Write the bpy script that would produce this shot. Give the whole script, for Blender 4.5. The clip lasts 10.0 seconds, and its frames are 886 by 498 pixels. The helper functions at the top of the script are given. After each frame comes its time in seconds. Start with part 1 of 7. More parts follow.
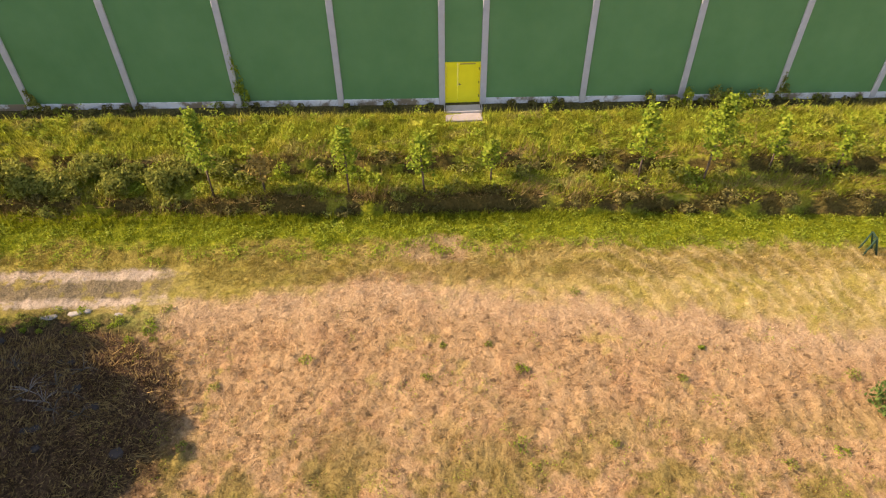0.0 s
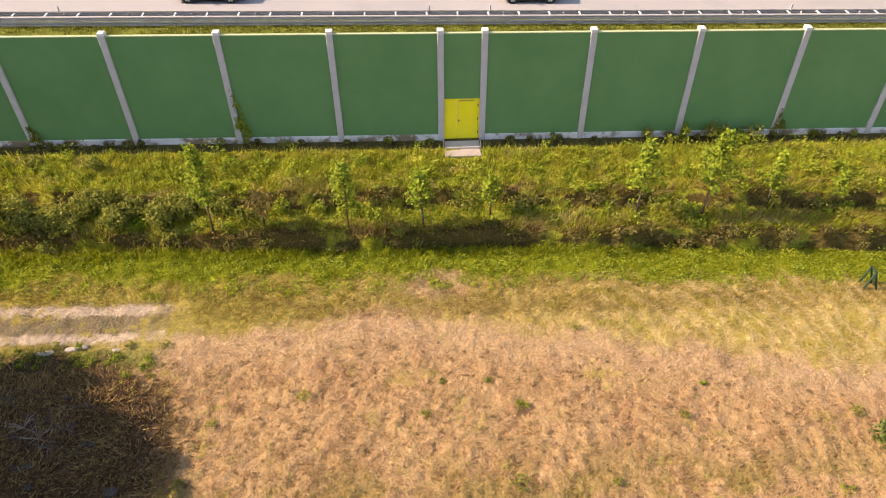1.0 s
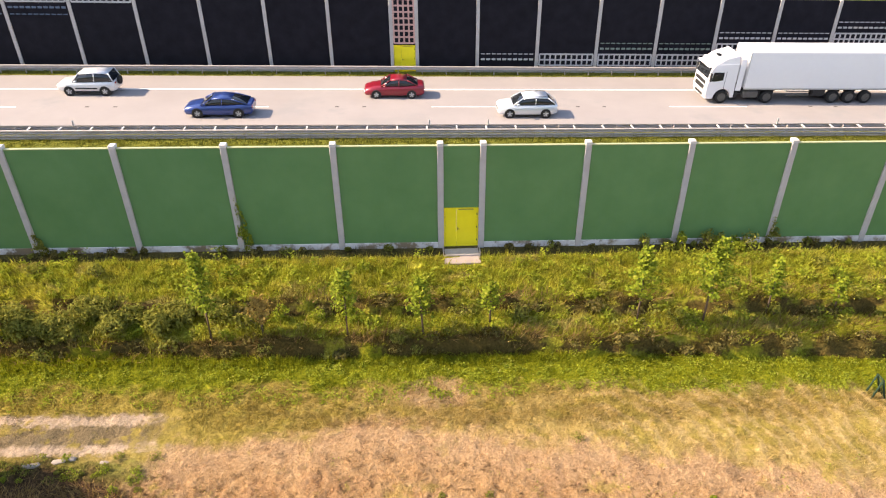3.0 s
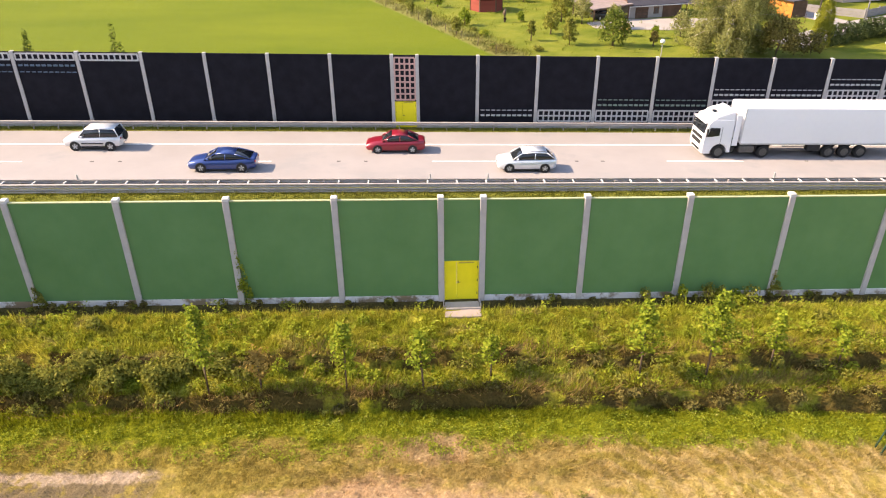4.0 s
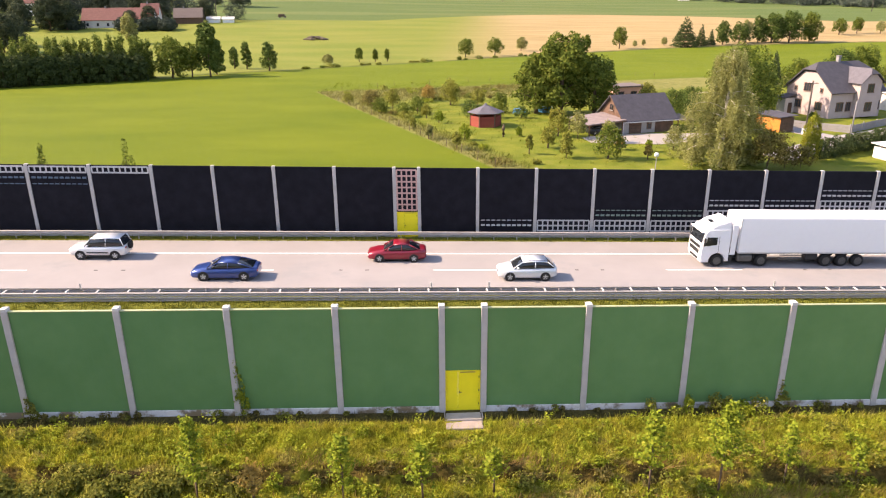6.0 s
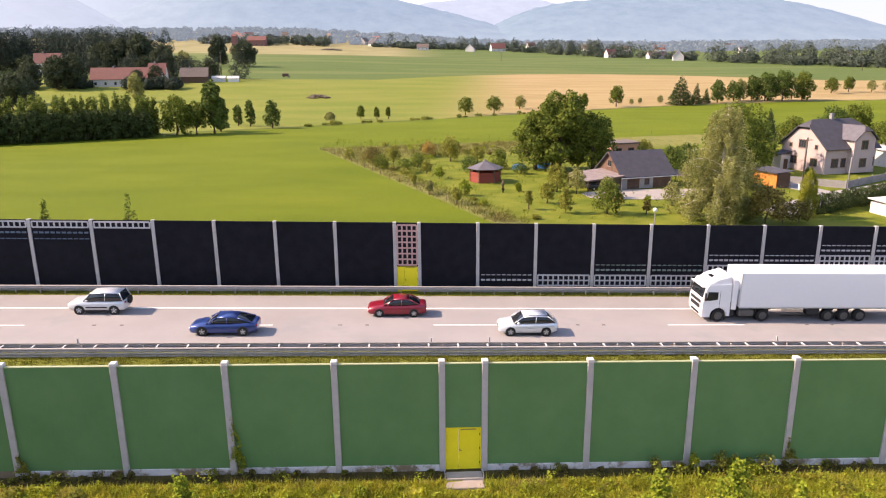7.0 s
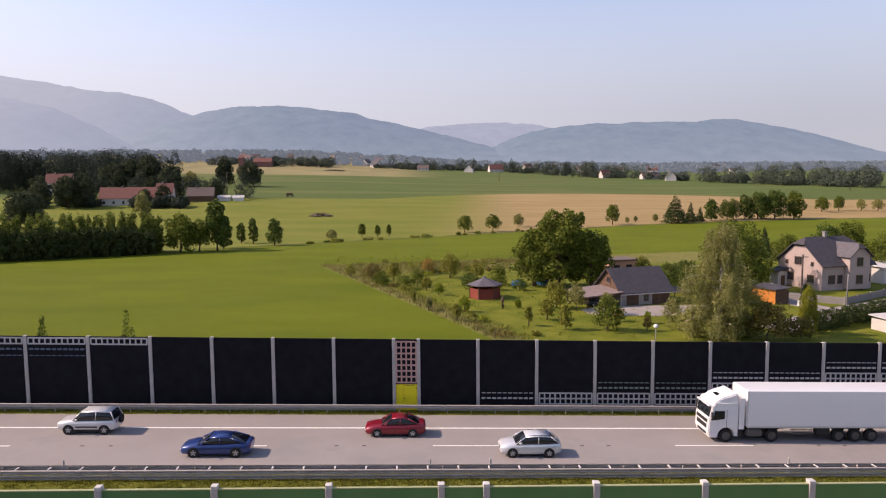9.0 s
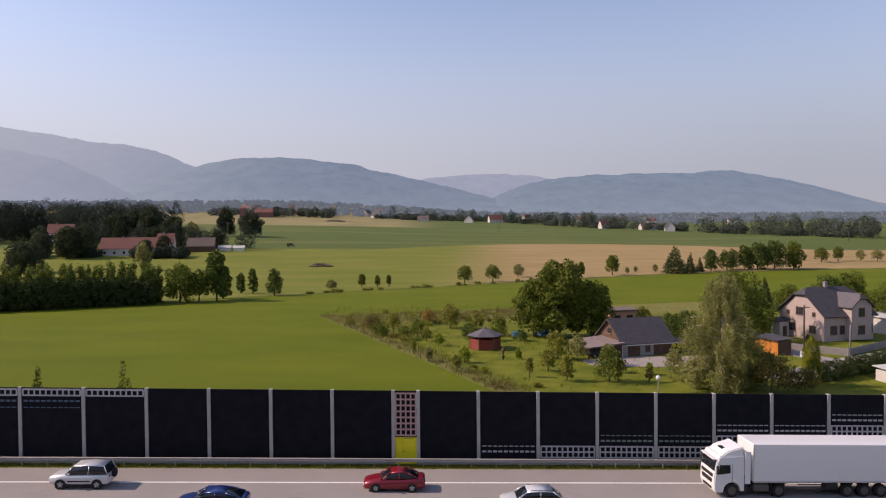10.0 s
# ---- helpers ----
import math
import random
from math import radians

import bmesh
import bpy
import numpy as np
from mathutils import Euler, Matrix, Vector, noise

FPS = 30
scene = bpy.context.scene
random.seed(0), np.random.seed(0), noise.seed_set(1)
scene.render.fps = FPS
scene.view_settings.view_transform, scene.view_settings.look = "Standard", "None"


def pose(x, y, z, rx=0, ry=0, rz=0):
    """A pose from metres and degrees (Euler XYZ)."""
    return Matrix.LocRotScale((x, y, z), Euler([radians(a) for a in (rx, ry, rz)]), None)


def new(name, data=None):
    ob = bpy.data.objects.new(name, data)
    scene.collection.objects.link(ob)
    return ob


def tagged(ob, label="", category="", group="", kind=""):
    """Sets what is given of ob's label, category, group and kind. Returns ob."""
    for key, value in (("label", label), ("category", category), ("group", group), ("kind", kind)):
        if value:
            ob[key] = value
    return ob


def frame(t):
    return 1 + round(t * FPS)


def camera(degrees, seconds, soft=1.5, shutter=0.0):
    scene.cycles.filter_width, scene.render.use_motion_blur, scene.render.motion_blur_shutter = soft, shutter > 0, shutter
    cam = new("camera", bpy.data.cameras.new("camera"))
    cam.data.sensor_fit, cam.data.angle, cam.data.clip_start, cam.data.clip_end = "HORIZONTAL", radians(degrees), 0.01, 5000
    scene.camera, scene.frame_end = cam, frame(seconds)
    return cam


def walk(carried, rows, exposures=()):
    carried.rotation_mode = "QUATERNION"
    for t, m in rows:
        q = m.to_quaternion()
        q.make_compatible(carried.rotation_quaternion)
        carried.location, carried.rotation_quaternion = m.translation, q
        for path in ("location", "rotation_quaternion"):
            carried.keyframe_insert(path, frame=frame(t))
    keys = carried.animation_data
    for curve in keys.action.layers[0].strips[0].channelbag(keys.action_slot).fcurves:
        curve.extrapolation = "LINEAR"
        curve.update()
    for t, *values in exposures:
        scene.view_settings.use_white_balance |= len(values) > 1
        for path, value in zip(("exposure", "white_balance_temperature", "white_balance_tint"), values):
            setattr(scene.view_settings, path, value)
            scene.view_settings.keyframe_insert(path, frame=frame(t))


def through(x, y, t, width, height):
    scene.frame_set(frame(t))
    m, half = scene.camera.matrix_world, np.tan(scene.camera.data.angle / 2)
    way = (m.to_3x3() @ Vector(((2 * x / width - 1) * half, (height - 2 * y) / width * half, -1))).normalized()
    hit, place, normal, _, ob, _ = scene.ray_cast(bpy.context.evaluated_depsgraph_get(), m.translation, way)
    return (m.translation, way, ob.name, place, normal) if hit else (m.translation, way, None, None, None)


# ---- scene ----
# A drone hovers over a dry meadow beside a motorway and tilts its camera up, from the ground to the hills.
EYE = 19.09
cam = camera(64.71, 10.0, soft=1.15)
TURNS = [
    (0.0, 45.843, 0.403, -2.771), (0.5, 47.053, 0.425, -2.812), (1.0, 48.696, 0.415, -2.848),
    (1.5, 50.784, 0.394, -2.897), (2.0, 52.978, 0.397, -2.920), (2.5, 55.225, 0.403, -2.905),
    (4.0, 61.792, 0.421, -2.842), (4.5, 63.999, 0.451, -2.844), (5.0, 66.228, 0.466, -2.806),
    (5.5, 68.455, 0.461, -2.785), (7.0, 75.143, 0.461, -2.756), (7.5, 77.469, 0.464, -2.769),
    (8.0, 79.821, 0.458, -2.778), (8.5, 82.224, 0.445, -2.777), (9.0, 84.652, 0.446, -2.778),
    (9.5, 87.099, 0.429, -2.788), (10.0, 88.765, 0.432, -2.778),
]
EXPOSURES = [(0.0, 1.42, 7600, 17), (4.5, 1.63, 7650, 19), (5.5, 1.6, 7550, 21), (7.0, 1.32, 7300, 24), (8.0, 0.91, 7300, 27), (9.0, 0.46, 7200, 28), (10.0, 0.15, 7050, 27)]
walk(cam, [(t, pose(0, 0, EYE, rx, ry, rz)) for t, rx, ry, rz in TURNS], EXPOSURES)

# ---- light ----
SUN_DIR = Vector((-1.0, 0.09, 0.76)).normalized()
world = bpy.data.worlds.new("sky")
scene.world = world
world.use_nodes = True
wn = world.node_tree.nodes
sky = wn.new("ShaderNodeTexSky")
sky.sky_type = "NISHITA"
sky.sun_disc = False
sky.sun_elevation = math.asin(SUN_DIR.z)
sky.sun_rotation = math.atan2(SUN_DIR.x, SUN_DIR.y)
sky.air_density, sky.dust_density, sky.ozone_density = 1.0, 0.6, 0.7
wn["Background"].inputs["Strength"].default_value = 0.154
# thin haze: thicker towards the horizon and brighter round the sun
haze_dir = wn.new("ShaderNodeTexCoord")
split = wn.new("ShaderNodeSeparateXYZ")
world.node_tree.links.new(haze_dir.outputs["Generated"], split.inputs[0])
low = wn.new("ShaderNodeMapRange")
low.interpolation_type = "SMOOTHSTEP"
low.inputs[1].default_value, low.inputs[2].default_value, low.inputs[3].default_value, low.inputs[4].default_value = 0.06, 0.33, 0.92, 0.03
world.node_tree.links.new(split.outputs["Z"], low.inputs[0])
sunward = wn.new("ShaderNodeMapRange")
sunward.inputs[1].default_value, sunward.inputs[2].default_value, sunward.inputs[3].default_value, sunward.inputs[4].default_value = 0.5, -0.7, 0.0, 1.0
world.node_tree.links.new(split.outputs["X"], sunward.inputs[0])
tone = wn.new("ShaderNodeMix")
tone.data_type = "RGBA"
tone.inputs[6].default_value, tone.inputs[7].default_value = (1.95, 2.32, 2.8, 1), (3.35, 3.75, 4.25, 1)
world.node_tree.links.new(sunward.outputs[0], tone.inputs[0])
veil = wn.new("ShaderNodeMix")
veil.data_type = "RGBA"
world.node_tree.links.new(low.outputs[0], veil.inputs[0])
world.node_tree.links.new(tone.outputs[2], veil.inputs[7])
world.node_tree.links.new(sky.outputs[0], veil.inputs[6])
world.node_tree.links.new(veil.outputs[2], wn["Background"].inputs["Color"])
sun_data = bpy.data.lights.new("sun", "SUN")
sun_data.energy, sun_data.angle, sun_data.color = 3.9, radians(0.6), (1.0, 0.88, 0.7)
sun = new("sun", sun_data)
sun.matrix_world = SUN_DIR.to_track_quat("Z", "Y").to_matrix().to_4x4()


# ---- materials ----
class Mat:
    """A small builder for node materials."""

    def __init__(self, name, rough=0.8, metal=0.0, spec=0.3):
        self.m = bpy.data.materials.new(name)
        self.m.use_nodes = True
        self.n = self.m.node_tree.nodes
        self.b = self.n["Principled BSDF"]
        self.set(rough, metal, spec)

    def set(self, rough, metal, spec):
        self.b.inputs["Roughness"].default_value = rough
        self.b.inputs["Metallic"].default_value = metal
        self.b.inputs["Specular IOR Level"].default_value = spec

    def link(self, a, b):
        self.m.node_tree.links.new(a, b)
        return b

    def place(self):
        if "tc" not in self.n:
            self.n.new("ShaderNodeTexCoord").name = "tc"
        return self.n["tc"].outputs["Object"]

    def where(self):
        if "geo" not in self.n:
            self.n.new("ShaderNodeNewGeometry").name = "geo"
        return self.n["geo"].outputs["Position"]

    def island(self):
        self.where()
        return self.n["geo"].outputs["Random Per Island"]

    def each(self):
        return self.n.new("ShaderNodeObjectInfo").outputs["Random"]

    def noise(self, scale, detail=3.0, rough=0.55, world_place=True, stretch=None, out="Fac"):
        t = self.n.new("ShaderNodeTexNoise")
        t.inputs["Scale"].default_value, t.inputs["Detail"].default_value, t.inputs["Roughness"].default_value = scale, detail, rough
        src = self.where() if world_place else self.place()
        if stretch:
            mp = self.n.new("ShaderNodeMapping")
            mp.inputs["Scale"].default_value = stretch
            self.link(src, mp.inputs["Vector"])
            src = mp.outputs["Vector"]
        self.link(src, t.inputs["Vector"])
        return t.outputs[out]

    def math(self, op, a, b=0.0, c=0.0):
        t = self.n.new("ShaderNodeMath")
        t.operation = op
        for i, v in enumerate((a, b, c)):
            if isinstance(v, (int, float)):
                t.inputs[i].default_value = v
            else:
                self.link(v, t.inputs[i])
        return t.outputs[0]

    def ramp(self, fac, stops):
        t = self.n.new("ShaderNodeValToRGB")
        e = t.color_ramp.elements
        while len(e) < len(stops):
            e.new(0.5)
        for el, (p, c) in zip(e, stops):
            el.position = p
            el.color = (*c, 1) if len(c) == 3 else c
        self.link(fac, t.inputs[0])
        return t.outputs[0]

    def step(self, v, lo, hi):
        t = self.n.new("ShaderNodeMapRange")
        t.interpolation_type = "SMOOTHSTEP"
        t.inputs[1].default_value, t.inputs[2].default_value = lo, hi
        self.link(v, t.inputs[0])
        return t.outputs[0]

    def mix(self, fac, a, b, mode="MIX"):
        t = self.n.new("ShaderNodeMix")
        t.data_type, t.blend_type = "RGBA", mode
        for i, v in ((0, fac), (6, a), (7, b)):
            if isinstance(v, (int, float)):
                t.inputs[i].default_value = v
            elif isinstance(v, tuple):
                t.inputs[i].default_value = (*v, 1)
            else:
                self.link(v, t.inputs[i])
        return t.outputs[2]

    def xyz(self, v=None):
        t = self.n.new("ShaderNodeSeparateXYZ")
        self.link(v or self.where(), t.inputs[0])
        return t.outputs

    def color(self, c):
        if isinstance(c, tuple):
            self.b.inputs["Base Color"].default_value = (*c, 1)
        else:
            self.link(c, self.b.inputs["Base Color"])
        return self

    def bump(self, h, strength=0.3, dist=0.02):
        t = self.n.new("ShaderNodeBump")
        t.inputs["Strength"].default_value, t.inputs["Distance"].default_value = strength, dist
        self.link(h, t.inputs["Height"])
        self.link(t.outputs[0], self.b.inputs["Normal"])
        return self

    def done(self):
        return self.m


def worn(name, base, vary=0.18, scale=3.0, fine=40.0, rough=0.75, metal=0.0, spec=0.3, bump=0.15, dirt=None, dirt_at=(0.55, 0.75), local=False):
    """A plain surface with broad mottling, fine grain and, if given, stains of a second colour."""
    k = Mat(name, rough, metal, spec)
    broad = k.noise(scale, 4, 0.6, not local)
    grain = k.noise(fine, 3, 0.6, not local)
    lo = tuple(c * (1 - vary) for c in base)
    hi = tuple(min(1, c * (1 + vary)) for c in base)
    col = k.ramp(broad, [(0.3, lo), (0.7, hi)])
    col = k.mix(k.math("MULTIPLY", grain, 0.35), col, tuple(c * (1 - 1.6 * vary) for c in base))
    if dirt:
        col = k.mix(k.step(k.noise(scale * 0.8, 5, 0.65, not local), *dirt_at), col, dirt)
    k.color(col)
    if bump:
        k.bump(grain, bump, 0.01)
    return k.done()


def leafy(name, dark, light, dry=None, through=0.35):
    """Leaves: each clump its own shade, light shining through them."""
    k = Mat(name, 0.8, 0.0, 0.1)
    f = k.island()
    stops = [(0.0, dark), (0.75, light)]
    if dry:
        stops += [(0.93, light), (1.0, dry)]
    col = k.ramp(f, stops)
    tint = k.noise(0.5, 3)
    col = k.mix(k.math("MULTIPLY", tint, 0.5), col, tuple(0.6 * a + 0.4 * b for a, b in zip(dark, light)))
    k.color(col)
    tr = k.n.new("ShaderNodeBsdfTranslucent")
    k.link(col, tr.inputs["Color"])
    mx = k.n.new("ShaderNodeMixShader")
    mx.inputs[0].default_value = through
    k.link(k.b.outputs[0], mx.inputs[1])
    k.link(tr.outputs[0], mx.inputs[2])
    k.link(mx.outputs[0], k.n["Material Output"].inputs["Surface"])
    return k.done()


# ---- mesh helpers ----
def smooth(a, b, x):
    x = min(1.0, max(0.0, (x - a) / (b - a)))
    return x * x * (3 - 2 * x)


def mesh_of(bm, material, name="m"):
    me = bpy.data.meshes.new(name)
    bm.to_mesh(me)
    bm.free()
    for m in material if isinstance(material, (list, tuple)) else [material]:
        me.materials.append(m)
    return me


def part(name, bm, material, parent=None, label="", at=None):
    """Links a bmesh (or a mesh that is shared) as one mesh object under its thing."""
    ob = new(name, mesh_of(bm, material, name) if isinstance(bm, bmesh.types.BMesh) else bm)
    if at is not None:
        ob.matrix_basis = at
    ob.parent = parent
    if label:
        ob["label"] = label
    return ob


def thing(name, label, category, group="", at=None, kind=""):
    ob = new(name)
    ob.empty_display_size = 0.3
    if at is not None:
        ob.matrix_basis = at
    return tagged(ob, label, category, group, kind)


def box(bm, x0, x1, y0, y1, z0, z1, bevel=0.0, m=None, mat=0):
    """Adds a box, with chamfered edges if bevel is given."""
    vs = bmesh.ops.create_cube(bm, size=1, matrix=Matrix.LocRotScale(((x0 + x1) / 2, (y0 + y1) / 2, (z0 + z1) / 2), None, (abs(x1 - x0), abs(y1 - y0), abs(z1 - z0))))["verts"]
    if bevel:
        es = list({e for v in vs for e in v.link_edges})
        r = bmesh.ops.bevel(bm, geom=es, offset=bevel, segments=1, affect="EDGES", clamp_overlap=True)
        vs = list({v for f in r["faces"] for v in f.verts} | {v for v in vs if v.is_valid})
    for f in {f for v in vs for f in v.link_faces}:
        f.material_index = mat
    if m is not None:
        bmesh.ops.transform(bm, matrix=m, verts=vs)
    return bm


def boxed(x0, x1, y0, y1, z0, z1, bevel=0.0):
    return box(bmesh.new(), x0, x1, y0, y1, z0, z1, bevel)


def tube(bm, points, radii, sides=8, cap=True):
    """A tapered tube along points."""
    rings = []
    for i, p in enumerate(points):
        a, b = Vector(points[max(0, i - 1)]), Vector(points[min(len(points) - 1, i + 1)])
        q = (b - a).to_track_quat("Z", "Y").to_matrix()
        r = radii[i] if isinstance(radii, (list, tuple)) else radii
        rings.append([bm.verts.new(Vector(p) + q @ Vector((r * math.cos(k * math.tau / sides), r * math.sin(k * math.tau / sides), 0))) for k in range(sides)])
    for u, v in zip(rings, rings[1:]):
        for k in range(sides):
            bm.faces.new((u[k], u[(k + 1) % sides], v[(k + 1) % sides], v[k])).smooth = True
    if cap:
        bm.faces.new(rings[0][::-1])
        bm.faces.new(rings[-1])
    return bm


def prism(bm, outline, axis, lo, hi, mat=0):
    """An outline of two coordinates pulled along an axis (0 x, 1 y, 2 z)."""
    def at(p, w):
        c = list(p)
        c.insert(axis, w)
        return c
    a = [bm.verts.new(at(p, lo)) for p in outline]
    b = [bm.verts.new(at(p, hi)) for p in outline]
    fs = [bm.faces.new(a[::-1]), bm.faces.new(b)]
    n = len(outline)
    for i in range(n):
        fs.append(bm.faces.new((a[i], a[(i + 1) % n], b[(i + 1) % n], b[i])))
    for f in fs:
        f.material_index = mat
    bmesh.ops.recalc_face_normals(bm, faces=fs)
    return bm


def raw(verts, faces, material, name="m", smooth_faces=False):
    me = bpy.data.meshes.new(name)
    me.from_pydata(verts, [], faces)
    if smooth_faces:
        me.shade_smooth()
    for m in material if isinstance(material, (list, tuple)) else [material]:
        me.materials.append(m)
    return me


# ---- the lie of the land ----
NEAR_WALL, FAR_WALL = 30.17, 57.76


def grade(x, g):
    """A road that falls gently to the right and levels out far off."""
    return -g * 160 * math.tanh(x / 160)


def road_z(x, y):
    g = np.interp(y, [NEAR_WALL, 49.5, FAR_WALL], [0.020, 0.026, 0.028])
    return grade(x, float(g))


SLOPE = ([-400, 0, 22.0, 24.0, 28.8, 29.6, NEAR_WALL + 0.3, 31.0], [-2.8, -2.4, -2.1, -1.95, -0.2, -0.05, 0.0, 0.0])
HEAP = 0.7  # a low heap of brush and earth in the meadow
PROFILE = ([-400, 0, 22.0, 24.22, 24.34, 26.14, 26.26, 28.8, 29.6, NEAR_WALL + 0.3, 31.0], [-2.8, -2.4, -2.1, -2.05, -1.15, -1.05, -0.4, -0.12, -0.05, 0.0, 0.0])


def toe_shift(x):
    """The foot of the bank runs slightly askew to the barrier."""
    return 0.05 * max(0.0, x - 4.0) - 0.04 * max(0.0, -4.0 - x)


def land(x, y, rough=True):
    """The height of the ground."""
    if y < 31:
        k = smooth(-0.35, 0.15, noise.noise(Vector((x * 0.22, 3.3, 0)))) * (0.4 if x > -7 else 0.25) + (0.6 if x > -7 else 0.35) if rough else 0.8
        v = y + (0.45 * noise.noise(Vector((x * 0.3, 8.1, 0))) + 0.22 * noise.noise(Vector((x * 1.1, 5.1, 2))) if rough else 0.0)
        skew = toe_shift(x)
        z = grade(x, 0.020) + float(np.interp(min(v, y + 0.4) + skew if y < 28.0 else y, *PROFILE)) * k + float(np.interp(y + skew if y < 28.0 else y, *SLOPE)) * (1 - k)
        if rough and y < 29.4:
            z += HEAP * max(0.0, 1 - ((x + 13.5) / 4.5) ** 2 - ((y - 14.2) / 3.6) ** 2) * (1 + 0.5 * noise.noise(Vector((x, y, 7))))
            z += 0.10 * noise.noise(Vector((x * 0.35, y * 0.35, 0))) + 0.07 * noise.noise(Vector((x * 1.1, y * 1.1, 4)))
            cut = smooth(18.5, 17.0, y + 0.2 * max(0.0, x)) if y < 19 else 0.0  # the dense hay lies in small humps
            z += (0.05 + 0.03 * cut) * noise.noise(Vector((x * 2.4, y * 2.0, 9))) + (0.04 + 0.06 * cut) * noise.noise(Vector((x * 4.6, y * 3.6, 3)))
        return z
    if y < 59.2:
        return road_z(x, y) + (0.0 if not 42.4 < y < 46.0 else 0.04)
    k = smooth(59.2, 110, y)
    z = grade(x, 0.028) * (1 - 0.7 * k) - 0.25 * smooth(59.2, 64, y)
    if y > 250:
        z += (y - 250) * (0.046 - 0.012 * math.tanh(x / 350)) * smooth(250, 420, y)
    return z


# ---- ground ----
def meadow_colour(k):
    """The colours of the land by place: straw, green band, bank, wheel track, and the fields beyond the motorway."""
    x, y, z = k.xyz()
    wob = k.noise(0.35, 4, 0.6)
    wob2 = k.noise(1.6, 4, 0.65)
    fine = k.noise(9.0, 5, 0.7)
    jag = k.math("ADD", k.math("MULTIPLY_ADD", wob, 2.6, -1.3), k.math("MULTIPLY_ADD", wob2, 1.8, -0.9))
    edge = k.math("ADD", y, jag)
    right = k.math("MAXIMUM", x, 0.0)
    left = k.math("MAXIMUM", k.math("SUBTRACT", -3.0, x), 0.0)
    # the dense hay ends along a line that bends back on both sides
    hay_edge = k.math("ADD", edge, k.math("ADD", k.math("MULTIPLY", right, 0.2), k.math("MULTIPLY", left, 0.14)))
    straw = k.ramp(fine, [(0.3, (0.31, 0.185, 0.088)), (0.5, (0.42, 0.265, 0.132)), (0.7, (0.52, 0.345, 0.185))])
    rust = k.ramp(fine, [(0.3, (0.29, 0.158, 0.078)), (0.7, (0.45, 0.27, 0.145))])
    straw = k.mix(k.math("MULTIPLY", k.step(k.noise(0.5, 4, 0.6), 0.5, 0.64), 0.6), straw, rust)
    olive = k.ramp(fine, [(0.3, (0.3, 0.215, 0.065)), (0.7, (0.5, 0.375, 0.14))])
    lawn = k.ramp(fine, [(0.3, (0.2, 0.17, 0.028)), (0.7, (0.4, 0.32, 0.066))])
    olive = k.mix(k.math("MULTIPLY", k.step(k.math("ADD", k.math("MULTIPLY", x, -0.12), wob2), 0.5, 1.6), 0.7), olive, lawn)
    olive = k.mix(k.math("MULTIPLY", k.step(k.noise(0.9, 4, 0.6, stretch=(0.7, 1.3, 1)), 0.5, 0.6), 0.6), olive, lawn)
    green = k.ramp(fine, [(0.32, (0.12, 0.155, 0.008)), (0.7, (0.34, 0.345, 0.024))])
    bank = k.ramp(fine, [(0.32, (0.22, 0.22, 0.022)), (0.7, (0.52, 0.48, 0.075))])
    bank = k.mix(k.math("MULTIPLY", k.step(k.noise(0.8, 4, 0.65), 0.43, 0.57), 0.7), bank, k.ramp(fine, [(0.3, (0.15, 0.19, 0.014)), (0.7, (0.4, 0.43, 0.045))]))
    bank = k.mix(k.math("MULTIPLY", k.step(k.noise(0.65, 4, 0.65, stretch=(0.6, 1.4, 1)), 0.56, 0.66), 0.65), bank, k.ramp(fine, [(0.3, (0.2, 0.16, 0.05)), (0.7, (0.58, 0.48, 0.2))]))
    edge2 = k.math("ADD", edge, k.math("MULTIPLY", right, 0.055))
    pale = k.ramp(fine, [(0.3, (0.34, 0.22, 0.12)), (0.7, (0.6, 0.42, 0.255))])
    straw = k.mix(k.math("MULTIPLY", k.step(hay_edge, 17.2, 19.8), 0.7), straw, pale)
    col = k.mix(k.step(hay_edge, 19.6, 20.7), straw, olive)
    col = k.mix(k.step(edge2, 22.0, 22.8), col, green)
    vy = k.math("ADD", y, k.math("MULTIPLY", k.math("MAXIMUM", k.math("SUBTRACT", x, 4.0), 0.0), 0.05))
    vy = k.math("SUBTRACT", vy, k.math("MULTIPLY", k.math("MAXIMUM", k.math("SUBTRACT", -4.0, x), 0.0), 0.04))
    col = k.mix(k.step(vy, 23.9, 24.4), col, bank)
    # dead brown growth in patches along the terraces, with the faces' shade painted in; bare soil at the wall's foot
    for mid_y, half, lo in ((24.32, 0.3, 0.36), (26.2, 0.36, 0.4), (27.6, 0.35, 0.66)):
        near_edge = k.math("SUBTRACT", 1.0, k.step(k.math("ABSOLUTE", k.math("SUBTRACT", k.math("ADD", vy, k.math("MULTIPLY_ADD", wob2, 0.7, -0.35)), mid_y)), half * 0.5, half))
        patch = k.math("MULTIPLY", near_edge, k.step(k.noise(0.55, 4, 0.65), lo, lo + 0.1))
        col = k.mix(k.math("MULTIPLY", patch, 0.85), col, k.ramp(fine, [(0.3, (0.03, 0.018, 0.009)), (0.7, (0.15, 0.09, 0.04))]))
    soil = k.math("MULTIPLY", k.step(k.math("ADD", y, k.math("MULTIPLY_ADD", wob2, 0.7, -0.35)), 29.25, 29.5), k.math("SUBTRACT", 1.0, k.step(y, 30.4, 30.8)))
    col = k.mix(k.math("MULTIPLY", soil, 0.85), col, k.ramp(fine, [(0.3, (0.035, 0.028, 0.015)), (0.7, (0.13, 0.1, 0.05))]))
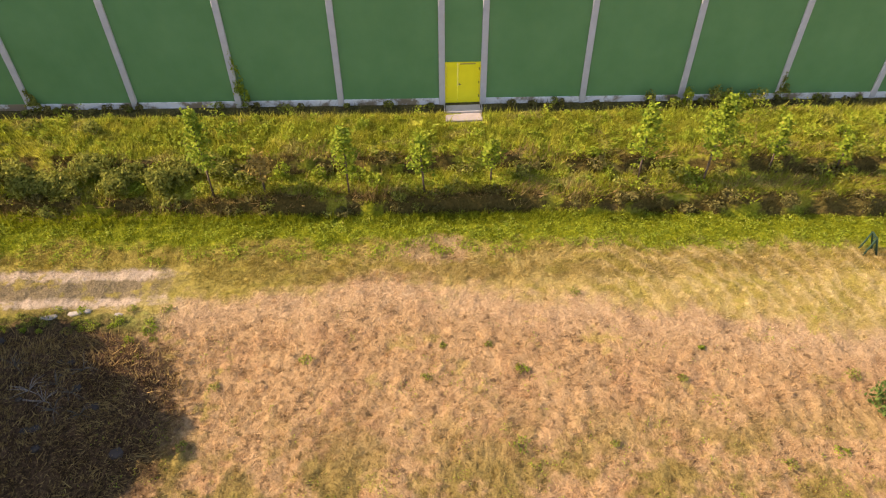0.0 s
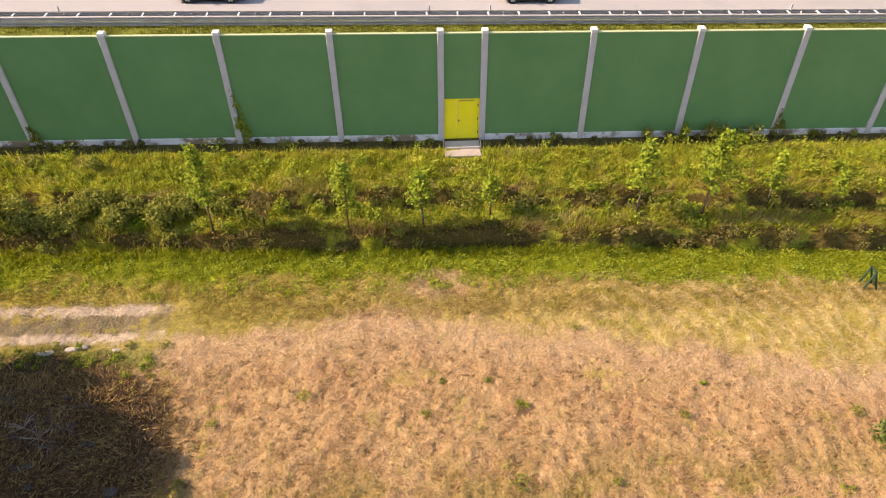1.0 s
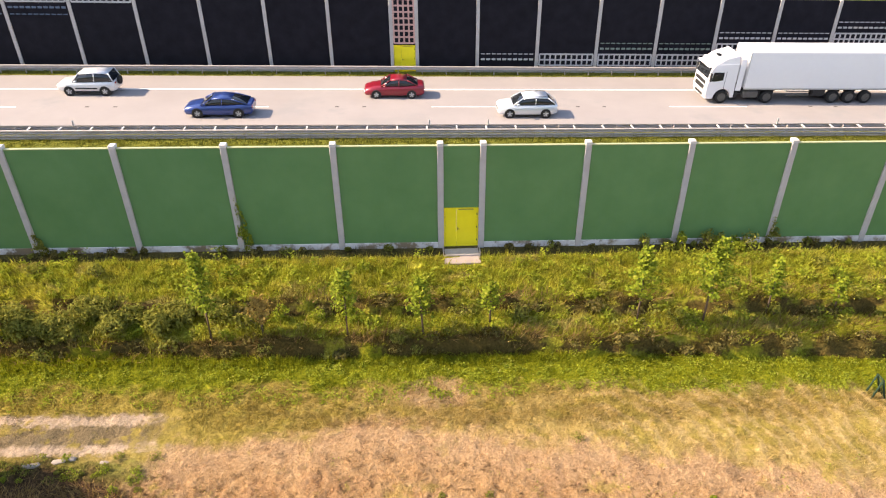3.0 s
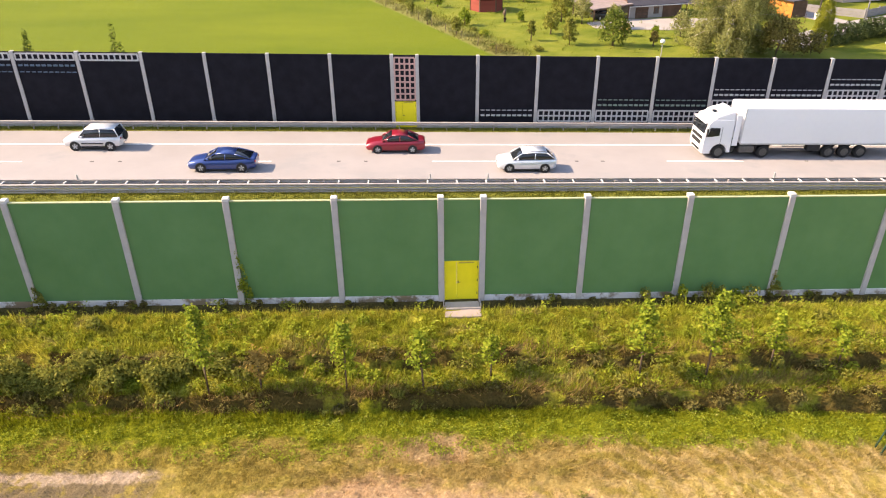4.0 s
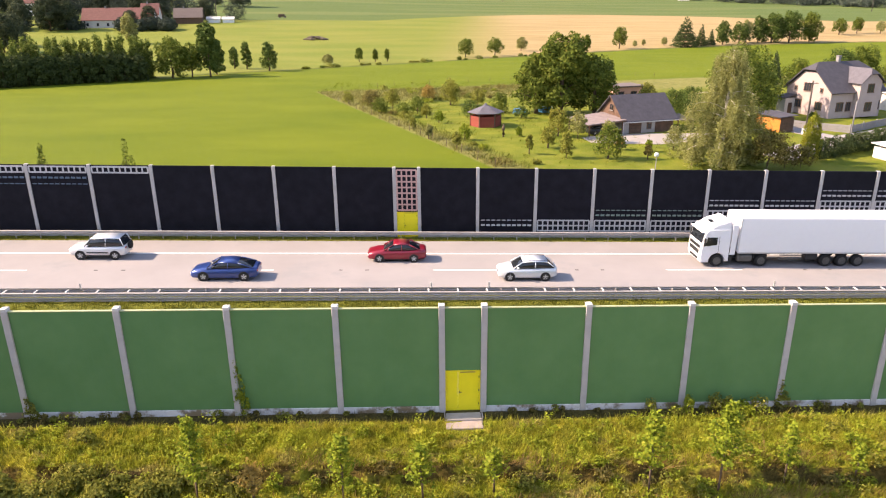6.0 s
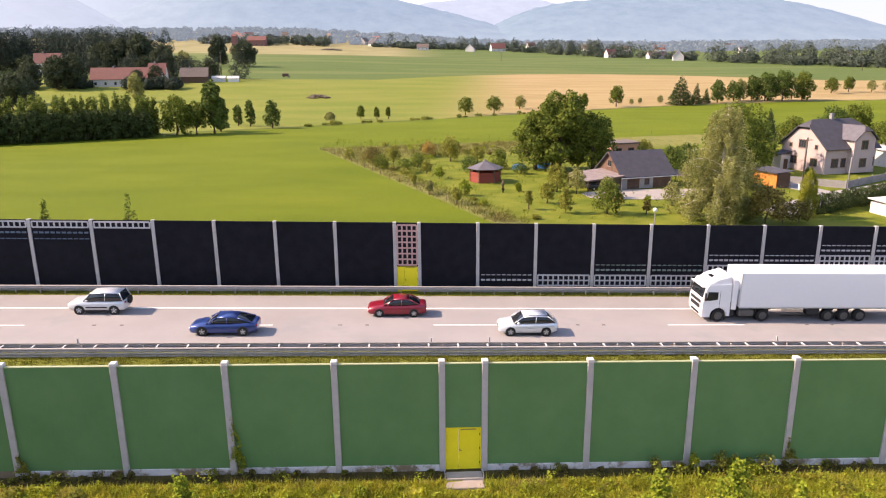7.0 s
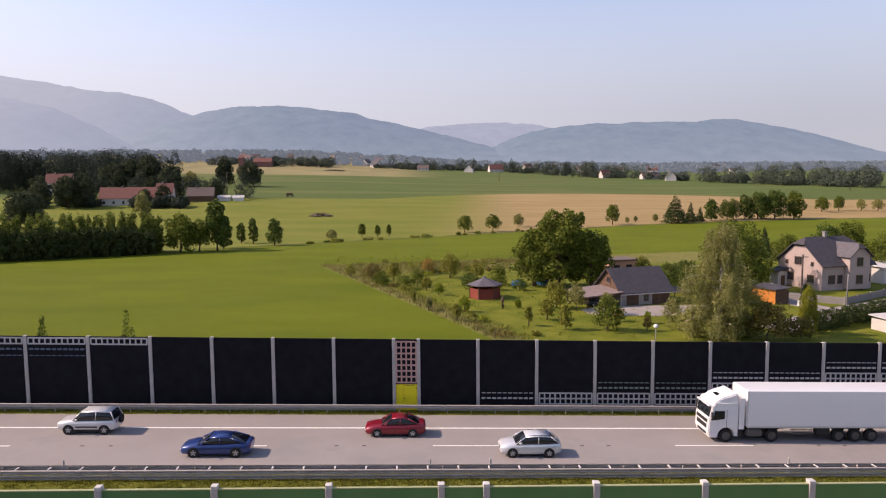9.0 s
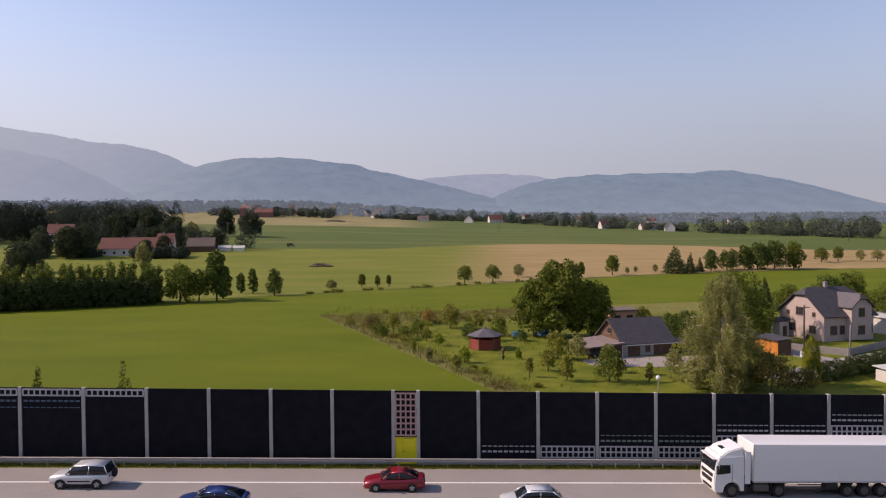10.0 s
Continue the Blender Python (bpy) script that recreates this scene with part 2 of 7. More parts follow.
    # a later cut lies in pale swirls
    swirl = k.math("MULTIPLY", k.step(x, 6.0, 8.0), k.math("MULTIPLY", k.step(hay_edge, 19.9, 20.7), k.math("SUBTRACT", 1.0, k.step(edge2, 22.4, 23.1))))
    bow = k.math("SQRT", k.math("ADD", k.math("POWER", k.math("SUBTRACT", x, 7.0), 2.0), k.math("POWER", k.math("SUBTRACT", y, 17.5), 2.0)))
    rings = k.math("SINE", k.math("MULTIPLY", k.math("ADD", bow, k.math("ADD", k.math("MULTIPLY", wob2, 1.3), k.math("MULTIPLY", wob, 2.5))), 8.0))
    col = k.mix(k.math("MULTIPLY", swirl, k.math("MULTIPLY", k.step(rings, -0.1, 0.9), 0.4)), col, k.ramp(fine, [(0.3, (0.42, 0.32, 0.15)), (0.7, (0.66, 0.5, 0.27))]))
    col = k.mix(k.math("MULTIPLY", swirl, k.math("MULTIPLY", k.step(rings, 0.0, -0.9), 0.18)), col, k.ramp(fine, [(0.3, (0.2, 0.17, 0.035)), (0.7, (0.36, 0.3, 0.07))]))
    # a bare reddish patch
    bare = k.math("ADD", k.math("POWER", k.math("DIVIDE", k.math("SUBTRACT", x, 0.7), 1.7), 2.0), k.math("POWER", k.math("DIVIDE", k.math("SUBTRACT", y, 21.8), 1.0), 2.0))
    bare = k.math("ADD", bare, k.math("MULTIPLY_ADD", wob2, 1.8, -0.9))
    col = k.mix(k.math("MULTIPLY", k.math("SUBTRACT", 1.0, k.step(bare, 0.4, 1.2)), 0.7), col, pale)
    tuft = k.math("MULTIPLY", k.step(k.noise(0.8, 4, 0.65), 0.57, 0.68), k.math("SUBTRACT", 1.0, k.step(y, 18.0, 20.0)))
    col = k.mix(k.math("MULTIPLY", tuft, 0.7), col, olive)
    col = k.mix(k.step(y, 31.0, 33.0), col, k.ramp(fine, [(0.3, (0.07, 0.085, 0.012)), (0.7, (0.24, 0.235, 0.04))]))
    low = k.math("MULTIPLY", k.math("SUBTRACT", 1.0, k.step(edge, 10.8, 14.8)), k.step(k.noise(0.55, 5, 0.65), 0.42, 0.56))
    # shade in the hollows of the hay, painted as dark spots
    pit_shade = k.math("MULTIPLY", k.step(k.noise(3.4, 2, 0.5), 0.4, 0.3), k.math("SUBTRACT", 1.0, k.step(hay_edge, 18.5, 20.0)))
    col = k.mix(k.math("MULTIPLY", pit_shade, 0.75), col, (0.12, 0.07, 0.035))
    col = k.mix(k.math("MULTIPLY", low, 0.8), col, k.ramp(fine, [(0.3, (0.13, 0.098, 0.022)), (0.7, (0.3, 0.225, 0.06))]))
    # wheel track of bare earth
    tx = k.math("ADD", x, k.math("MULTIPLY_ADD", wob2, 3.0, -1.5))
    inx = k.math("SUBTRACT", 1.0, k.step(tx, -11.5, -9.6))
    yy = k.math("ADD", y, k.math("MULTIPLY_ADD", wob2, 0.9, -0.45))
    rut = k.math("ADD", k.math("MULTIPLY", k.step(yy, 20.35, 20.6), k.math("SUBTRACT", 1.0, k.step(yy, 20.9, 21.2))),
                 k.math("MULTIPLY", k.step(yy, 18.9, 19.1), k.math("SUBTRACT", 1.0, k.step(yy, 19.35, 19.65))))
    mid = k.math("MULTIPLY", k.step(yy, 18.7, 19.2), k.math("SUBTRACT", 1.0, k.step(yy, 20.9, 21.4)))
    earth = k.ramp(fine, [(0.3, (0.38, 0.29, 0.21)), (0.7, (0.64, 0.51, 0.39))])
    gravel = k.ramp(k.noise(22, 3, 0.7), [(0.3, (0.08, 0.06, 0.04)), (0.7, (0.26, 0.2, 0.145))])
    weeds = k.math("SUBTRACT", 1.0, k.math("MULTIPLY", k.step(k.noise(1.1, 4, 0.65), 0.5, 0.62), 0.8))
    col = k.mix(k.math("MULTIPLY", k.math("MULTIPLY", inx, mid), k.math("MULTIPLY", weeds, 0.85)), col, gravel)
    col = k.mix(k.math("MULTIPLY", k.math("MULTIPLY", inx, rut), k.math("MULTIPLY", weeds, 0.8)), col, earth)
    lush = k.math("MULTIPLY", inx, k.math("MULTIPLY", k.step(yy, 17.3, 17.8), k.math("SUBTRACT", 1.0, k.step(yy, 18.5, 18.9))))
    col = k.mix(k.math("MULTIPLY", lush, 0.8), col, k.ramp(fine, [(0.3, (0.05, 0.07, 0.008)), (0.7, (0.2, 0.24, 0.025))]))
    # beyond the motorway: mown meadow, stubble and far fields, parted along the crossing track
    mead = k.ramp(k.noise(0.03, 4, 0.6, stretch=(1, 2.2, 1)), [(0.3, (0.092, 0.128, 0.005)), (0.7, (0.14, 0.165, 0.009))])
    mead = k.mix(k.math("MULTIPLY", k.noise(1.2, 4, 0.7), 0.45), mead, (0.077, 0.105, 0.007))
    back = k.math("SUBTRACT", y, k.math("ADD", 250.0, k.math("MULTIPLY", k.math("TANH", k.math("MULTIPLY", x, 0.0075)), 92.0)))
    garden = k.ramp(k.noise(0.25, 4, 0.6), [(0.3, (0.085, 0.115, 0.01)), (0.7, (0.19, 0.2, 0.026))])
    garden = k.mix(k.math("MULTIPLY", k.step(k.noise(0.5, 4, 0.6), 0.5, 0.7), 0.4), garden, (0.13, 0.13, 0.03))
    hay = k.ramp(k.noise(0.02, 3, 0.5, stretch=(1, 3, 1)), [(0.3, (0.13, 0.16, 0.024)), (0.7, (0.18, 0.188, 0.038))])
    wheat = k.ramp(k.noise(0.04, 4, 0.6, stretch=(0.6, 3, 1)), [(0.3, (0.27, 0.195, 0.085)), (0.7, (0.35, 0.255, 0.125))])
    crop = k.ramp(k.noise(0.03, 4, 0.6, stretch=(0.5, 4, 1)), [(0.3, (0.07, 0.108, 0.028)), (0.7, (0.1, 0.132, 0.038))])
    far = k.mix(k.step(k.math("ADD", x, k.math("MULTIPLY", y, -0.12)), -35, 20), hay, wheat)
    col = k.mix(k.step(y, 58.4, 59.4), col, mead)
    # the gardens lie right of a line that runs away from the wall
    side = k.math("ADD", k.math("SUBTRACT", x, 10.2), k.math("MULTIPLY", k.math("SUBTRACT", y, 86.2), 0.395))
    lot = k.math("MULTIPLY", k.step(side, -0.5, 0.5), k.math("SUBTRACT", 1.0, k.step(k.math("SUBTRACT", y, k.math("MULTIPLY", x, 0.28)), 172.0, 174.0)))
    lot = k.math("MULTIPLY", lot, k.step(y, 59.0, 60.0))
    col = k.mix(lot, col, garden)
    rim = k.math("MULTIPLY", lot, k.math("SUBTRACT", 1.0, k.step(side, 2.0, 6.0)))
    rim = k.math("MAXIMUM", rim, k.math("MULTIPLY", lot, k.step(k.math("SUBTRACT", y, k.math("MULTIPLY", x, 0.28)), 146.0, 156.0)))
    col = k.mix(k.math("MULTIPLY", rim, 0.75), col, k.ramp(k.noise(0.7, 4, 0.65), [(0.3, (0.12, 0.12, 0.035)), (0.7, (0.25, 0.22, 0.08))]))
    col = k.mix(k.step(back, -1.5, 1.5), col, far)
    verge = k.math("MULTIPLY", k.math("SUBTRACT", 1.0, k.step(k.math("ABSOLUTE", k.math("ADD", back, k.math("MULTIPLY_ADD", wob, 4.0, -2.0))), 1.2, 3.6)), k.step(k.noise(0.12, 4, 0.6), 0.35, 0.5))
    col = k.mix(k.math("MULTIPLY", k.math("MULTIPLY", verge, k.step(y, 120, 140)), 0.8), col, (0.07, 0.085, 0.02))
    hump = k.math("MAXIMUM", 0.0, k.math("SUBTRACT", 1.0, k.math("POWER", k.math("ABSOLUTE", k.math("DIVIDE", k.math("SUBTRACT", x, 130.0), 150.0)), 2.0)))
    top = k.math("SUBTRACT", k.math("SUBTRACT", y, 455.0), k.math("MULTIPLY", hump, 75.0))
    crop = k.mix(k.math("MULTIPLY", k.step(k.noise(0.012, 3, 0.5, stretch=(0.4, 2.5, 1)), 0.5, 0.56), 0.35), crop, (0.17, 0.17, 0.06))
    crop = k.mix(k.math("MULTIPLY", k.math("MULTIPLY", k.step(y, 830, 860), k.math("SUBTRACT", 1.0, k.step(x, -40, 60))), 0.8), crop, k.ramp(k.noise(0.02, 3), [(0.3, (0.22, 0.19, 0.09)), (0.7, (0.33, 0.27, 0.14))]))
    col = k.mix(k.step(top, -3, 3), col, crop)
    # earth and brush of the heap, darkened to paint in the trees' shade
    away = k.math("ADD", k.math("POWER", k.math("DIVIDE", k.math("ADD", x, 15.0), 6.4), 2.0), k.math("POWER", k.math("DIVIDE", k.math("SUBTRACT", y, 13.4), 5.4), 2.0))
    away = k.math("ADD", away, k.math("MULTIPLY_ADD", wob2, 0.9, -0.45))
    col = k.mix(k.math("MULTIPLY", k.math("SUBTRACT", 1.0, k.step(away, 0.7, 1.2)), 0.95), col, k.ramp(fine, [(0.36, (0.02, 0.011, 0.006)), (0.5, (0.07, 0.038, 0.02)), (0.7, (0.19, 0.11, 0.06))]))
    return col, fine


def ground_material():
    k = Mat("meadow_ground", 0.95, 0, 0.1)
    col, fine = meadow_colour(k)
    x, y, z = k.xyz()
    # ground under uncut grass darkened as shade between blades; mown fields have none
    gap_shade = k.math("MULTIPLY", k.math("SUBTRACT", 1.0, k.step(y, 30.0, 30.4)), k.step(k.noise(2.4, 4, 0.7), 0.2, 0.5))
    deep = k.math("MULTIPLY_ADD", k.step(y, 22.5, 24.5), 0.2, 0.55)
    col = k.mix(k.math("MULTIPLY", gap_shade, deep), col, k.mix(1.0, col, (0.5, 0.45, 0.4), "MULTIPLY"))
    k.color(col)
    k.bump(k.math("ADD", k.noise(4.2, 4, 0.65), k.math("MULTIPLY", fine, 0.5)), 0.8, 0.14)
    return k.done()


GROUND = ground_material()


def spaced(stops):
    """Coordinates with a step that changes from stretch to stretch: (start, end, step)."""
    out = []
    for a, b, s in stops:
        out += list(np.arange(a, b, s))
    return out + [stops[-1][1]]


def build_ground():
    xs = spaced([(-3000, -600, 120), (-600, -150, 18), (-150, -45, 3), (-45, -22, 1.0), (-22, 24, 0.13), (24, 45, 1.0), (45, 150, 3), (150, 600, 18), (600, 3000, 120)])
    ys = spaced([(-400, -20, 20), (-20, 9, 2), (9, 23.6, 0.11), (23.6, 26.9, 0.08), (26.9, 31, 0.18), (31, 42, 1.5), (42, 46.5, 0.5), (46.5, 56, 1.5), (56, 60, 0.4), (60, 120, 2), (120, 300, 6), (300, 1000, 25), (1000, 2600, 100)])
    verts = [(x, y, land(x, y)) for y in ys for x in xs]
    w = len(xs)
    faces = [(j * w + i, j * w + i + 1, (j + 1) * w + i + 1, (j + 1) * w + i) for j in range(len(ys) - 1) for i in range(w - 1)]
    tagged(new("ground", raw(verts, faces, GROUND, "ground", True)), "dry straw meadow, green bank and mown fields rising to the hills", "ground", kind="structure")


build_ground()

# ---- motorway ----
CONCRETE_ROAD = worn("road_concrete", (0.29, 0.264, 0.256), 0.07, 0.25, 25, 0.85, spec=0.25, dirt=(0.25, 0.238, 0.236), dirt_at=(0.52, 0.7))
TAR = worn("tar_patch", (0.07, 0.062, 0.06), 0.2, 3.0, 30, 0.8)
WHITE_LINE = worn("white_line", (0.82, 0.82, 0.8), 0.06, 2.0, 30, 0.6)
GALVANISED = worn("galvanised_steel", (0.4, 0.355, 0.335), 0.12, 2.0, 30, 0.6, metal=0.05, local=True)
CONCRETE = worn("pale_concrete", (0.41, 0.385, 0.37), 0.1, 1.5, 30, 0.85, dirt=(0.33, 0.32, 0.31), dirt_at=(0.55, 0.8))
CAP = worn("cap_concrete", (0.54, 0.52, 0.5), 0.08, 2.0, 30, 0.8)


def strip(x0, x1, y0, y1, lift, step=4.0, thick=0.0):
    """A sheet that follows the fall of the road."""
    bm = bmesh.new()
    n = max(1, round((x1 - x0) / step))
    rows = []
    for i in range(n + 1):
        x = x0 + (x1 - x0) * i / n
        rows.append([bm.verts.new((x, y, road_z(x, y) + lift)) for y in (y0, y1)])
    for a, b in zip(rows, rows[1:]):
        bm.faces.new((a[0], b[0], b[1], a[1]))
    if thick:
        r = bmesh.ops.extrude_face_region(bm, geom=bm.faces[:])
        bmesh.ops.translate(bm, vec=(0, 0, -thick), verts=[v for v in r["geom"] if isinstance(v, bmesh.types.BMVert)])
        bmesh.ops.recalc_face_normals(bm, faces=bm.faces[:])
    return bm


for name, y0, y1, text in (("road_far", 46.1, 56.35, "pale concrete motorway carriageway with white lane lines"), ("road_near", 31.6, 42.1, "pale concrete carriageway behind the green barrier")):
    road = tagged(part(name, strip(-400, 400, y0, y1, 0.06, 4.0, 0.3), CONCRETE_ROAD), text, "road", kind="structure")
    far_side = name == "road_far"
    for y, wide in ((53.23, 0.22),) if far_side else ((34.0, 0.22), (41.7, 0.2)):
        part("edge_line", strip(-400, 400, y - wide / 2, y + wide / 2, 0.066), WHITE_LINE, road, "solid white edge line")
    dash_y = 49.52 if far_side else 37.8
    for n in range(-14, 15):
        x = 1.513 + 18 * n
        part("lane_dash", strip(x, x + 6, dash_y - 0.075, dash_y + 0.075, 0.066, 6), WHITE_LINE, road)
        for gap in (11.0, 13.0):
            part("drill_mark", strip(x + gap - 0.14, x + gap + 0.14, dash_y - 0.09, dash_y + 0.09, 0.065, 1), TAR, road, "dark tar patch")


def guard_rail(name, y, face, x0, x1, spacing, label, top=0.75, beams=(0.0,)):
    """A steel barrier: a beam of two waves on posts with spacer blocks."""
    rail = thing(name, label, "guard rail", kind="structure")
    outline = [(0, -0.155), (0.04, -0.145), (0.08, -0.11), (0.08, -0.06), (0.02, -0.02), (0.02, 0.02), (0.08, 0.06), (0.08, 0.11), (0.04, 0.145), (0, 0.155)]
    n = round((x1 - x0) / 4)
    for drop in beams:
        bm = bmesh.new()
        rows = []
        for i in range(n + 1):
            x = x0 + (x1 - x0) * i / n
            z = road_z(x, y) + top - 0.155 - drop
            rows.append([bm.verts.new((x, y + face * (0.09 + a), z + b)) for a, b in outline])
        for a, b in zip(rows, rows[1:]):
            for i in range(len(outline) - 1):
                bm.faces.new((a[i], b[i], b[i + 1], a[i + 1]))
        beam = part("beam", bm, GALVANISED, rail, "two-wave galvanised beam")
        mod = beam.modifiers.new("thick", "SOLIDIFY")
        mod.thickness = 0.006
    post = boxed(-0.035, 0.035, -0.06, 0.06, -0.1, top - 0.06, 0.006)
    box(post, -0.05, 0.05, face * 0.04, face * 0.1, top - 0.25, top - 0.05)
    mesh = mesh_of(post, GALVANISED, "post")
    for i in range(int((x1 - x0) / spacing)):
        x = x0 + spacing * (i + 0.5)
        part("post", mesh, None, rail, at=pose(x, y, road_z(x, y)))
    return rail


def median_rail():
    """Two beams back to back on one row of posts, tied by white spacer bars."""
    rail = guard_rail("guard_rail_median", 43.8, -1, -140, 140, 2.0, "double-sided galvanised guard rail in the grassy median", 0.75, (0.0, 0.35))
    other = guard_rail("guard_rail_median_far", 44.2, 1, -140, 140, 4.0, "galvanised guard rail on the road side of the median")
    bar = mesh_of(boxed(-0.05, 0.05, 0.0, 0.52, -0.03, 0.03, 0.005), CAP, "spacer")
    for i in range(140):
        x = -140 + 2.0 * (i + 0.5)
        part("spacer", bar, None, rail, "white spacer bar", at=pose(x, 43.74, road_z(x, 43.74) + 0.72))


median_rail()
for x, y in ((1.2, 44.65), (5.2, 44.7), (-22.4, 44.65), (25.5, 44.7)):
    mark = thing("marker_post", "slim white plastic marker post in the median", "marker post", "marker posts", pose(x, y, road_z(x, y) + 0.03))
    part("post", boxed(-0.05, 0.05, -0.03, 0.03, -0.1, 1.0, 0.01), CAP, mark)
    part("reflector", boxed(-0.035, 0.035, -0.036, -0.03, 0.75, 0.9), GALVANISED, mark, "grey reflector")
guard_rail("guard_rail_verge", 57.0, -1, -140, 140, 2.0, "galvanised steel guard rail beside the road verge")


# ---- green noise barrier ----
def green_panel():
    k = Mat("green_panel", 0.62, 0, 0.3)
    broad = k.noise(0.5, 4, 0.6)
    streak = k.noise(1.0, 4, 0.6, stretch=(9, 9, 0.25))
    col = k.ramp(broad, [(0.3, (0.077, 0.186, 0.064)), (0.7, (0.1, 0.217, 0.08))])
    col = k.mix(k.math("MULTIPLY", k.step(streak, 0.45, 0.8), 0.25), col, (0.095, 0.2, 0.1))
    col = k.mix(k.math("MULTIPLY", k.step(k.noise(6, 5, 0.7), 0.6, 0.85), 0.25), col, (0.055, 0.125, 0.048))
    k.color(col)
    k.bump(k.noise(60, 2), 0.12, 0.004)
    return k.done()


GREEN = green_panel()
YELLOW = worn("yellow_paint", (0.78, 0.66, 0.02), 0.06, 1.5, 40, 0.45, spec=0.4, local=True)
YELLOW_TRIM = worn("pale_cap", (0.34, 0.36, 0.19), 0.08, 2.0, 40, 0.5)
PLINTH = worn("plinth_concrete", (0.6, 0.58, 0.57), 0.12, 1.2, 20, 0.9, dirt=(0.2, 0.15, 0.095), dirt_at=(0.46, 0.6))
DARK_METAL = worn("dark_metal", (0.06, 0.06, 0.065), 0.2, 3, 40, 0.5, metal=0.4, local=True)

NX0, BAY, GATE = 1.281, 5.0, 2.03


def near_x(i):
    return NX0 + i * BAY if i <= 0 else NX0 + GATE + (i - 1) * BAY


def near_z(x):
    return grade(x, 0.020)


def build_near_wall():
    wall = thing("noise_barrier_green", "tall green panelled noise barrier with pale concrete posts", "noise barrier", kind="structure")
    H = 5.76
    post = boxed(-0.15, 0.15, -0.17, 0.17, -0.6, H - 0.16, 0.02)
    post_mesh = mesh_of(post, CONCRETE, "post")
    cap_mesh = mesh_of(boxed(-0.152, 0.152, -0.173, 0.173, H - 0.16, H, 0.02), CAP, "post_cap")
    lo, hi = -14, 15
    for i in range(lo, hi + 1):
        x = near_x(i)
        p = part("post", post_mesh, None, wall, at=pose(x, NEAR_WALL + 0.02, near_z(x)))
        part("post_cap", cap_mesh, None, p)
    for i in range(lo, hi):
        a, b = near_x(i) + 0.152, near_x(i + 1) - 0.152
        za, zb = near_z(a), near_z(b)
        gate = i == 0

        def sheet(z0, z1, y0, y1, bevel=0.0):
            bm = boxed(a, b, y0, y1, z0, z1, bevel)
            for v in bm.verts:
                v.co.z += za + (zb - za) * (v.co.x - a) / (b - a)
            return bm
        y0, y1 = NEAR_WALL - 0.06, NEAR_WALL + 0.06
        if not gate:
            part("plinth", sheet(-0.5, 0.30, y0 - 0.05, y1 + 0.04, 0.012), PLINTH, wall, "dirty white concrete plinth")
            part("panel", sheet(0.302, H - 0.2, y0, y1), GREEN, wall)
            part("coping", sheet(H - 0.2, H - 0.15, y0 - 0.02, y1 + 0.02, 0.01), YELLOW_TRIM, wall, "pale yellow edge strip")
        else:
            part("panel", sheet(2.28, H - 0.2, y0, y1), GREEN, wall)
            part("coping", sheet(H - 0.2, H - 0.15, y0 - 0.02, y1 + 0.02, 0.01), YELLOW_TRIM, wall, "pale yellow edge strip")
    return wall


build_near_wall()


CLOSER = worn("closer_brass", (0.36, 0.3, 0.06), 0.1, 3, 40, 0.5, local=True)


def build_gate(at, wide, high, name, label):
    """A two-leaf steel escape door, one leaf narrow, in its frame."""
    d = thing(name, label, "door", at=at, kind="structure")
    w = wide / 2
    for n, b in (("jamb", (-w, -w + 0.07, 0, high)), ("jamb", (w - 0.07, w, 0, high)), ("lintel", (-w + 0.07, w - 0.07, high - 0.07, high)), ("sill", (-w + 0.07, w - 0.07, 0, 0.05))):
        part(n, boxed(b[0], b[1], -0.05, 0.06, b[2], b[3], 0.006), YELLOW, d)
    split = -w + 0.62
    for x0, x1 in ((-w + 0.075, split - 0.006), (split + 0.006, w - 0.075)):
        bm = boxed(x0, x1, -0.03, 0.03, 0.055, high - 0.075, 0.008)
        leaf = part("leaf", bm, YELLOW, d)
        part("raised_frame", box(box(boxed(x0 + 0.03, x0 + 0.07, -0.038, -0.03, 0.1, high - 0.12), x1 - 0.07, x1 - 0.03, -0.038, -0.03, 0.1, high - 0.12), x0 + 0.07, x1 - 0.07, -0.038, -0.03, high - 0.16, high - 0.12), YELLOW, leaf)
    part("handle", box(boxed(split + 0.05, split + 0.17, -0.09, -0.07, 1.02, 1.05, 0.006), split + 0.05, split + 0.08, -0.08, -0.03, 1.0, 1.1), DARK_METAL, d, "dark lever handle")
    part("closer", boxed(split + 0.1, w - 0.25, -0.08, -0.03, high - 0.13, high - 0.075, 0.01), CLOSER, d, "brass-coloured door closer bar")
    for z in (0.3, 1.05, 1.8):
        part("hinge", boxed(w - 0.09, w - 0.05, -0.055, -0.03, z, z + 0.12, 0.004), DARK_METAL, d)
    return d


build_gate(pose(NX0 + GATE / 2, NEAR_WALL, near_z(NX0 + 1) + 0.03), GATE - 0.31, 2.24, "door_1", "bright yellow steel double door in the green barrier")


# ---- dark noise barrier ----
FX0, FGATE = -1.445, 2.079
DARK_PANEL = worn("black_absorber", (0.012, 0.0115, 0.016), 0.3, 1.2, 30, 0.9, spec=0.12, bump=0.5)
PALE_FRAME = worn("pale_lattice", (0.44, 0.425, 0.43), 0.08, 2, 30, 0.7)
SLOT_BLUE = worn("blue_slot_glass", (0.1, 0.14, 0.2), 0.15, 2, 30, 0.3)
SLOT_GREEN = worn("green_slot_glass", (0.17, 0.22, 0.2), 0.15, 2, 30, 0.3)
PINK_FRAME = worn("brown_lattice", (0.5, 0.3, 0.27), 0.1, 2, 30, 0.7)


def far_x(i):
    return FX0 + i * BAY if i <= 0 else FX0 + FGATE + (i - 1) * BAY


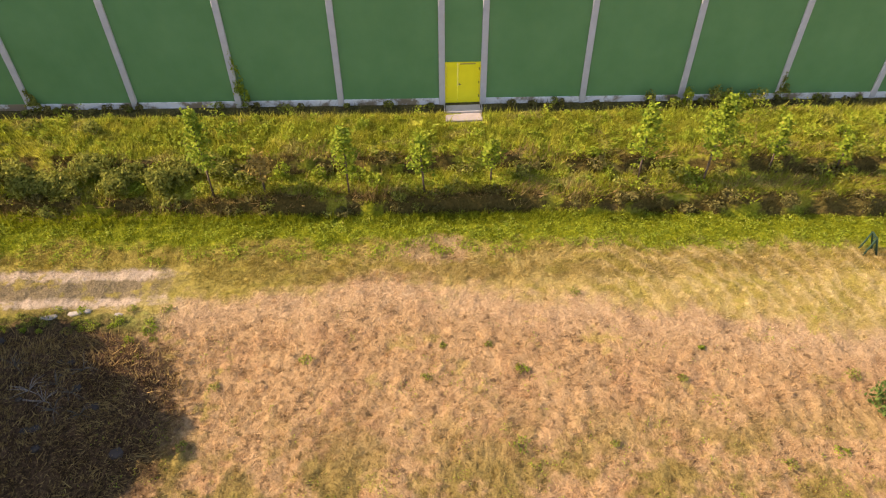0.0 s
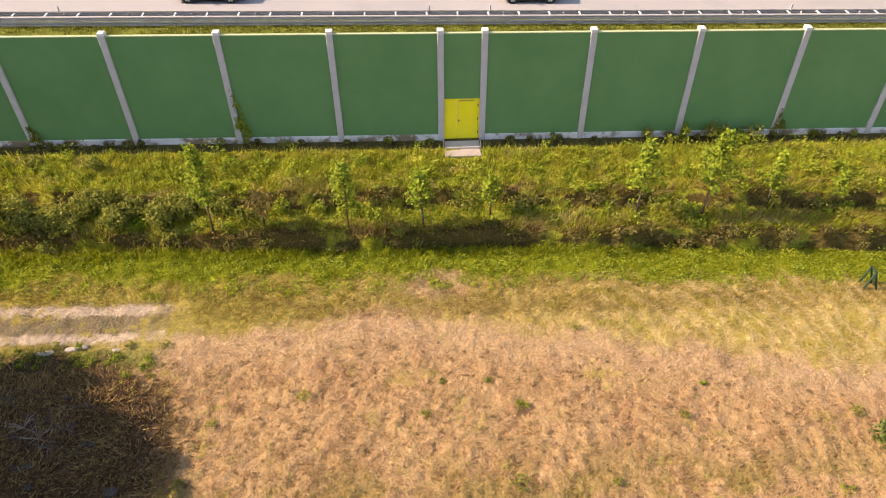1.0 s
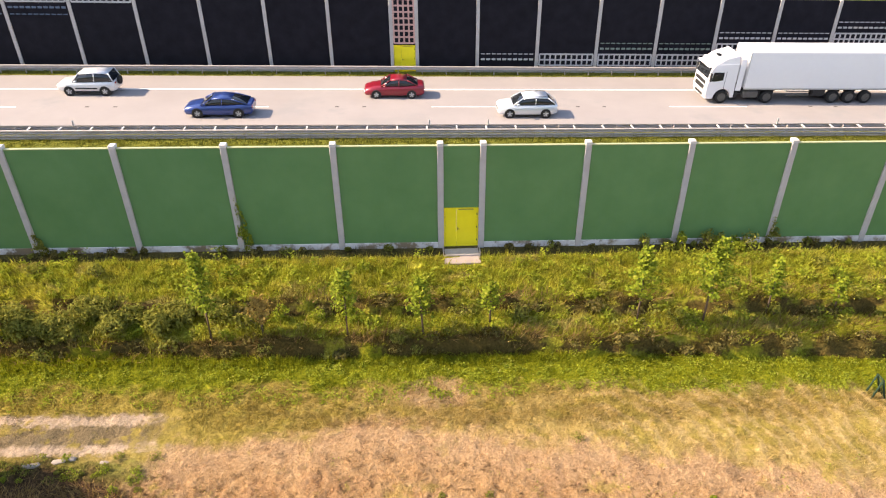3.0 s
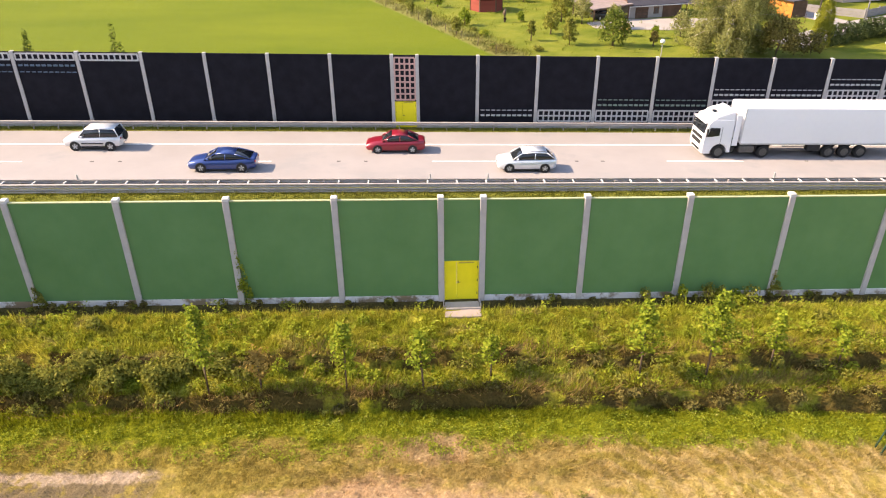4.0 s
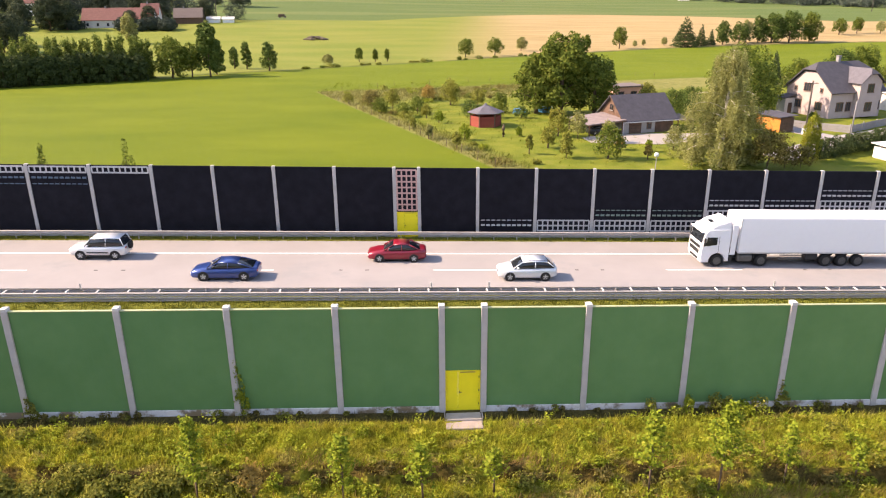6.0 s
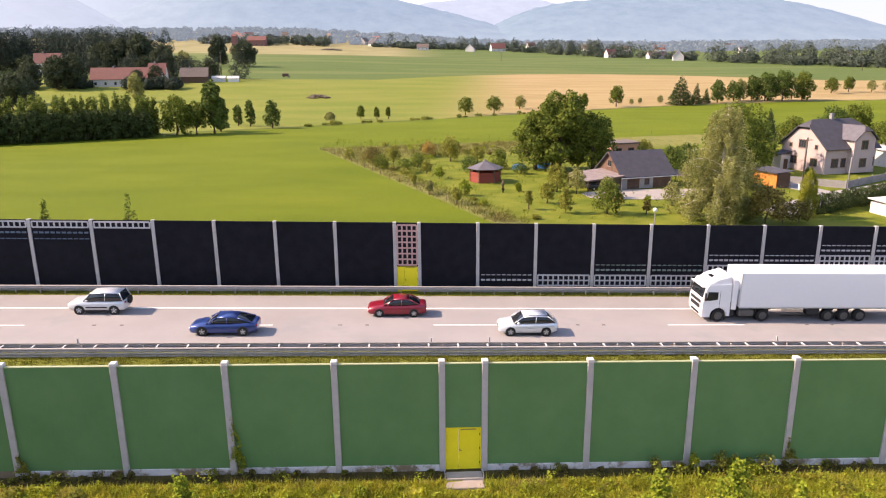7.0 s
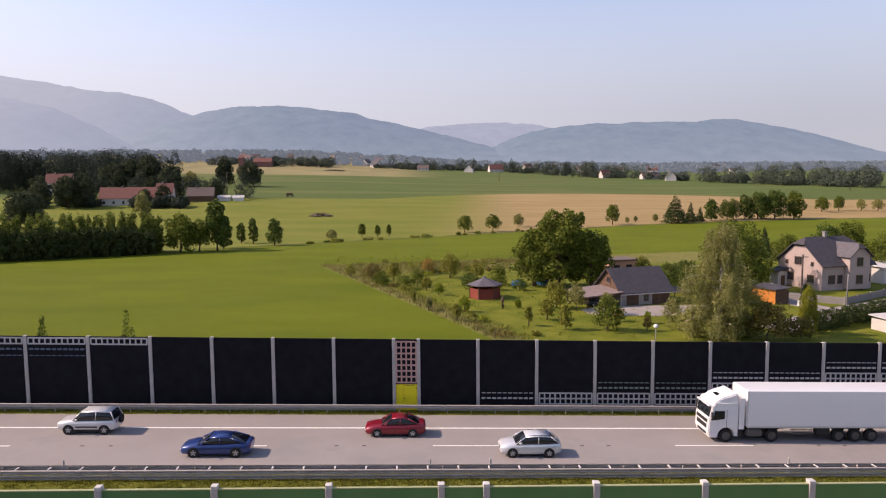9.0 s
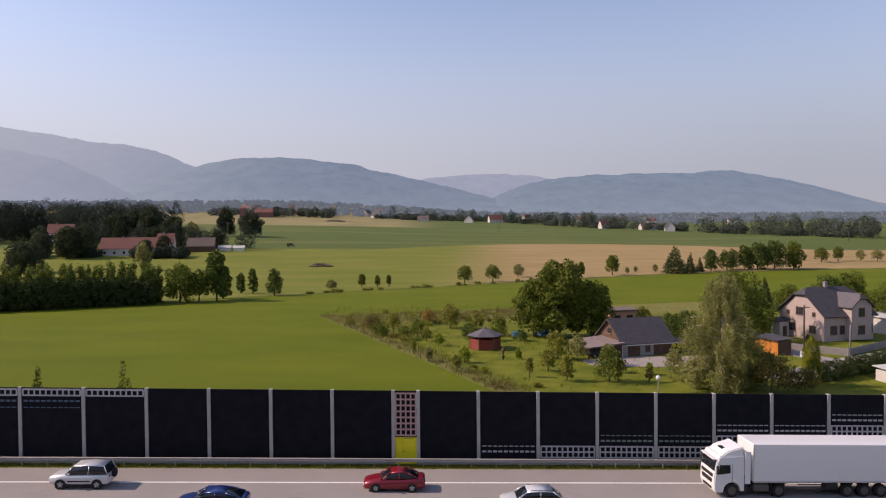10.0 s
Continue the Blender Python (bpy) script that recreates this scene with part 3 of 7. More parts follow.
def far_z(x):
    return grade(x, 0.028)


def lattice(bm, a, b, z0, z1, cols, rows, bar, y):
    """A grid of bars round open cells."""
    for i in range(cols + 1):
        x = a + (b - a) * i / cols
        box(bm, x - bar / 2, x + bar / 2, y - 0.02, y + 0.02, z0, z1)
    for j in range(rows + 1):
        z = z0 + (z1 - z0) * j / rows
        box(bm, a, b, y - 0.024, y + 0.024, z - bar / 2, z + bar / 2)


def build_far_wall():
    wall = thing("noise_barrier_black", "tall black noise barrier with pale posts and lattice panels", "noise barrier", kind="structure")
    H = 6.11
    post_mesh = mesh_of(boxed(-0.14, 0.14, -0.17, 0.17, -0.6, H + 0.05, 0.02), CONCRETE, "post")
    lo, hi = -16, 19
    for i in range(lo, hi + 1):
        x = far_x(i)
        part("post", post_mesh, None, wall, at=pose(x, FAR_WALL + 0.02, far_z(x)))
    for i in range(lo, hi):
        a, b = far_x(i) + 0.142, far_x(i + 1) - 0.142
        za, zb = far_z(a), far_z(b)
        y0, y1 = FAR_WALL - 0.06, FAR_WALL + 0.06

        def fall(bm):
            for v in bm.verts:
                v.co.z += za + (zb - za) * (v.co.x - a) / (b - a)
            return bm
        if i == 0:
            bm = bmesh.new()
            lattice(bm, a + 0.07, b - 0.07, 2.42, H - 0.2, 4, 7, 0.13, y0 - 0.03)
            part("lattice", fall(bm), PINK_FRAME, wall, "pinkish brown grid over the door")
            part("panel", fall(boxed(a, b, y0, y1, 2.26, H)), DARK_PANEL, wall)
            continue
        part("plinth", fall(boxed(a, b, y0 - 0.04, y1 + 0.04, -0.5, 0.35, 0.01)), CONCRETE, wall)
        part("panel", fall(boxed(a, b, y0, y1, 0.352, H)), DARK_PANEL, wall)
        # lattice strips step up along the wall
        grids, lines = [], []
        if i <= -5:
            grids = [(H - 0.62, H - 0.14, 10, 1)]
            if i <= -6:
                lines = [H - 1.07, H - 1.6]
        rows_up = {2: 0, 3: 2, 4: 2, 5: 2, 6: 4, 7: 4}.get(i, 6 if i >= 8 else None)
        if rows_up is not None:
            top = 0.63 + 0.47 * rows_up
            if rows_up:
                grids.append((0.63, top, 10, rows_up))
            if i != 3:
                lines += [top + 0.49, top + 0.94]
        for n, (z0, z1, cols, rows) in enumerate(grids):
            bm = bmesh.new()
            lattice(bm, a + 0.1, b - 0.1, z0, z1, cols, rows, 0.12, y0 - 0.03)
            part("lattice", fall(bm), PALE_FRAME, wall)
        for n, z in enumerate(lines):
            bm = bmesh.new()
            thick = 0.075 if n % 2 == 0 else 0.035
            for c in range(10):
                x = a + 0.1 + (b - a - 0.2) * (c + 0.5) / 10
                box(bm, x - 0.16, x + 0.16, y0 - 0.05, y0 - 0.002, z - thick, z + thick)
            part("slot_row", fall(bm), SLOT_BLUE if i <= -6 else SLOT_GREEN if i in (4, 5) else PALE_FRAME, wall)
    return wall


build_far_wall()
build_gate(pose(FX0 + FGATE / 2, FAR_WALL, far_z(FX0 + 1) + 0.02), FGATE - 0.29, 2.24, "door_2", "yellow steel double door in the black barrier")


def build_step():
    """The concrete landing in front of the door, with its steel edge and rails."""
    s = thing("door_landing", "small pale concrete landing with steel edge below the door", "landing", at=pose(NX0 + GATE / 2, NEAR_WALL - 0.1, near_z(NX0 + 1)))
    part("slab", boxed(-0.9, 0.9, -1.4, -0.1, -0.95, -0.06, 0.02), worn("landing_concrete", (0.33, 0.27, 0.24), 0.15, 2.0, 25, 0.9), s)
    part("grate", boxed(-0.86, 0.86, -0.72, -0.11, -0.058, -0.01, 0.004), GALVANISED, s, "grey steel grating")
    for x in (-0.92, 0.92):
        part("edge_plate", boxed(x - 0.02, x + 0.02, -0.7, 0.0, -0.6, 0.12, 0.006), GALVANISED, s, "galvanised side plate")
    part("front_plate", boxed(-0.9, 0.9, -0.78, -0.74, -0.058, 0.03, 0.004), GALVANISED, s)


build_step()


# ---- plants ----
def quads(centres, normals, size, ratio, rng, curl=0.25):
    """Small leaf-shaped cards at centres, about square to normals; returns vertex and face arrays."""
    n = len(centres)
    t = rng.normal(size=(n, 3))
    t -= normals * (t * normals).sum(1, keepdims=True)
    t /= np.linalg.norm(t, axis=1, keepdims=True) + 1e-9
    b = np.cross(normals, t)
    s = (size * rng.uniform(0.6, 1.3, n))[:, None]
    v = np.stack([centres - t * s, centres + b * s * ratio + normals * s * curl, centres + t * s, centres - b * s * ratio + normals * s * curl], 1).reshape(-1, 3)
    return v, np.arange(4 * n).reshape(n, 4)


def from_arrays(name, v, f, material):
    """A mesh from numpy arrays: vertices and equal-sided faces."""
    me = bpy.data.meshes.new(name)
    me.vertices.add(len(v))
    me.vertices.foreach_set("co", np.ascontiguousarray(v, dtype=np.float32).ravel())
    k = f.shape[1]
    me.loops.add(f.size)
    me.loops.foreach_set("vertex_index", np.ascontiguousarray(f, dtype=np.int32).ravel())
    me.polygons.add(len(f))
    me.polygons.foreach_set("loop_start", np.arange(0, f.size, k, dtype=np.int32))
    me.materials.append(material)
    me.update(calc_edges=True)
    return me


def crown(name, lobes, count, leaf, material, seed, hang=0.0, ratio=0.55, fill=0.35):
    """A crown of many leaves over a cluster of uneven lobes (x, y, z, rx, ry, rz), with gaps."""
    rng = np.random.default_rng(seed)
    lobes = np.array(lobes, float)
    area = lobes[:, 3] * lobes[:, 5] + lobes[:, 3] * lobes[:, 4]
    pick = rng.choice(len(lobes), count, p=area / area.sum())
    d = rng.normal(size=(count, 3))
    d /= np.linalg.norm(d, axis=1, keepdims=True)
    lump = 1 + 0.22 * np.sin(5 * d[:, 0] + 3 * d[:, 2] + pick) * np.cos(4 * d[:, 1] - 2 * d[:, 2] + 2 * pick)
    r = lump * (1 - fill * rng.random(count) ** 1.5)
    c = lobes[pick, :3] + d * lobes[pick, 3:] * r[:, None]
    gap = np.sin(c[:, 0] * 3.1 / lobes[pick, 3] + seed) + np.sin(c[:, 1] * 2.7 / lobes[pick, 3]) + np.sin(c[:, 2] * 3.7 / lobes[pick, 5] + 2)
    keep = gap > -1.35
    c, d = c[keep], d[keep]
    nrm = d + 0.8 * rng.normal(size=c.shape)
    nrm[:, 2] += 0.25
    nrm /= np.linalg.norm(nrm, axis=1, keepdims=True)
    if hang:
        c[:, 2] -= hang * rng.random(len(c)) ** 2
    v, f = quads(c, nrm, leaf, ratio, rng)
    return from_arrays(name, v, f, material)


BARK = worn("bark", (0.13, 0.09, 0.06), 0.35, 3.0, 25, 0.95, bump=0.5, local=True)
PALE_BARK = worn("birch_bark", (0.55, 0.5, 0.44), 0.2, 2.0, 12, 0.9, dirt=(0.1, 0.08, 0.07), dirt_at=(0.58, 0.66), local=True)
LEAF_FRESH = leafy("leaf_fresh", (0.08, 0.13, 0.014), (0.31, 0.36, 0.036), (0.46, 0.42, 0.07), 0.4)
LEAF_BUSH = leafy("leaf_bush", (0.1, 0.115, 0.022), (0.32, 0.31, 0.06), (0.42, 0.33, 0.09), 0.38)
LEAF_DARK = leafy("leaf_dark", (0.038, 0.068, 0.015), (0.128, 0.173, 0.038), None, 0.25)
LEAF_OAK = leafy("leaf_oak", (0.045, 0.075, 0.012), (0.18, 0.215, 0.036), (0.26, 0.23, 0.045), 0.32)
LEAF_BIRCH = leafy("leaf_birch", (0.13, 0.14, 0.045), (0.37, 0.36, 0.13), (0.48, 0.43, 0.17), 0.38)
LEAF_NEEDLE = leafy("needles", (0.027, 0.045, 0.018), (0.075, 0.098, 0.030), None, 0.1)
LEAF_DRY = leafy("leaf_dry", (0.22, 0.14, 0.035), (0.46, 0.32, 0.09), (0.55, 0.4, 0.12), 0.4)
LEAF_SCRUB = leafy("leaf_scrub", (0.07, 0.058, 0.018), (0.24, 0.2, 0.06), (0.34, 0.26, 0.09), 0.3)
LEAF_WEED = leafy("leaf_weed", (0.13, 0.17, 0.016), (0.34, 0.38, 0.04), (0.5, 0.45, 0.12), 0.4)
LEAF_WILLOW = leafy("leaf_willow", (0.045, 0.075, 0.014), (0.2, 0.24, 0.05), (0.3, 0.32, 0.09), 0.3)


def tree(name, label, at, high, wide, trunk, material, seed, count=1600, leaf=0.3, shape="round", bark=None, group="", stem=0.22, hang=0.0, lobes=None, fill=0.35):
    """A tapered trunk with limbs under a crown of leaves. stem: the share of the height below the crown."""
    rng = random.Random(seed)
    t = thing(name, label, "tree" if high > 2.5 else "shrub", group, at)
    r, base = wide / 2, high * stem
    if lobes is None:
        lobes = []
        if shape == "round":
            body = high - base
            lobes.append((0, 0, base + body * 0.52, r * 0.62, r * 0.62, body * 0.42))
            for n in range(15):
                q = (n + 0.5) / 15
                a = n * 2.4 + rng.uniform(-0.5, 0.5)
                s = rng.uniform(0.26, 0.42)
                rr = r * (1 - s) * math.sin(math.pi * (0.22 + 0.74 * q)) ** 0.7 * rng.uniform(0.75, 1.1)
                lobes.append((rr * math.cos(a), rr * math.sin(a), base + body * (0.12 + 0.76 * q), r * s, r * s, min(body * 0.2, r * s * rng.uniform(0.7, 1.0))))
        elif shape == "tall":
            for n in range(8):
                q = (n + 0.5) / 8
                s = r * (0.5 + 0.5 * math.sin(math.pi * min(1, q * 1.1 + 0.12))) * rng.uniform(0.75, 1.05)
                lobes.append((rng.uniform(-0.25, 0.25) * r, rng.uniform(-0.25, 0.25) * r, base + (high - base) * q, s, s, (high - base) * 0.13))
        elif shape == "cone":
            for n in range(9):
                q = n / 9
                s = r * (1 - q) * rng.uniform(0.85, 1.1) + 0.08 * r
                lobes.append((rng.uniform(-0.06, 0.06) * r, rng.uniform(-0.06, 0.06) * r, base + (high - base) * (q + 0.04), s, s, (high - base) * 0.085))
    tr = bmesh.new()
    lean = [(0, 0, -0.3)]
    for n in range(1, 6):
        q = n / 5
        lean.append((rng.uniform(-0.05, 0.05) * r, rng.uniform(-0.05, 0.05) * r, high * 0.86 * q))
    tube(tr, lean, [trunk * 1.35, trunk, trunk * 0.75, trunk * 0.5, trunk * 0.3, trunk * 0.1], 7)
    if shape != "cone":
        for lx, ly, lz, *_ in lobes[1:8:1 if high > 9 else 2]:
            z0 = max(0.3, min(lz * 0.75, high * 0.6))
            limb = bmesh.new()
            tube(limb, [(0, 0, z0 * 0.9), (lx * 0.5, ly * 0.5, (z0 + lz) / 2), (lx * 0.9, ly * 0.9, lz)], [trunk * 0.4, trunk * 0.25, trunk * 0.07], 5)
            part("limb", limb, bark or BARK, t)
    part("trunk", tr, bark or BARK, t)
    cr = new("crown", crown("crown", lobes, count, leaf, material, seed, hang, fill=fill))
    cr.parent = t
    return t


def on_land(x, y, turn=0.0, sink=0.0):
    return pose(x, y, land(x, y) - sink, 0, 0, turn)


# saplings on the bank, with stakes
SAPLINGS = [(-9.3, 24.8, 4.5, 1.5), (-7.0, 24.9, 2.1, 1.5), (-3.2, 24.6, 3.4, 1.5), (0.2, 24.7, 3.0, 1.3), (3.3, 25.3, 2.1, 1.4), (10.1, 25.0, 4.1, 1.5),
            (13.2, 25.0, 4.4, 2.1), (16.4, 25.4, 3.0, 0.9), (19.5, 25.2, 2.0, 1.0), (22.3, 25.2, 3.0, 1.2), (-19.5, 25.2, 3.2, 1.3), (26.0, 25.0, 3.1, 1.2)]


def sapling(label, at, high, wide, material, seed, count):
    """A slim stem in an airy cone of large leaves on short upswept shoots."""
    r = random.Random(seed)
    rng = np.random.default_rng(seed)
    t = thing("sapling", label, "tree", "saplings on the bank", at)
    bend = r.uniform(-0.12, 0.12)
    st = bmesh.new()
    tube(st, [(0, 0, -0.25), (bend * 0.4, 0.02, high * 0.35), (bend, -0.03, high * 0.7), (bend * 0.6, 0, high)], [0.06, 0.048, 0.03, 0.008], 6)
    part("trunk", st, BARK, t)
    base, cs = 0.36 * high, []
    shoots = int(9 + 5 * high)
    for n in range(shoots):
        q = (n + 0.5) / shoots
        z0 = base + (high - base) * q
        reach = wide * 0.5 * min(1.0, 0.55 + 1.6 * q) * (1.08 - q) * r.uniform(0.7, 1.25) + 0.08
        a = n * 2.4 + r.uniform(-0.4, 0.4)
        end = Vector((bend + reach * math.cos(a), reach * math.sin(a), z0 + reach * r.uniform(0.3, 0.9)))
        sh = bmesh.new()
        tube(sh, [(bend * 0.8, 0, z0), end], [0.012, 0.004], 4)
        part("shoot", sh, BARK, t)
        k = rng.random(int(count / shoots)) ** 0.7
        cs.append(np.array([bend * 0.8, 0, z0]) + k[:, None] * (np.array(end) - np.array([bend * 0.8, 0, z0])) + rng.normal(0, 0.1, (len(k), 3)))
    c = np.concatenate(cs)
    nrm = rng.normal(0, 0.6, c.shape) + [-0.3, -0.2, 0.9]
    nrm /= np.linalg.norm(nrm, axis=1, keepdims=True)
    v, f = quads(c, nrm, 0.085, 0.7, rng)
    part("crown", from_arrays("crown", v, f, material), None, t)


for n, (x, y, h, w) in enumerate(SAPLINGS):
    dry = n == 1
    sapling("yellowing young tree on the bank" if dry else "young yellow-green maple planted on the grassy bank", on_land(x, y), h, w, LEAF_DRY if dry else LEAF_FRESH, 40 + n, int((260 if dry else 330) * h / 3 * (0.4 + w)))

# the thicket of dark bushes at the left of the bank, and small ones along it
rb = random.Random(5)


def bush(name, label, x, y, high, wide, material, seed, count, leaf=0.075, group="bushes on the bank"):
    b = thing(name, label, "bush", group, on_land(x, y))
    r = random.Random(seed)
    lobes = [(0, 0, high * 0.5, wide * 0.38, wide * 0.34, high * 0.5)]
    for n in range(5):
        a = n * 1.26 + r.random()
        lobes.append((0.33 * wide * math.cos(a), 0.3 * wide * math.sin(a), high * r.uniform(0.3, 0.6), wide * r.uniform(0.16, 0.25), wide * r.uniform(0.15, 0.22), high * r.uniform(0.25, 0.42)))
    st = bmesh.new()
    for lx, ly, lz, *_ in lobes if high > 0.6 else lobes[:1]:
        tube(st, [(lx * 0.1, ly * 0.1, -0.1), (lx * 0.6, ly * 0.6, lz * 0.6), (lx, ly, lz)], [0.02, 0.015, 0.005], 5)
    part("woody_base", st, BARK, b)
    new("foliage", crown("foliage", lobes, count, leaf, material, seed)).parent = b
    return b


for n in range(20):
    x, y = -19.5 + n * 0.55 + rb.uniform(-0.3, 0.3), 25.7 + rb.uniform(-0.5, 0.7)
    bush("bush", "dark olive bush in the thicket on the bank", x, y, rb.uniform(0.8, 1.3), rb.uniform(1.1, 1.7), LEAF_BUSH, 100 + n, 900)
for n in range(34):
    x = rb.uniform(-24, 27)
    y = rb.choice((24.6, 25.2, 25.6, 26.5, 28.2)) + rb.uniform(-0.3, 0.4)
    bush("bush", "low leafy weed bush on the grassy bank", x, y, rb.uniform(0.4, 0.8), rb.uniform(0.6, 1.3), rb.choice((LEAF_BUSH, LEAF_FRESH, LEAF_BUSH, LEAF_WEED)), 200 + n, 260)
for n in range(9):
    bush("bush", "leafy weeds at the foot of the green barrier", 13.6 + rb.uniform(-2, 3.5), 29.5 + rb.uniform(-0.1, 0.25), rb.uniform(0.5, 1.2), rb.uniform(0.5, 1.0), LEAF_WEED if n % 2 else LEAF_BUSH, 240 + n, 260)
for n in range(20):
    x = rb.uniform(1.5, 26) if n < 15 else rb.uniform(-9, 1)
    y = rb.choice((24.2, 26.0, 26.1)) + rb.uniform(-0.15, 0.15) - toe_shift(x)
    bush("bush", "dark brownish scrub on the terrace of the bank", x, y, rb.uniform(0.3, 0.6), rb.uniform(0.6, 1.1), LEAF_SCRUB, 340 + n, 420)
bush("bush", "dark green bush in the dry meadow", 16.4, 13.2, 1.1, 1.7, LEAF_DARK, 300, 900)
for n in range(34):
    wx = rb.uniform(-20, 23)
    bush("bush", "small weeds against the foot of the green barrier", wx if abs(wx - 2.3) > 1.6 else wx + 4, 29.85 + rb.uniform(-0.1, 0.1), rb.uniform(0.15, 0.5), rb.uniform(0.25, 0.7), LEAF_SCRUB if n % 3 else LEAF_BUSH, 280 + n, 90)
for n in range(36):
    fx = rb.uniform(-22, 25)
    fy = 24.3 - 0.45 * noise.noise(Vector((fx * 0.3, 8.1, 0))) - 0.22 * noise.noise(Vector((fx * 1.1, 5.1, 2))) - toe_shift(fx) + rb.uniform(-0.1, 0.15)
    bush("terrace_weed", "tangled dry weeds on the face of the lower terrace", fx, fy, rb.uniform(0.25, 0.5), rb.uniform(0.5, 1.1), rb.choice((LEAF_SCRUB, LEAF_SCRUB, LEAF_BUSH, LEAF_SCRUB)), 1300 + n, 150, 0.06, "weeds on the terrace")
rm = random.Random(17)
for n in range(46):
    x, y = (rm.uniform(-9, 15), rm.uniform(10.2, 16.6)) if n < 12 else ((rm.uniform(-18, -10), rm.uniform(17.6, 18.9)) if n < 41 else (rm.uniform(-12, 16), rm.uniform(14, 20)))
    h = rm.uniform(0.1, 0.28)
    bush("weed_clump", "small green weed clump in the dry meadow", x, y, h, h * rm.uniform(1.6, 3.2), LEAF_FRESH if n % 3 == 0 else LEAF_BUSH, 310 + n, int(60 + 300 * h), 0.04, "weeds in the meadow")

# creepers on the posts
for px, h in ((near_x(-2), 3.1), (near_x(-4) , 1.2), (near_x(4) - 0.1, 1.6)):
    v = thing("creeper", "thin green creeper climbing a barrier post", "climbing plant", "creepers", pose(px + 0.22, NEAR_WALL - 0.1, near_z(px)))
    st = bmesh.new()
    tube(st, [(0, -0.1, -0.2), (0.05, 0.0, h * 0.4), (-0.12, 0, h)], [0.02, 0.015, 0.006], 5)
    part("stem", st, BARK, v)
    new("leaves", crown("leaves", [(0.05, -0.12, h * 0.2, 0.4, 0.16, h * 0.22), (0.02, -0.1, h * 0.5, 0.24, 0.14, h * 0.25), (-0.1, -0.03, h * 0.8, 0.1, 0.08, h * 0.25)], 900, 0.055, LEAF_WEED if h > 2 else LEAF_BUSH, int(h * 10))).parent = v


def blades(name, label, n, x0, x1, y0, y1, high, width, material, seed, lean=0.35, cover=None, per=14, spread=0.1, rise=0.9):
    """Grass as tussocks of single blades that fan out and lean together, one joined sheet."""
    rng = np.random.default_rng(seed)
    x, y = rng.uniform(x0, x1, n), rng.uniform(y0, y1, n)
    if cover is not None:
        keep = rng.random(n) < cover(x, y)
        x, y = x[keep], y[keep]
    z = np.array([land(a, b) for a, b in zip(x, y)])
    size = np.repeat(np.clip(rng.lognormal(0, 0.4, len(x)), 0.45, 2.0), per)
    way = np.repeat(1.2 * np.sin(0.7 * x + 0.4 * y) + 0.8 * np.sin(1.9 * x - 1.3 * y) + rng.normal(0, 0.5, len(x)) - 0.6, per)
    c = np.repeat(np.stack([x, y, z], 1), per, 0)
    m = len(c)
    off = rng.normal(0, 1, (m, 2)) * (spread * size)[:, None]
    c[:, :2] += off
    h = high * size * rng.uniform(0.55, 1.2, m)
    fan = off / (spread * size)[:, None] * 0.35
    drift = np.stack([np.cos(way), np.sin(way)], 1) * lean + fan * (0.4 + lean) + rng.normal(0, 0.12 + 0.8 * max(0.0, 0.6 - rise), (m, 2))
    tip = c + np.concatenate([drift * h[:, None], (h * rise * rng.uniform(0.6, 1.2, m))[:, None]], 1)
    a = rng.uniform(0, math.tau, m)
    w = np.stack([np.cos(a), np.sin(a), 0 * a], 1) * (width * rng.uniform(0.6, 1.4, m))[:, None]
    c[:, 2] -= 0.05
    v = np.stack([c - w, c + w, tip], 1).reshape(-1, 3)
    ob = new(name, from_arrays(name, v, np.arange(3 * m).reshape(m, 3), material))
    return tagged(ob, label, "grass", kind="stuff")


def blade_material():
    k = Mat("grass_blades", 0.7, 0, 0.15)
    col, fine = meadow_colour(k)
    f = k.island()
    col = k.mix(1.0, col, k.ramp(f, [(0.0, (0.78, 0.78, 0.78)), (0.6, (1.05, 1.04, 1.03)), (1.0, (1.25, 1.23, 1.2))]), "MULTIPLY")
    col = k.mix(1.0, col, k.ramp(k.noise(3.0, 2, 0.5), [(0.35, (0.78, 0.78, 0.76)), (0.65, (1.2, 1.2, 1.22))]), "MULTIPLY")
    k.color(col)
    tr = k.n.new("ShaderNodeBsdfTranslucent")
    k.link(col, tr.inputs["Color"])
    mx = k.n.new("ShaderNodeMixShader")
    mx.inputs[0].default_value = 0.45
    k.link(k.b.outputs[0], mx.inputs[1])
    k.link(tr.outputs[0], mx.inputs[2])
    k.link(mx.outputs[0], k.n["Material Output"].inputs["Surface"])
    return k.done()


BLADE = blade_material()
GRASS_DEAD = leafy("dead_grass", (0.14, 0.085, 0.035), (0.36, 0.24, 0.09), (0.46, 0.34, 0.14), 0.3)


def off_track(x, y):
    return np.where((x < -9.5) & (y > 18.7) & (y < 21.2), 0.12, 1.0)


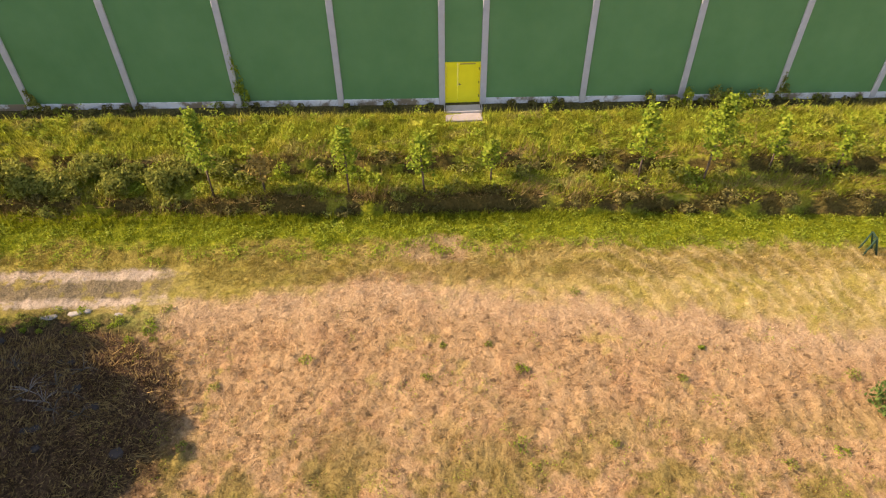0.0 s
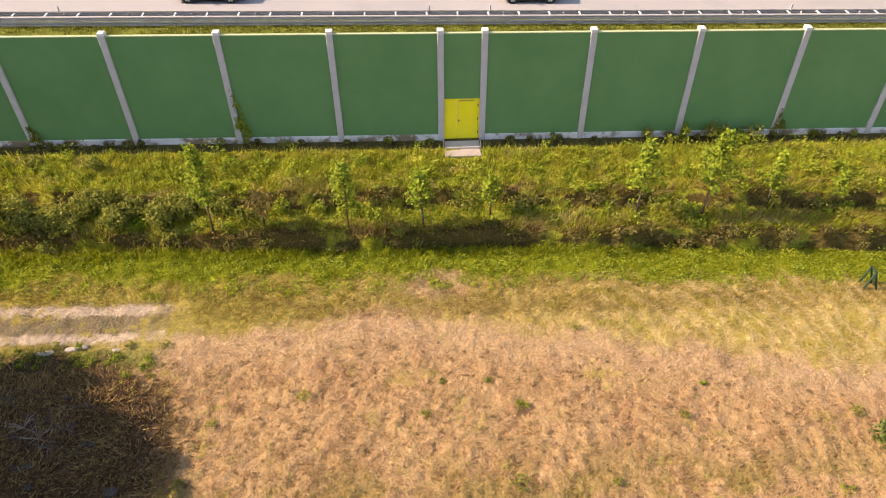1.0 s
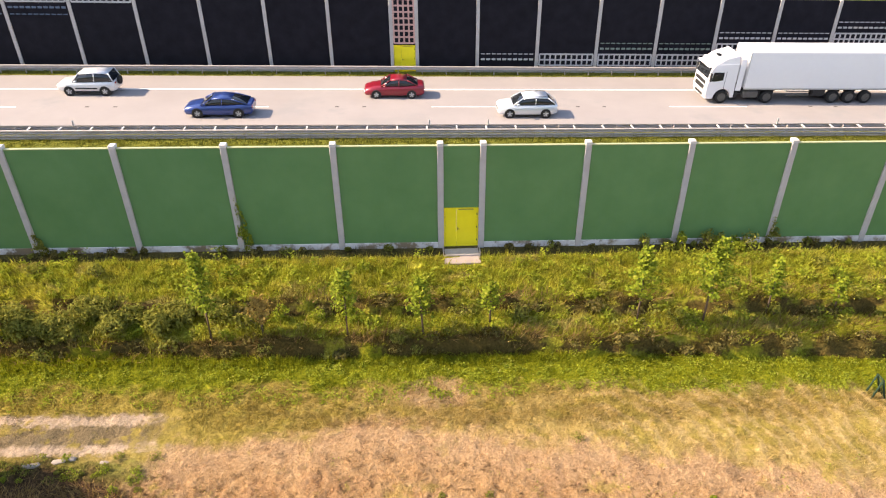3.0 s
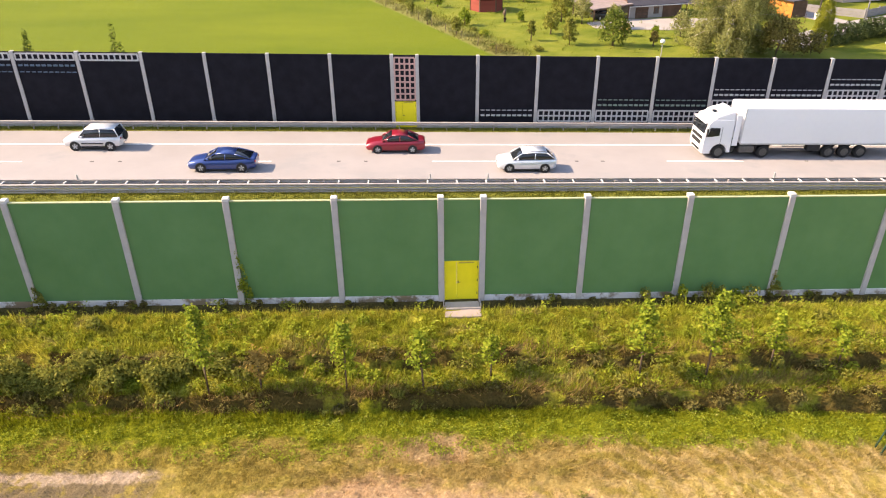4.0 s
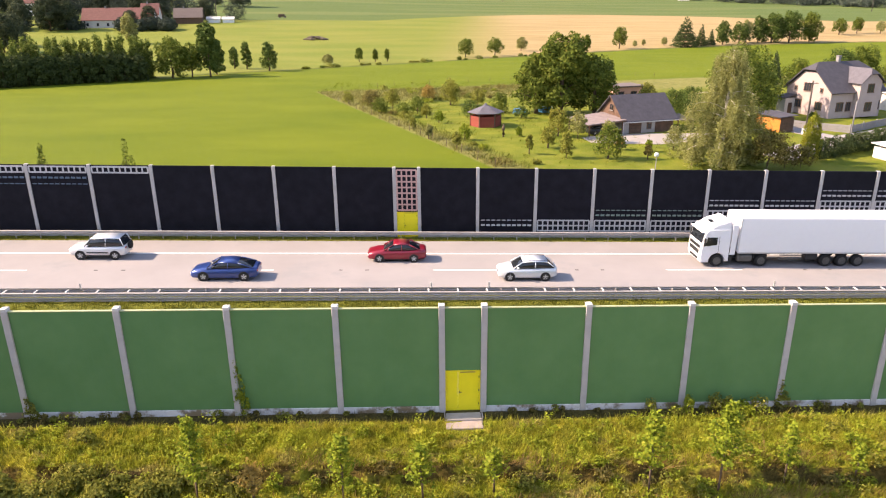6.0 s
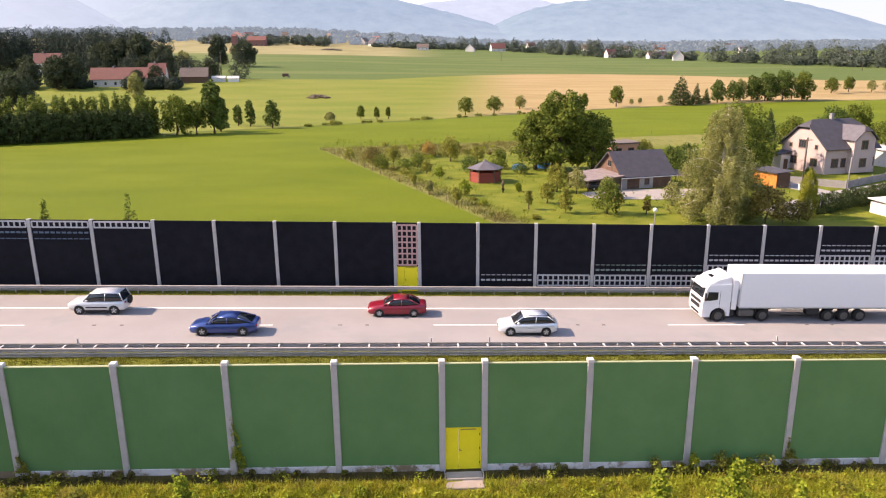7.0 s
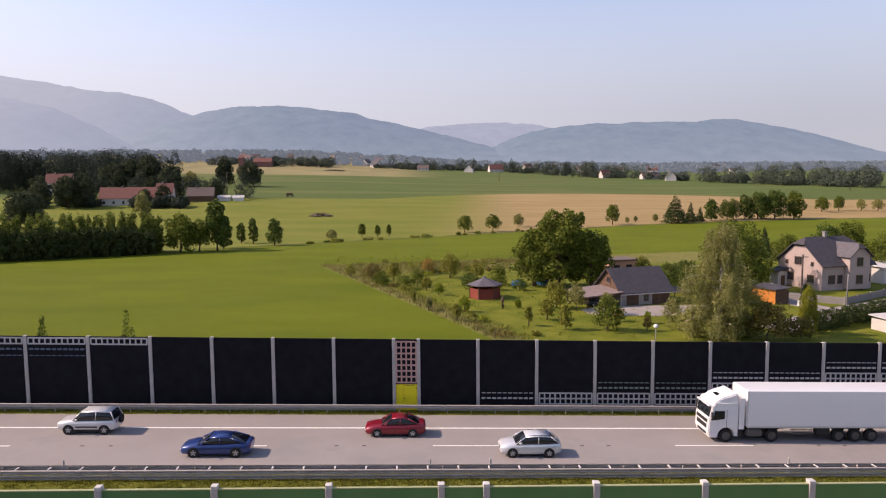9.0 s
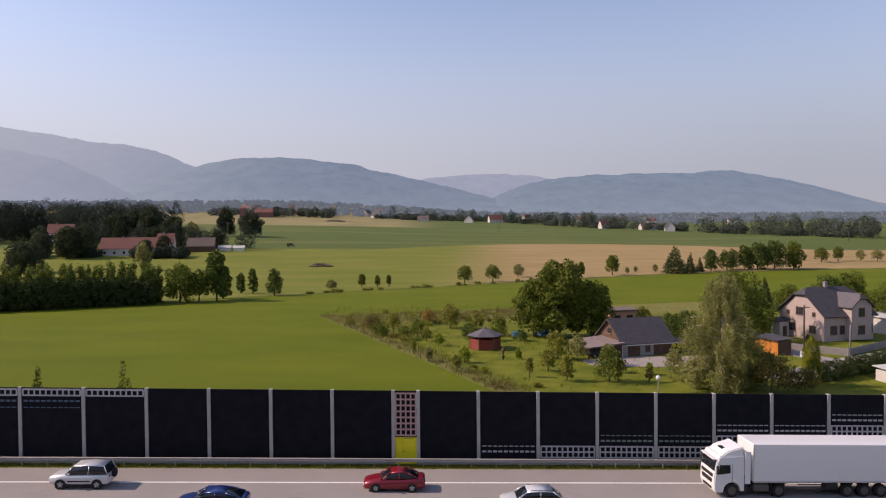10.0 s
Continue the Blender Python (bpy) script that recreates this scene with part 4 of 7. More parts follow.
def clumps(x, y):
    """Tussocks: thick in patches, thin between them."""
    f = np.sin(x * 11 + 2 * np.sin(y * 7)) * np.sin(y * 13 + 2 * np.sin(x * 6)) + 0.7 * np.sin(x * 23 + y * 9) * np.sin(y * 25 - x * 7)
    clear = np.where((np.abs(x - NX0 - 1.0) < 1.1) & (y > 28.5), 0.0, 1.0)
    heap = np.where(((x + 15.0) / 6.4) ** 2 + ((y - 13.4) / 5.4) ** 2 < 0.9, 0.55, 1.0)
    v = y + 0.05 * np.maximum(0, x - 4.0) - 0.04 * np.maximum(0, -4.0 - x) + np.array([0.45 * noise.noise(Vector((a * 0.3, 8.1, 0))) + 0.22 * noise.noise(Vector((a * 1.1, 5.1, 2))) for a in x])
    clear = clear * np.where((np.abs(v - 24.3) < 0.15) | (np.abs(v - 26.2) < 0.16) | (y > 29.3), 0.1, 1.0)
    return clear * off_track(x, y) * heap * np.clip(0.5 + 0.9 * f, 0.03, 1.0)


blades("dry_grass", "trampled straw-coloured dry meadow grass in small humps", 34000, -20, 20, 8.5, 21.0, 0.2, 0.016, BLADE, 1, 0.15, clumps, 13, 0.08, 0.3)
blades("meadow_grass", "green and straw grass band below the bank", 24000, -24, 25, 20.0, 24.5, 0.19, 0.016, BLADE, 2, 0.3, clumps, 13, 0.09, 0.55)
blades("bank_grass", "tall rough green grass on the bank", 22000, -26, 29, 23.6, 29.75, 0.27, 0.02, BLADE, 3, 0.25, clumps, 15, 0.1)
blades("median_grass", "rough grass in the motorway median", 3600, -60, 60, 42.3, 44.0, 0.25, 0.02, BLADE, 4, 0.5, None, 10, 0.1)
blades("verge_grass", "rough grass on the road verge", 3000, -70, 75, 56.35, 57.6, 0.16, 0.02, BLADE, 5, 0.5, None, 9, 0.1)


def leaf_weeds(name, label, n, x0, x1, y0, y1, high, leaf, material, seed, per=40, cover=None):
    """Broad-leaved weeds in loose clumps, one joined sheet of leaves."""
    rng = np.random.default_rng(seed)
    x, y = rng.uniform(x0, x1, n), rng.uniform(y0, y1, n)
    if cover is not None:
        keep = rng.random(n) < cover(x, y)
        x, y = x[keep], y[keep]
    z = np.array([land(a, b) for a, b in zip(x, y)])
    size = np.repeat(np.clip(rng.lognormal(0, 0.4, len(x)), 0.5, 2.0), per)
    c = np.repeat(np.stack([x, y, z], 1), per, 0)
    m = len(c)
    q = rng.random(m) ** 0.7
    c[:, :2] += rng.normal(0, 0.17, (m, 2)) * (size * (1.15 - 0.6 * q))[:, None]
    c[:, 2] += high * size * q
    nrm = rng.normal(0, 0.55, (m, 3)) + [-0.2, 0, 1.0]
    nrm /= np.linalg.norm(nrm, axis=1, keepdims=True)
    v, f = quads(c, nrm, leaf, 0.6, rng)
    return tagged(new(name, from_arrays(name, v, f, material)), label, "weeds", kind="stuff")


leaf_weeds("bank_weeds", "broad-leaved yellow-green weeds among the bank grass", 900, -26, 29, 24.5, 29.3, 0.35, 0.065, LEAF_WEED, 61, 40, clumps)
leaf_weeds("bank_weeds_dark", "dark green nettles and brambles on the bank", 220, -26, 29, 24.3, 26.8, 0.4, 0.06, LEAF_BUSH, 62, 45, clumps)
leaf_weeds("meadow_weeds", "low clover and dock in the green band", 1300, -24, 25, 21.4, 24.2, 0.12, 0.05, LEAF_WEED, 63, 26, clumps)
leaf_weeds("hay_weeds", "small green weeds pushing through the dry hay", 1100, -12, 17, 9.5, 18.5, 0.08, 0.03, LEAF_WEED, 64, 10, lambda x, y: np.clip(np.where(np.sin(1.3 * x + 0.6 * np.sin(2 * y)) * np.sin(1.7 * y + x) > 0.3, 1.0, 0.1) * (1.0 - 0.11 * (y - 9.5)), 0.03, 1.0))

# brush heap, stones and twigs in the shade
STONE = worn("stone", (0.04, 0.03, 0.024), 0.2, 3, 20, 0.9, bump=0.5, local=True)
PALE_TWIG = worn("bleached_twig", (0.2, 0.17, 0.15), 0.2, 3, 20, 0.9, local=True)
PALE_STONE = worn("pale_stone", (0.36, 0.3, 0.25), 0.15, 3, 20, 0.9, bump=0.4, local=True)
TWIG = worn("dry_twig", (0.1, 0.085, 0.07), 0.2, 3, 20, 0.9, local=True)
rs = random.Random(9)
for n in range(14):
    x, y = -13.5 + rs.uniform(-4, 3.6), 15.2 + rs.uniform(-3, 2.5)
    bm = bmesh.new()
    bmesh.ops.create_icosphere(bm, subdivisions=1, radius=rs.uniform(0.09, 0.22))
    for v in bm.verts:
        v.co = Vector((v.co.x * 1.3, v.co.y, v.co.z * 0.7)) * rs.uniform(0.8, 1.2)
    tagged(part("stone", bm, STONE, at=on_land(x, y)), "rough grey stone lying in the brush heap", "stone", "stones on the heap")
for n in range(12):
    x, y = -13.8 + rs.uniform(-2.5, 2.5), 14.8 + rs.uniform(-1.8, 1.8)
    branch = thing("dead_branch", "bare dead branches lying on the brush heap", "branch", "dead branches", on_land(x, y))
    for q in range(9):
        a, l = rs.uniform(0, 6.28), rs.uniform(0.25, 0.7)
        bm = bmesh.new()
        tube(bm, [(0, 0, 0.02), (math.cos(a) * l * 0.5, math.sin(a) * l * 0.5, rs.uniform(0.1, 0.25)), (math.cos(a) * l, math.sin(a) * l, rs.uniform(0.02, 0.3))], [0.014, 0.01, 0.005], 5)
        part("twig", bm, PALE_TWIG if n % 3 == 0 else TWIG, branch)

for n in range(9):
    x, y = -14.6 + rs.uniform(-0.6, 2.6), 18.75 + rs.uniform(-0.25, 0.3)
    bm = bmesh.new()
    bmesh.ops.create_icosphere(bm, subdivisions=1, radius=rs.uniform(0.07, 0.16))
    for v in bm.verts:
        v.co = Vector((v.co.x * 1.6, v.co.y, v.co.z * 0.6)) * rs.uniform(0.8, 1.2)
    tagged(part("stone", bm, PALE_STONE, at=on_land(x, y)), "pale broken stone lying beside the wheel track", "stone", "stones by the track")
blades("heap_straw", "matted brown straw and brush over the heap", 2600, -19, -8.5, 10, 17.5, 0.3, 0.02, GRASS_DEAD, 71, 0.3, lambda x, y: np.where(((x + 14.0) / 5.6) ** 2 + ((y - 14.0) / 4.4) ** 2 < 1, 1.0, 0.0), 11, 0.14, 0.45)

# unseen trees past the left edge, whose shade falls on the meadow; the last five are added to block more sky
for n, (x, y, h, w) in enumerate(((-22.5, 10.0, 10.5, 7.0), (-21.5, 14.2, 9.6, 6.0), (-24.5, 17.2, 9.8, 6.0), (-26.0, 6.0, 11, 7.0), (-23.5, 12.5, 10.0, 6.5), (-22.0, 8.0, 10.5, 7.0), (-23.0, 15.2, 9.5, 6.0), (-32.0, 4.0, 14, 9), (-33.0, 11.0, 14.5, 9), (-32.5, 14.0, 13.0, 9), (-34.0, -3.0, 15, 10), (-27.0, 0.0, 12.5, 8))):
    tree("tree", "leafy tree out of view that shades the meadow's edge", on_land(x, y - 0.2), h, w, 0.2, LEAF_OAK, 400 + n, 3800, 0.36, group="trees at the meadow's edge", stem=0.12)

# a small green trestle with a net
GREEN_STEEL = worn("dark_green_steel", (0.02, 0.045, 0.022), 0.2, 3, 30, 0.85, local=True)
goal = thing("goal_frame", "small dark green tubular A-frame with a torn net, in the grass", "goal frame", at=on_land(19.5, 20.9))
for y in (0.0, 0.4):
    for side in (-0.32, 0.32):
        bm = bmesh.new()
        tube(bm, [(side, y - 0.1, -0.05), (0.0, y, 0.95)], 0.045, 6)
        part("leg", bm, GREEN_STEEL, goal)
bm = bmesh.new()
tube(bm, [(0, 0, 0.95), (0, 0.4, 0.95)], 0.035, 6)
part("crossbar", bm, GREEN_STEEL, goal)
bm = bmesh.new()
for i in range(9):
    tube(bm, [(0.32, i * 0.05, 0), (0.0, i * 0.05, 0.93)], 0.008, 4)
for j in range(6):
    tube(bm, [(0.32 - j * 0.055, 0, j * 0.16), (0.32 - j * 0.055, 0.4, j * 0.16)], 0.008, 4)
part("net", bm, GREEN_STEEL, goal, "dark loose net")

blades("edge_grass", "long dead grass hanging over the terrace edges", 1500, -26, 29, 24.3, 24.8, 0.35, 0.02, GRASS_DEAD, 6, 0.7, clumps, 9, 0.12)
blades("edge_grass_upper", "long dead grass on the upper terrace edge", 1500, -26, 29, 26.2, 26.6, 0.3, 0.02, GRASS_DEAD, 7, 0.7, clumps, 9, 0.12)


# ---- vehicles ----
def paint(name, base, metal=0.0, rough=0.3):
    k = Mat(name, rough, metal, 0.5)
    k.color(k.ramp(k.noise(3, 3, world_place=False), [(0.3, tuple(c * 0.98 for c in base)), (0.7, base)]))
    k.b.inputs["Coat Weight"].default_value = 0.5
    k.b.inputs["Coat Roughness"].default_value = 0.08
    return k.done()


RED_PAINT = paint("red_car_paint", (0.24, 0.01, 0.024), 0.15)
SILVER_PAINT = paint("silver_car_paint", (0.64, 0.65, 0.67), 0.3, 0.35)
GREY_PAINT = paint("silver_blue_paint", (0.66, 0.69, 0.74), 0.3, 0.32)
BLACK_PAINT = paint("black_car_paint", (0.015, 0.016, 0.018), 0.0, 0.3)
TRUCK_WHITE = paint("truck_white", (0.76, 0.75, 0.76), 0.0, 0.4)
CAR_GLASS = worn("car_glass", (0.015, 0.018, 0.022), 0.1, 2, 20, 0.08, spec=0.6, bump=0, local=True)
RUBBER = worn("tyre_rubber", (0.02, 0.02, 0.02), 0.2, 4, 40, 0.85, local=True)
ALLOY = worn("alloy", (0.55, 0.55, 0.55), 0.1, 4, 40, 0.4, metal=0.3, local=True)
PLASTIC = worn("black_plastic", (0.025, 0.025, 0.027), 0.2, 4, 40, 0.6, local=True)
LAMP_GLASS = worn("lamp_glass", (0.75, 0.75, 0.72), 0.05, 4, 40, 0.12, spec=0.6, local=True)
DARK_RIM = worn("dark_steel_rim", (0.11, 0.105, 0.1), 0.2, 4, 40, 0.5, metal=0.2, local=True)
TAIL_RED = worn("tail_lamp", (0.35, 0.01, 0.01), 0.1, 4, 40, 0.2, local=True)


def wheel(parent, x, y, r, wide, out, metal=None):
    """A tyre with a spoked rim; out is the side that the rim faces (+1 or -1 in y)."""
    bm = bmesh.new()
    prof = [(0.62 * r, -wide / 2), (0.9 * r, -wide / 2), (r, -wide * 0.36), (r, wide * 0.36), (0.9 * r, wide / 2), (0.62 * r, wide / 2)]
    rings = []
    for k in range(20):
        a = k * math.tau / 20
        rings.append([bm.verts.new((q * math.cos(a), w, q * math.sin(a))) for q, w in prof])
    for k in range(20):
        u, v = rings[k], rings[(k + 1) % 20]
        for j in range(len(prof)):
            bm.faces.new((u[j], v[j], v[(j + 1) % len(prof)], u[(j + 1) % len(prof)])).smooth = True
    bmesh.ops.recalc_face_normals(bm, faces=bm.faces[:])
    w = thing_part("wheel", parent, pose(x, y, r))
    part("tyre", bm, RUBBER, w)
    rim = bmesh.new()
    bmesh.ops.create_cone(rim, cap_ends=True, segments=20, radius1=0.63 * r, radius2=0.63 * r, depth=wide * 0.98, matrix=Matrix.Rotation(math.pi / 2, 4, "X"))
    spokes = bmesh.new()
    for k in range(5):
        box(spokes, -0.09 * r, 0.09 * r, out * wide * 0.495, out * wide * 0.55, 0.08 * r, 0.6 * r, m=Matrix.Rotation(k * math.tau / 5, 4, "Y"))
    part("rim", rim, metal or DARK_RIM, w)
    part("spokes", spokes, metal or ALLOY, w, "" if metal else "silver spokes")


def thing_part(name, parent, at):
    ob = new(name, bpy.data.meshes.new(name))
    ob.matrix_basis = at
    ob.parent = parent
    return ob


def loft(stations, material, ring):
    """Cross sections, one for each station, skinned and capped."""
    bm = bmesh.new()
    rows = [[bm.verts.new(p) for p in ring(s)] for s in stations]
    n = len(rows[0])
    for a, b in zip(rows, rows[1:]):
        for j in range(n):
            bm.faces.new((a[j], b[j], b[(j + 1) % n], a[(j + 1) % n])).smooth = True
    bm.faces.new(rows[0])
    bm.faces.new(rows[-1][::-1])
    bmesh.ops.recalc_face_normals(bm, faces=bm.faces[:])
    return bm


def car(name, label, at, colour, body, cabin, half, wheels, radius, rails=False, trim=None):
    """A car that points to -x. body: (x, low, high, share of width); cabin: (x, foot, top, share)."""
    c = thing(name, label, "car", "vehicles on the motorway", at)

    def hull(s):
        x, lo, hi, k = s
        w = half * k
        m = lo + (hi - lo) * 0.55
        side = [(w * 0.86, lo), (w * 0.97, lo + 0.08), (w, m), (w * 0.97, hi - 0.12), (w * 0.86, hi - 0.02), (w * 0.4, hi)]
        return [(x, y, z) for y, z in side] + [(x, -y, z) for y, z in side[::-1]]

    def house(s):
        x, lo, hi, k = s
        w = half * k
        side = [(w, lo), (w * 0.93, lo + (hi - lo) * 0.55), (w * 0.82, hi - 0.04), (w * 0.7, hi)]
        return [(x, y, z) for y, z in side] + [(x, -y, z) for y, z in side[::-1]]
    part("body", loft(body, colour, hull), colour, c)
    part("cabin_glass", loft(cabin, CAR_GLASS, house), CAR_GLASS, c, "dark tinted windows")
    # roof skin and pillars
    a, b = cabin[1], cabin[-2]

    def roof_ring(s):
        x, lo, hi, k = s
        w = half * k
        side = [(w * 0.85, hi - 0.07), (w * 0.82, hi - 0.02), (w * 0.7, hi + 0.018)]
        return [(x, y, z) for y, z in side] + [(x, -y, z) for y, z in side[::-1]]
    part("roof", loft(cabin[1:-1], colour, roof_ring), colour, c)
    for s in (-1, 1):
        for p, q in ((cabin[0], cabin[1]), (cabin[-1], cabin[-2])):
            bm = bmesh.new()
            tube(bm, [(p[0], s * half * p[3] * 0.99, p[1]), (q[0], s * half * q[3] * 0.84, q[2] - 0.02)], 0.04, 6)
            part("pillar", bm, colour, c)
        bm = bmesh.new()
        mx = (a[0] + b[0]) / 2
        lo = cabin[1][1]
        tube(bm, [(mx, s * half * 0.93, lo), (mx + 0.03, s * half * 0.935 * 0.86, a[2] - 0.03)], 0.035, 6)
        part("pillar", bm, colour, c)
        mir = boxed(cabin[0][0] + 0.25, cabin[0][0] + 0.42, s * half * 0.98, s * (half * 0.98 + 0.2), cabin[0][1] + 0.02, cabin[0][1] + 0.16, 0.03)
        part("mirror", mir, colour, c)
        for wx in wheels:
            arch = bmesh.new()
            bmesh.ops.create_cone(arch, cap_ends=True, segments=22, radius1=radius * 1.13, radius2=radius * 1.13, depth=0.1, matrix=pose(wx, s * (half - 0.045), radius, 90))
            part("wheel_arch", arch, PLASTIC, c)
            wheel(c, wx, s * (half - 0.09), radius, 0.21, s)
        part("headlight", boxed(body[0][0] - 0.01, body[0][0] + 0.3, s * half * 0.5, s * half * 0.78, body[0][2] - 0.16, body[0][2] - 0.02, 0.03), LAMP_GLASS, c, "clear headlight")
        part("tail_light", boxed(body[-1][0] - 0.2, body[-1][0] + 0.012, s * half * 0.5, s * half * 0.78, body[-1][2] - 0.2, body[-1][2] - 0.05, 0.02), TAIL_RED, c, "red tail light")
        if trim:
            part("side_trim", boxed(wheels[0] + 0.5, wheels[1] - 0.5, s * (half - 0.01), s * (half + 0.015), 0.52, 0.62, 0.01), trim, c, "black side moulding")
        if rails:
            bm = bmesh.new()
            tube(bm, [(a[0] + 0.2, s * half * 0.68, a[2] + 0.02), (a[0] + 0.4, s * half * 0.7, a[2] + 0.07), (b[0] - 0.2, s * half * 0.7, b[2] + 0.07), (b[0], s * half * 0.68, b[2] + 0.02)], 0.02, 5)
            part("roof_rail", bm, PLASTIC, c)
    part("sill", boxed(wheels[0] + 0.4, wheels[1] - 0.4, -half * 0.9, half * 0.9, 0.16, 0.3, 0.03), PLASTIC, c)
    part("grille", boxed(body[0][0] - 0.01, body[0][0] + 0.1, -half * 0.4, half * 0.4, body[0][1] + 0.12, body[0][1] + 0.3, 0.02), PLASTIC, c, "black grille")
    return c


def road_at(x, y):
    return pose(x, y, road_z(x, y) + 0.062, 0, math.degrees(math.atan(0.026)), 0)


car("saloon_car", "dark red saloon car on the motorway lane", road_at(-1.25, 52.05), RED_PAINT,
    [(-2.28, 0.3, 0.62, 0.72), (-2.15, 0.22, 0.72, 0.9), (-1.6, 0.2, 0.86, 0.99), (-0.8, 0.2, 0.95, 1.0), (0.6, 0.2, 0.98, 1.0), (1.6, 0.22, 1.0, 0.99), (2.1, 0.26, 0.98, 0.92), (2.26, 0.34, 0.9, 0.76)],
    [(-1.05, 0.93, 0.95, 0.9), (-0.3, 0.95, 1.4, 0.93), (0.35, 0.95, 1.46, 0.93), (0.95, 0.96, 1.4, 0.92), (1.75, 0.98, 1.02, 0.86)], 0.89, (-1.38, 1.3), 0.32)
car("off_road_car", "silver older off-road car with a spare wheel behind", road_at(-24.2, 52.6), SILVER_PAINT,
    [(-2.2, 0.42, 0.8, 0.74), (-2.05, 0.34, 0.92, 0.92), (-1.2, 0.32, 1.04, 1.0), (0.8, 0.32, 1.08, 1.0), (1.9, 0.34, 1.1, 0.99), (2.08, 0.4, 1.05, 0.9)],
    [(-1.0, 1.02, 1.05, 0.9), (-0.45, 1.05, 1.66, 0.94), (0.6, 1.06, 1.72, 0.95), (1.75, 1.08, 1.68, 0.94), (2.0, 1.08, 1.12, 0.92)], 0.88, (-1.3, 1.3), 0.35, False, PLASTIC)
car("hatchback_car", "silver-grey hatchback with roof rails on the near lane", road_at(8.35, 48.1), GREY_PAINT,
    [(-2.15, 0.32, 0.7, 0.72), (-2.0, 0.24, 0.82, 0.92), (-1.3, 0.22, 0.95, 1.0), (0.6, 0.22, 1.0, 1.0), (1.8, 0.24, 1.02, 0.98), (2.12, 0.34, 0.98, 0.86)],
    [(-1.1, 0.94, 0.97, 0.9), (-0.4, 0.98, 1.44, 0.93), (0.5, 0.99, 1.51, 0.94), (1.4, 1.0, 1.46, 0.92), (1.98, 1.01, 1.06, 0.88)], 0.9, (-1.32, 1.28), 0.33, True)
BLUE_PAINT = paint("blue_car_paint", (0.02, 0.05, 0.2), 0.2, 0.28)
car("fastback_car", "dark blue fastback car with silver wheels on the near lane", road_at(-13.6, 48.25), BLUE_PAINT,
    [(-2.4, 0.3, 0.6, 0.74), (-2.25, 0.2, 0.72, 0.92), (-1.6, 0.18, 0.84, 0.99), (-0.8, 0.18, 0.92, 1.0), (0.7, 0.18, 0.95, 1.0), (1.7, 0.2, 0.98, 0.99), (2.25, 0.26, 0.96, 0.9), (2.38, 0.36, 0.88, 0.76)],
    [(-1.2, 0.9, 0.92, 0.9), (-0.4, 0.92, 1.34, 0.92), (0.3, 0.93, 1.39, 0.92), (1.0, 0.94, 1.32, 0.9), (2.05, 0.97, 1.0, 0.84)], 0.92, (-1.45, 1.42), 0.34)
suv = [o for o in scene.objects if o.name.startswith("off_road_car")][0]
sw = bmesh.new()
bmesh.ops.create_cone(sw, cap_ends=True, segments=20, radius1=0.33, radius2=0.33, depth=0.2, matrix=pose(2.2, 0.1, 0.95, 0, 90))
bmesh.ops.bevel(sw, geom=sw.edges[:], offset=0.03, segments=1, affect="EDGES")
part("spare_wheel", sw, RUBBER, suv, "covered spare wheel")


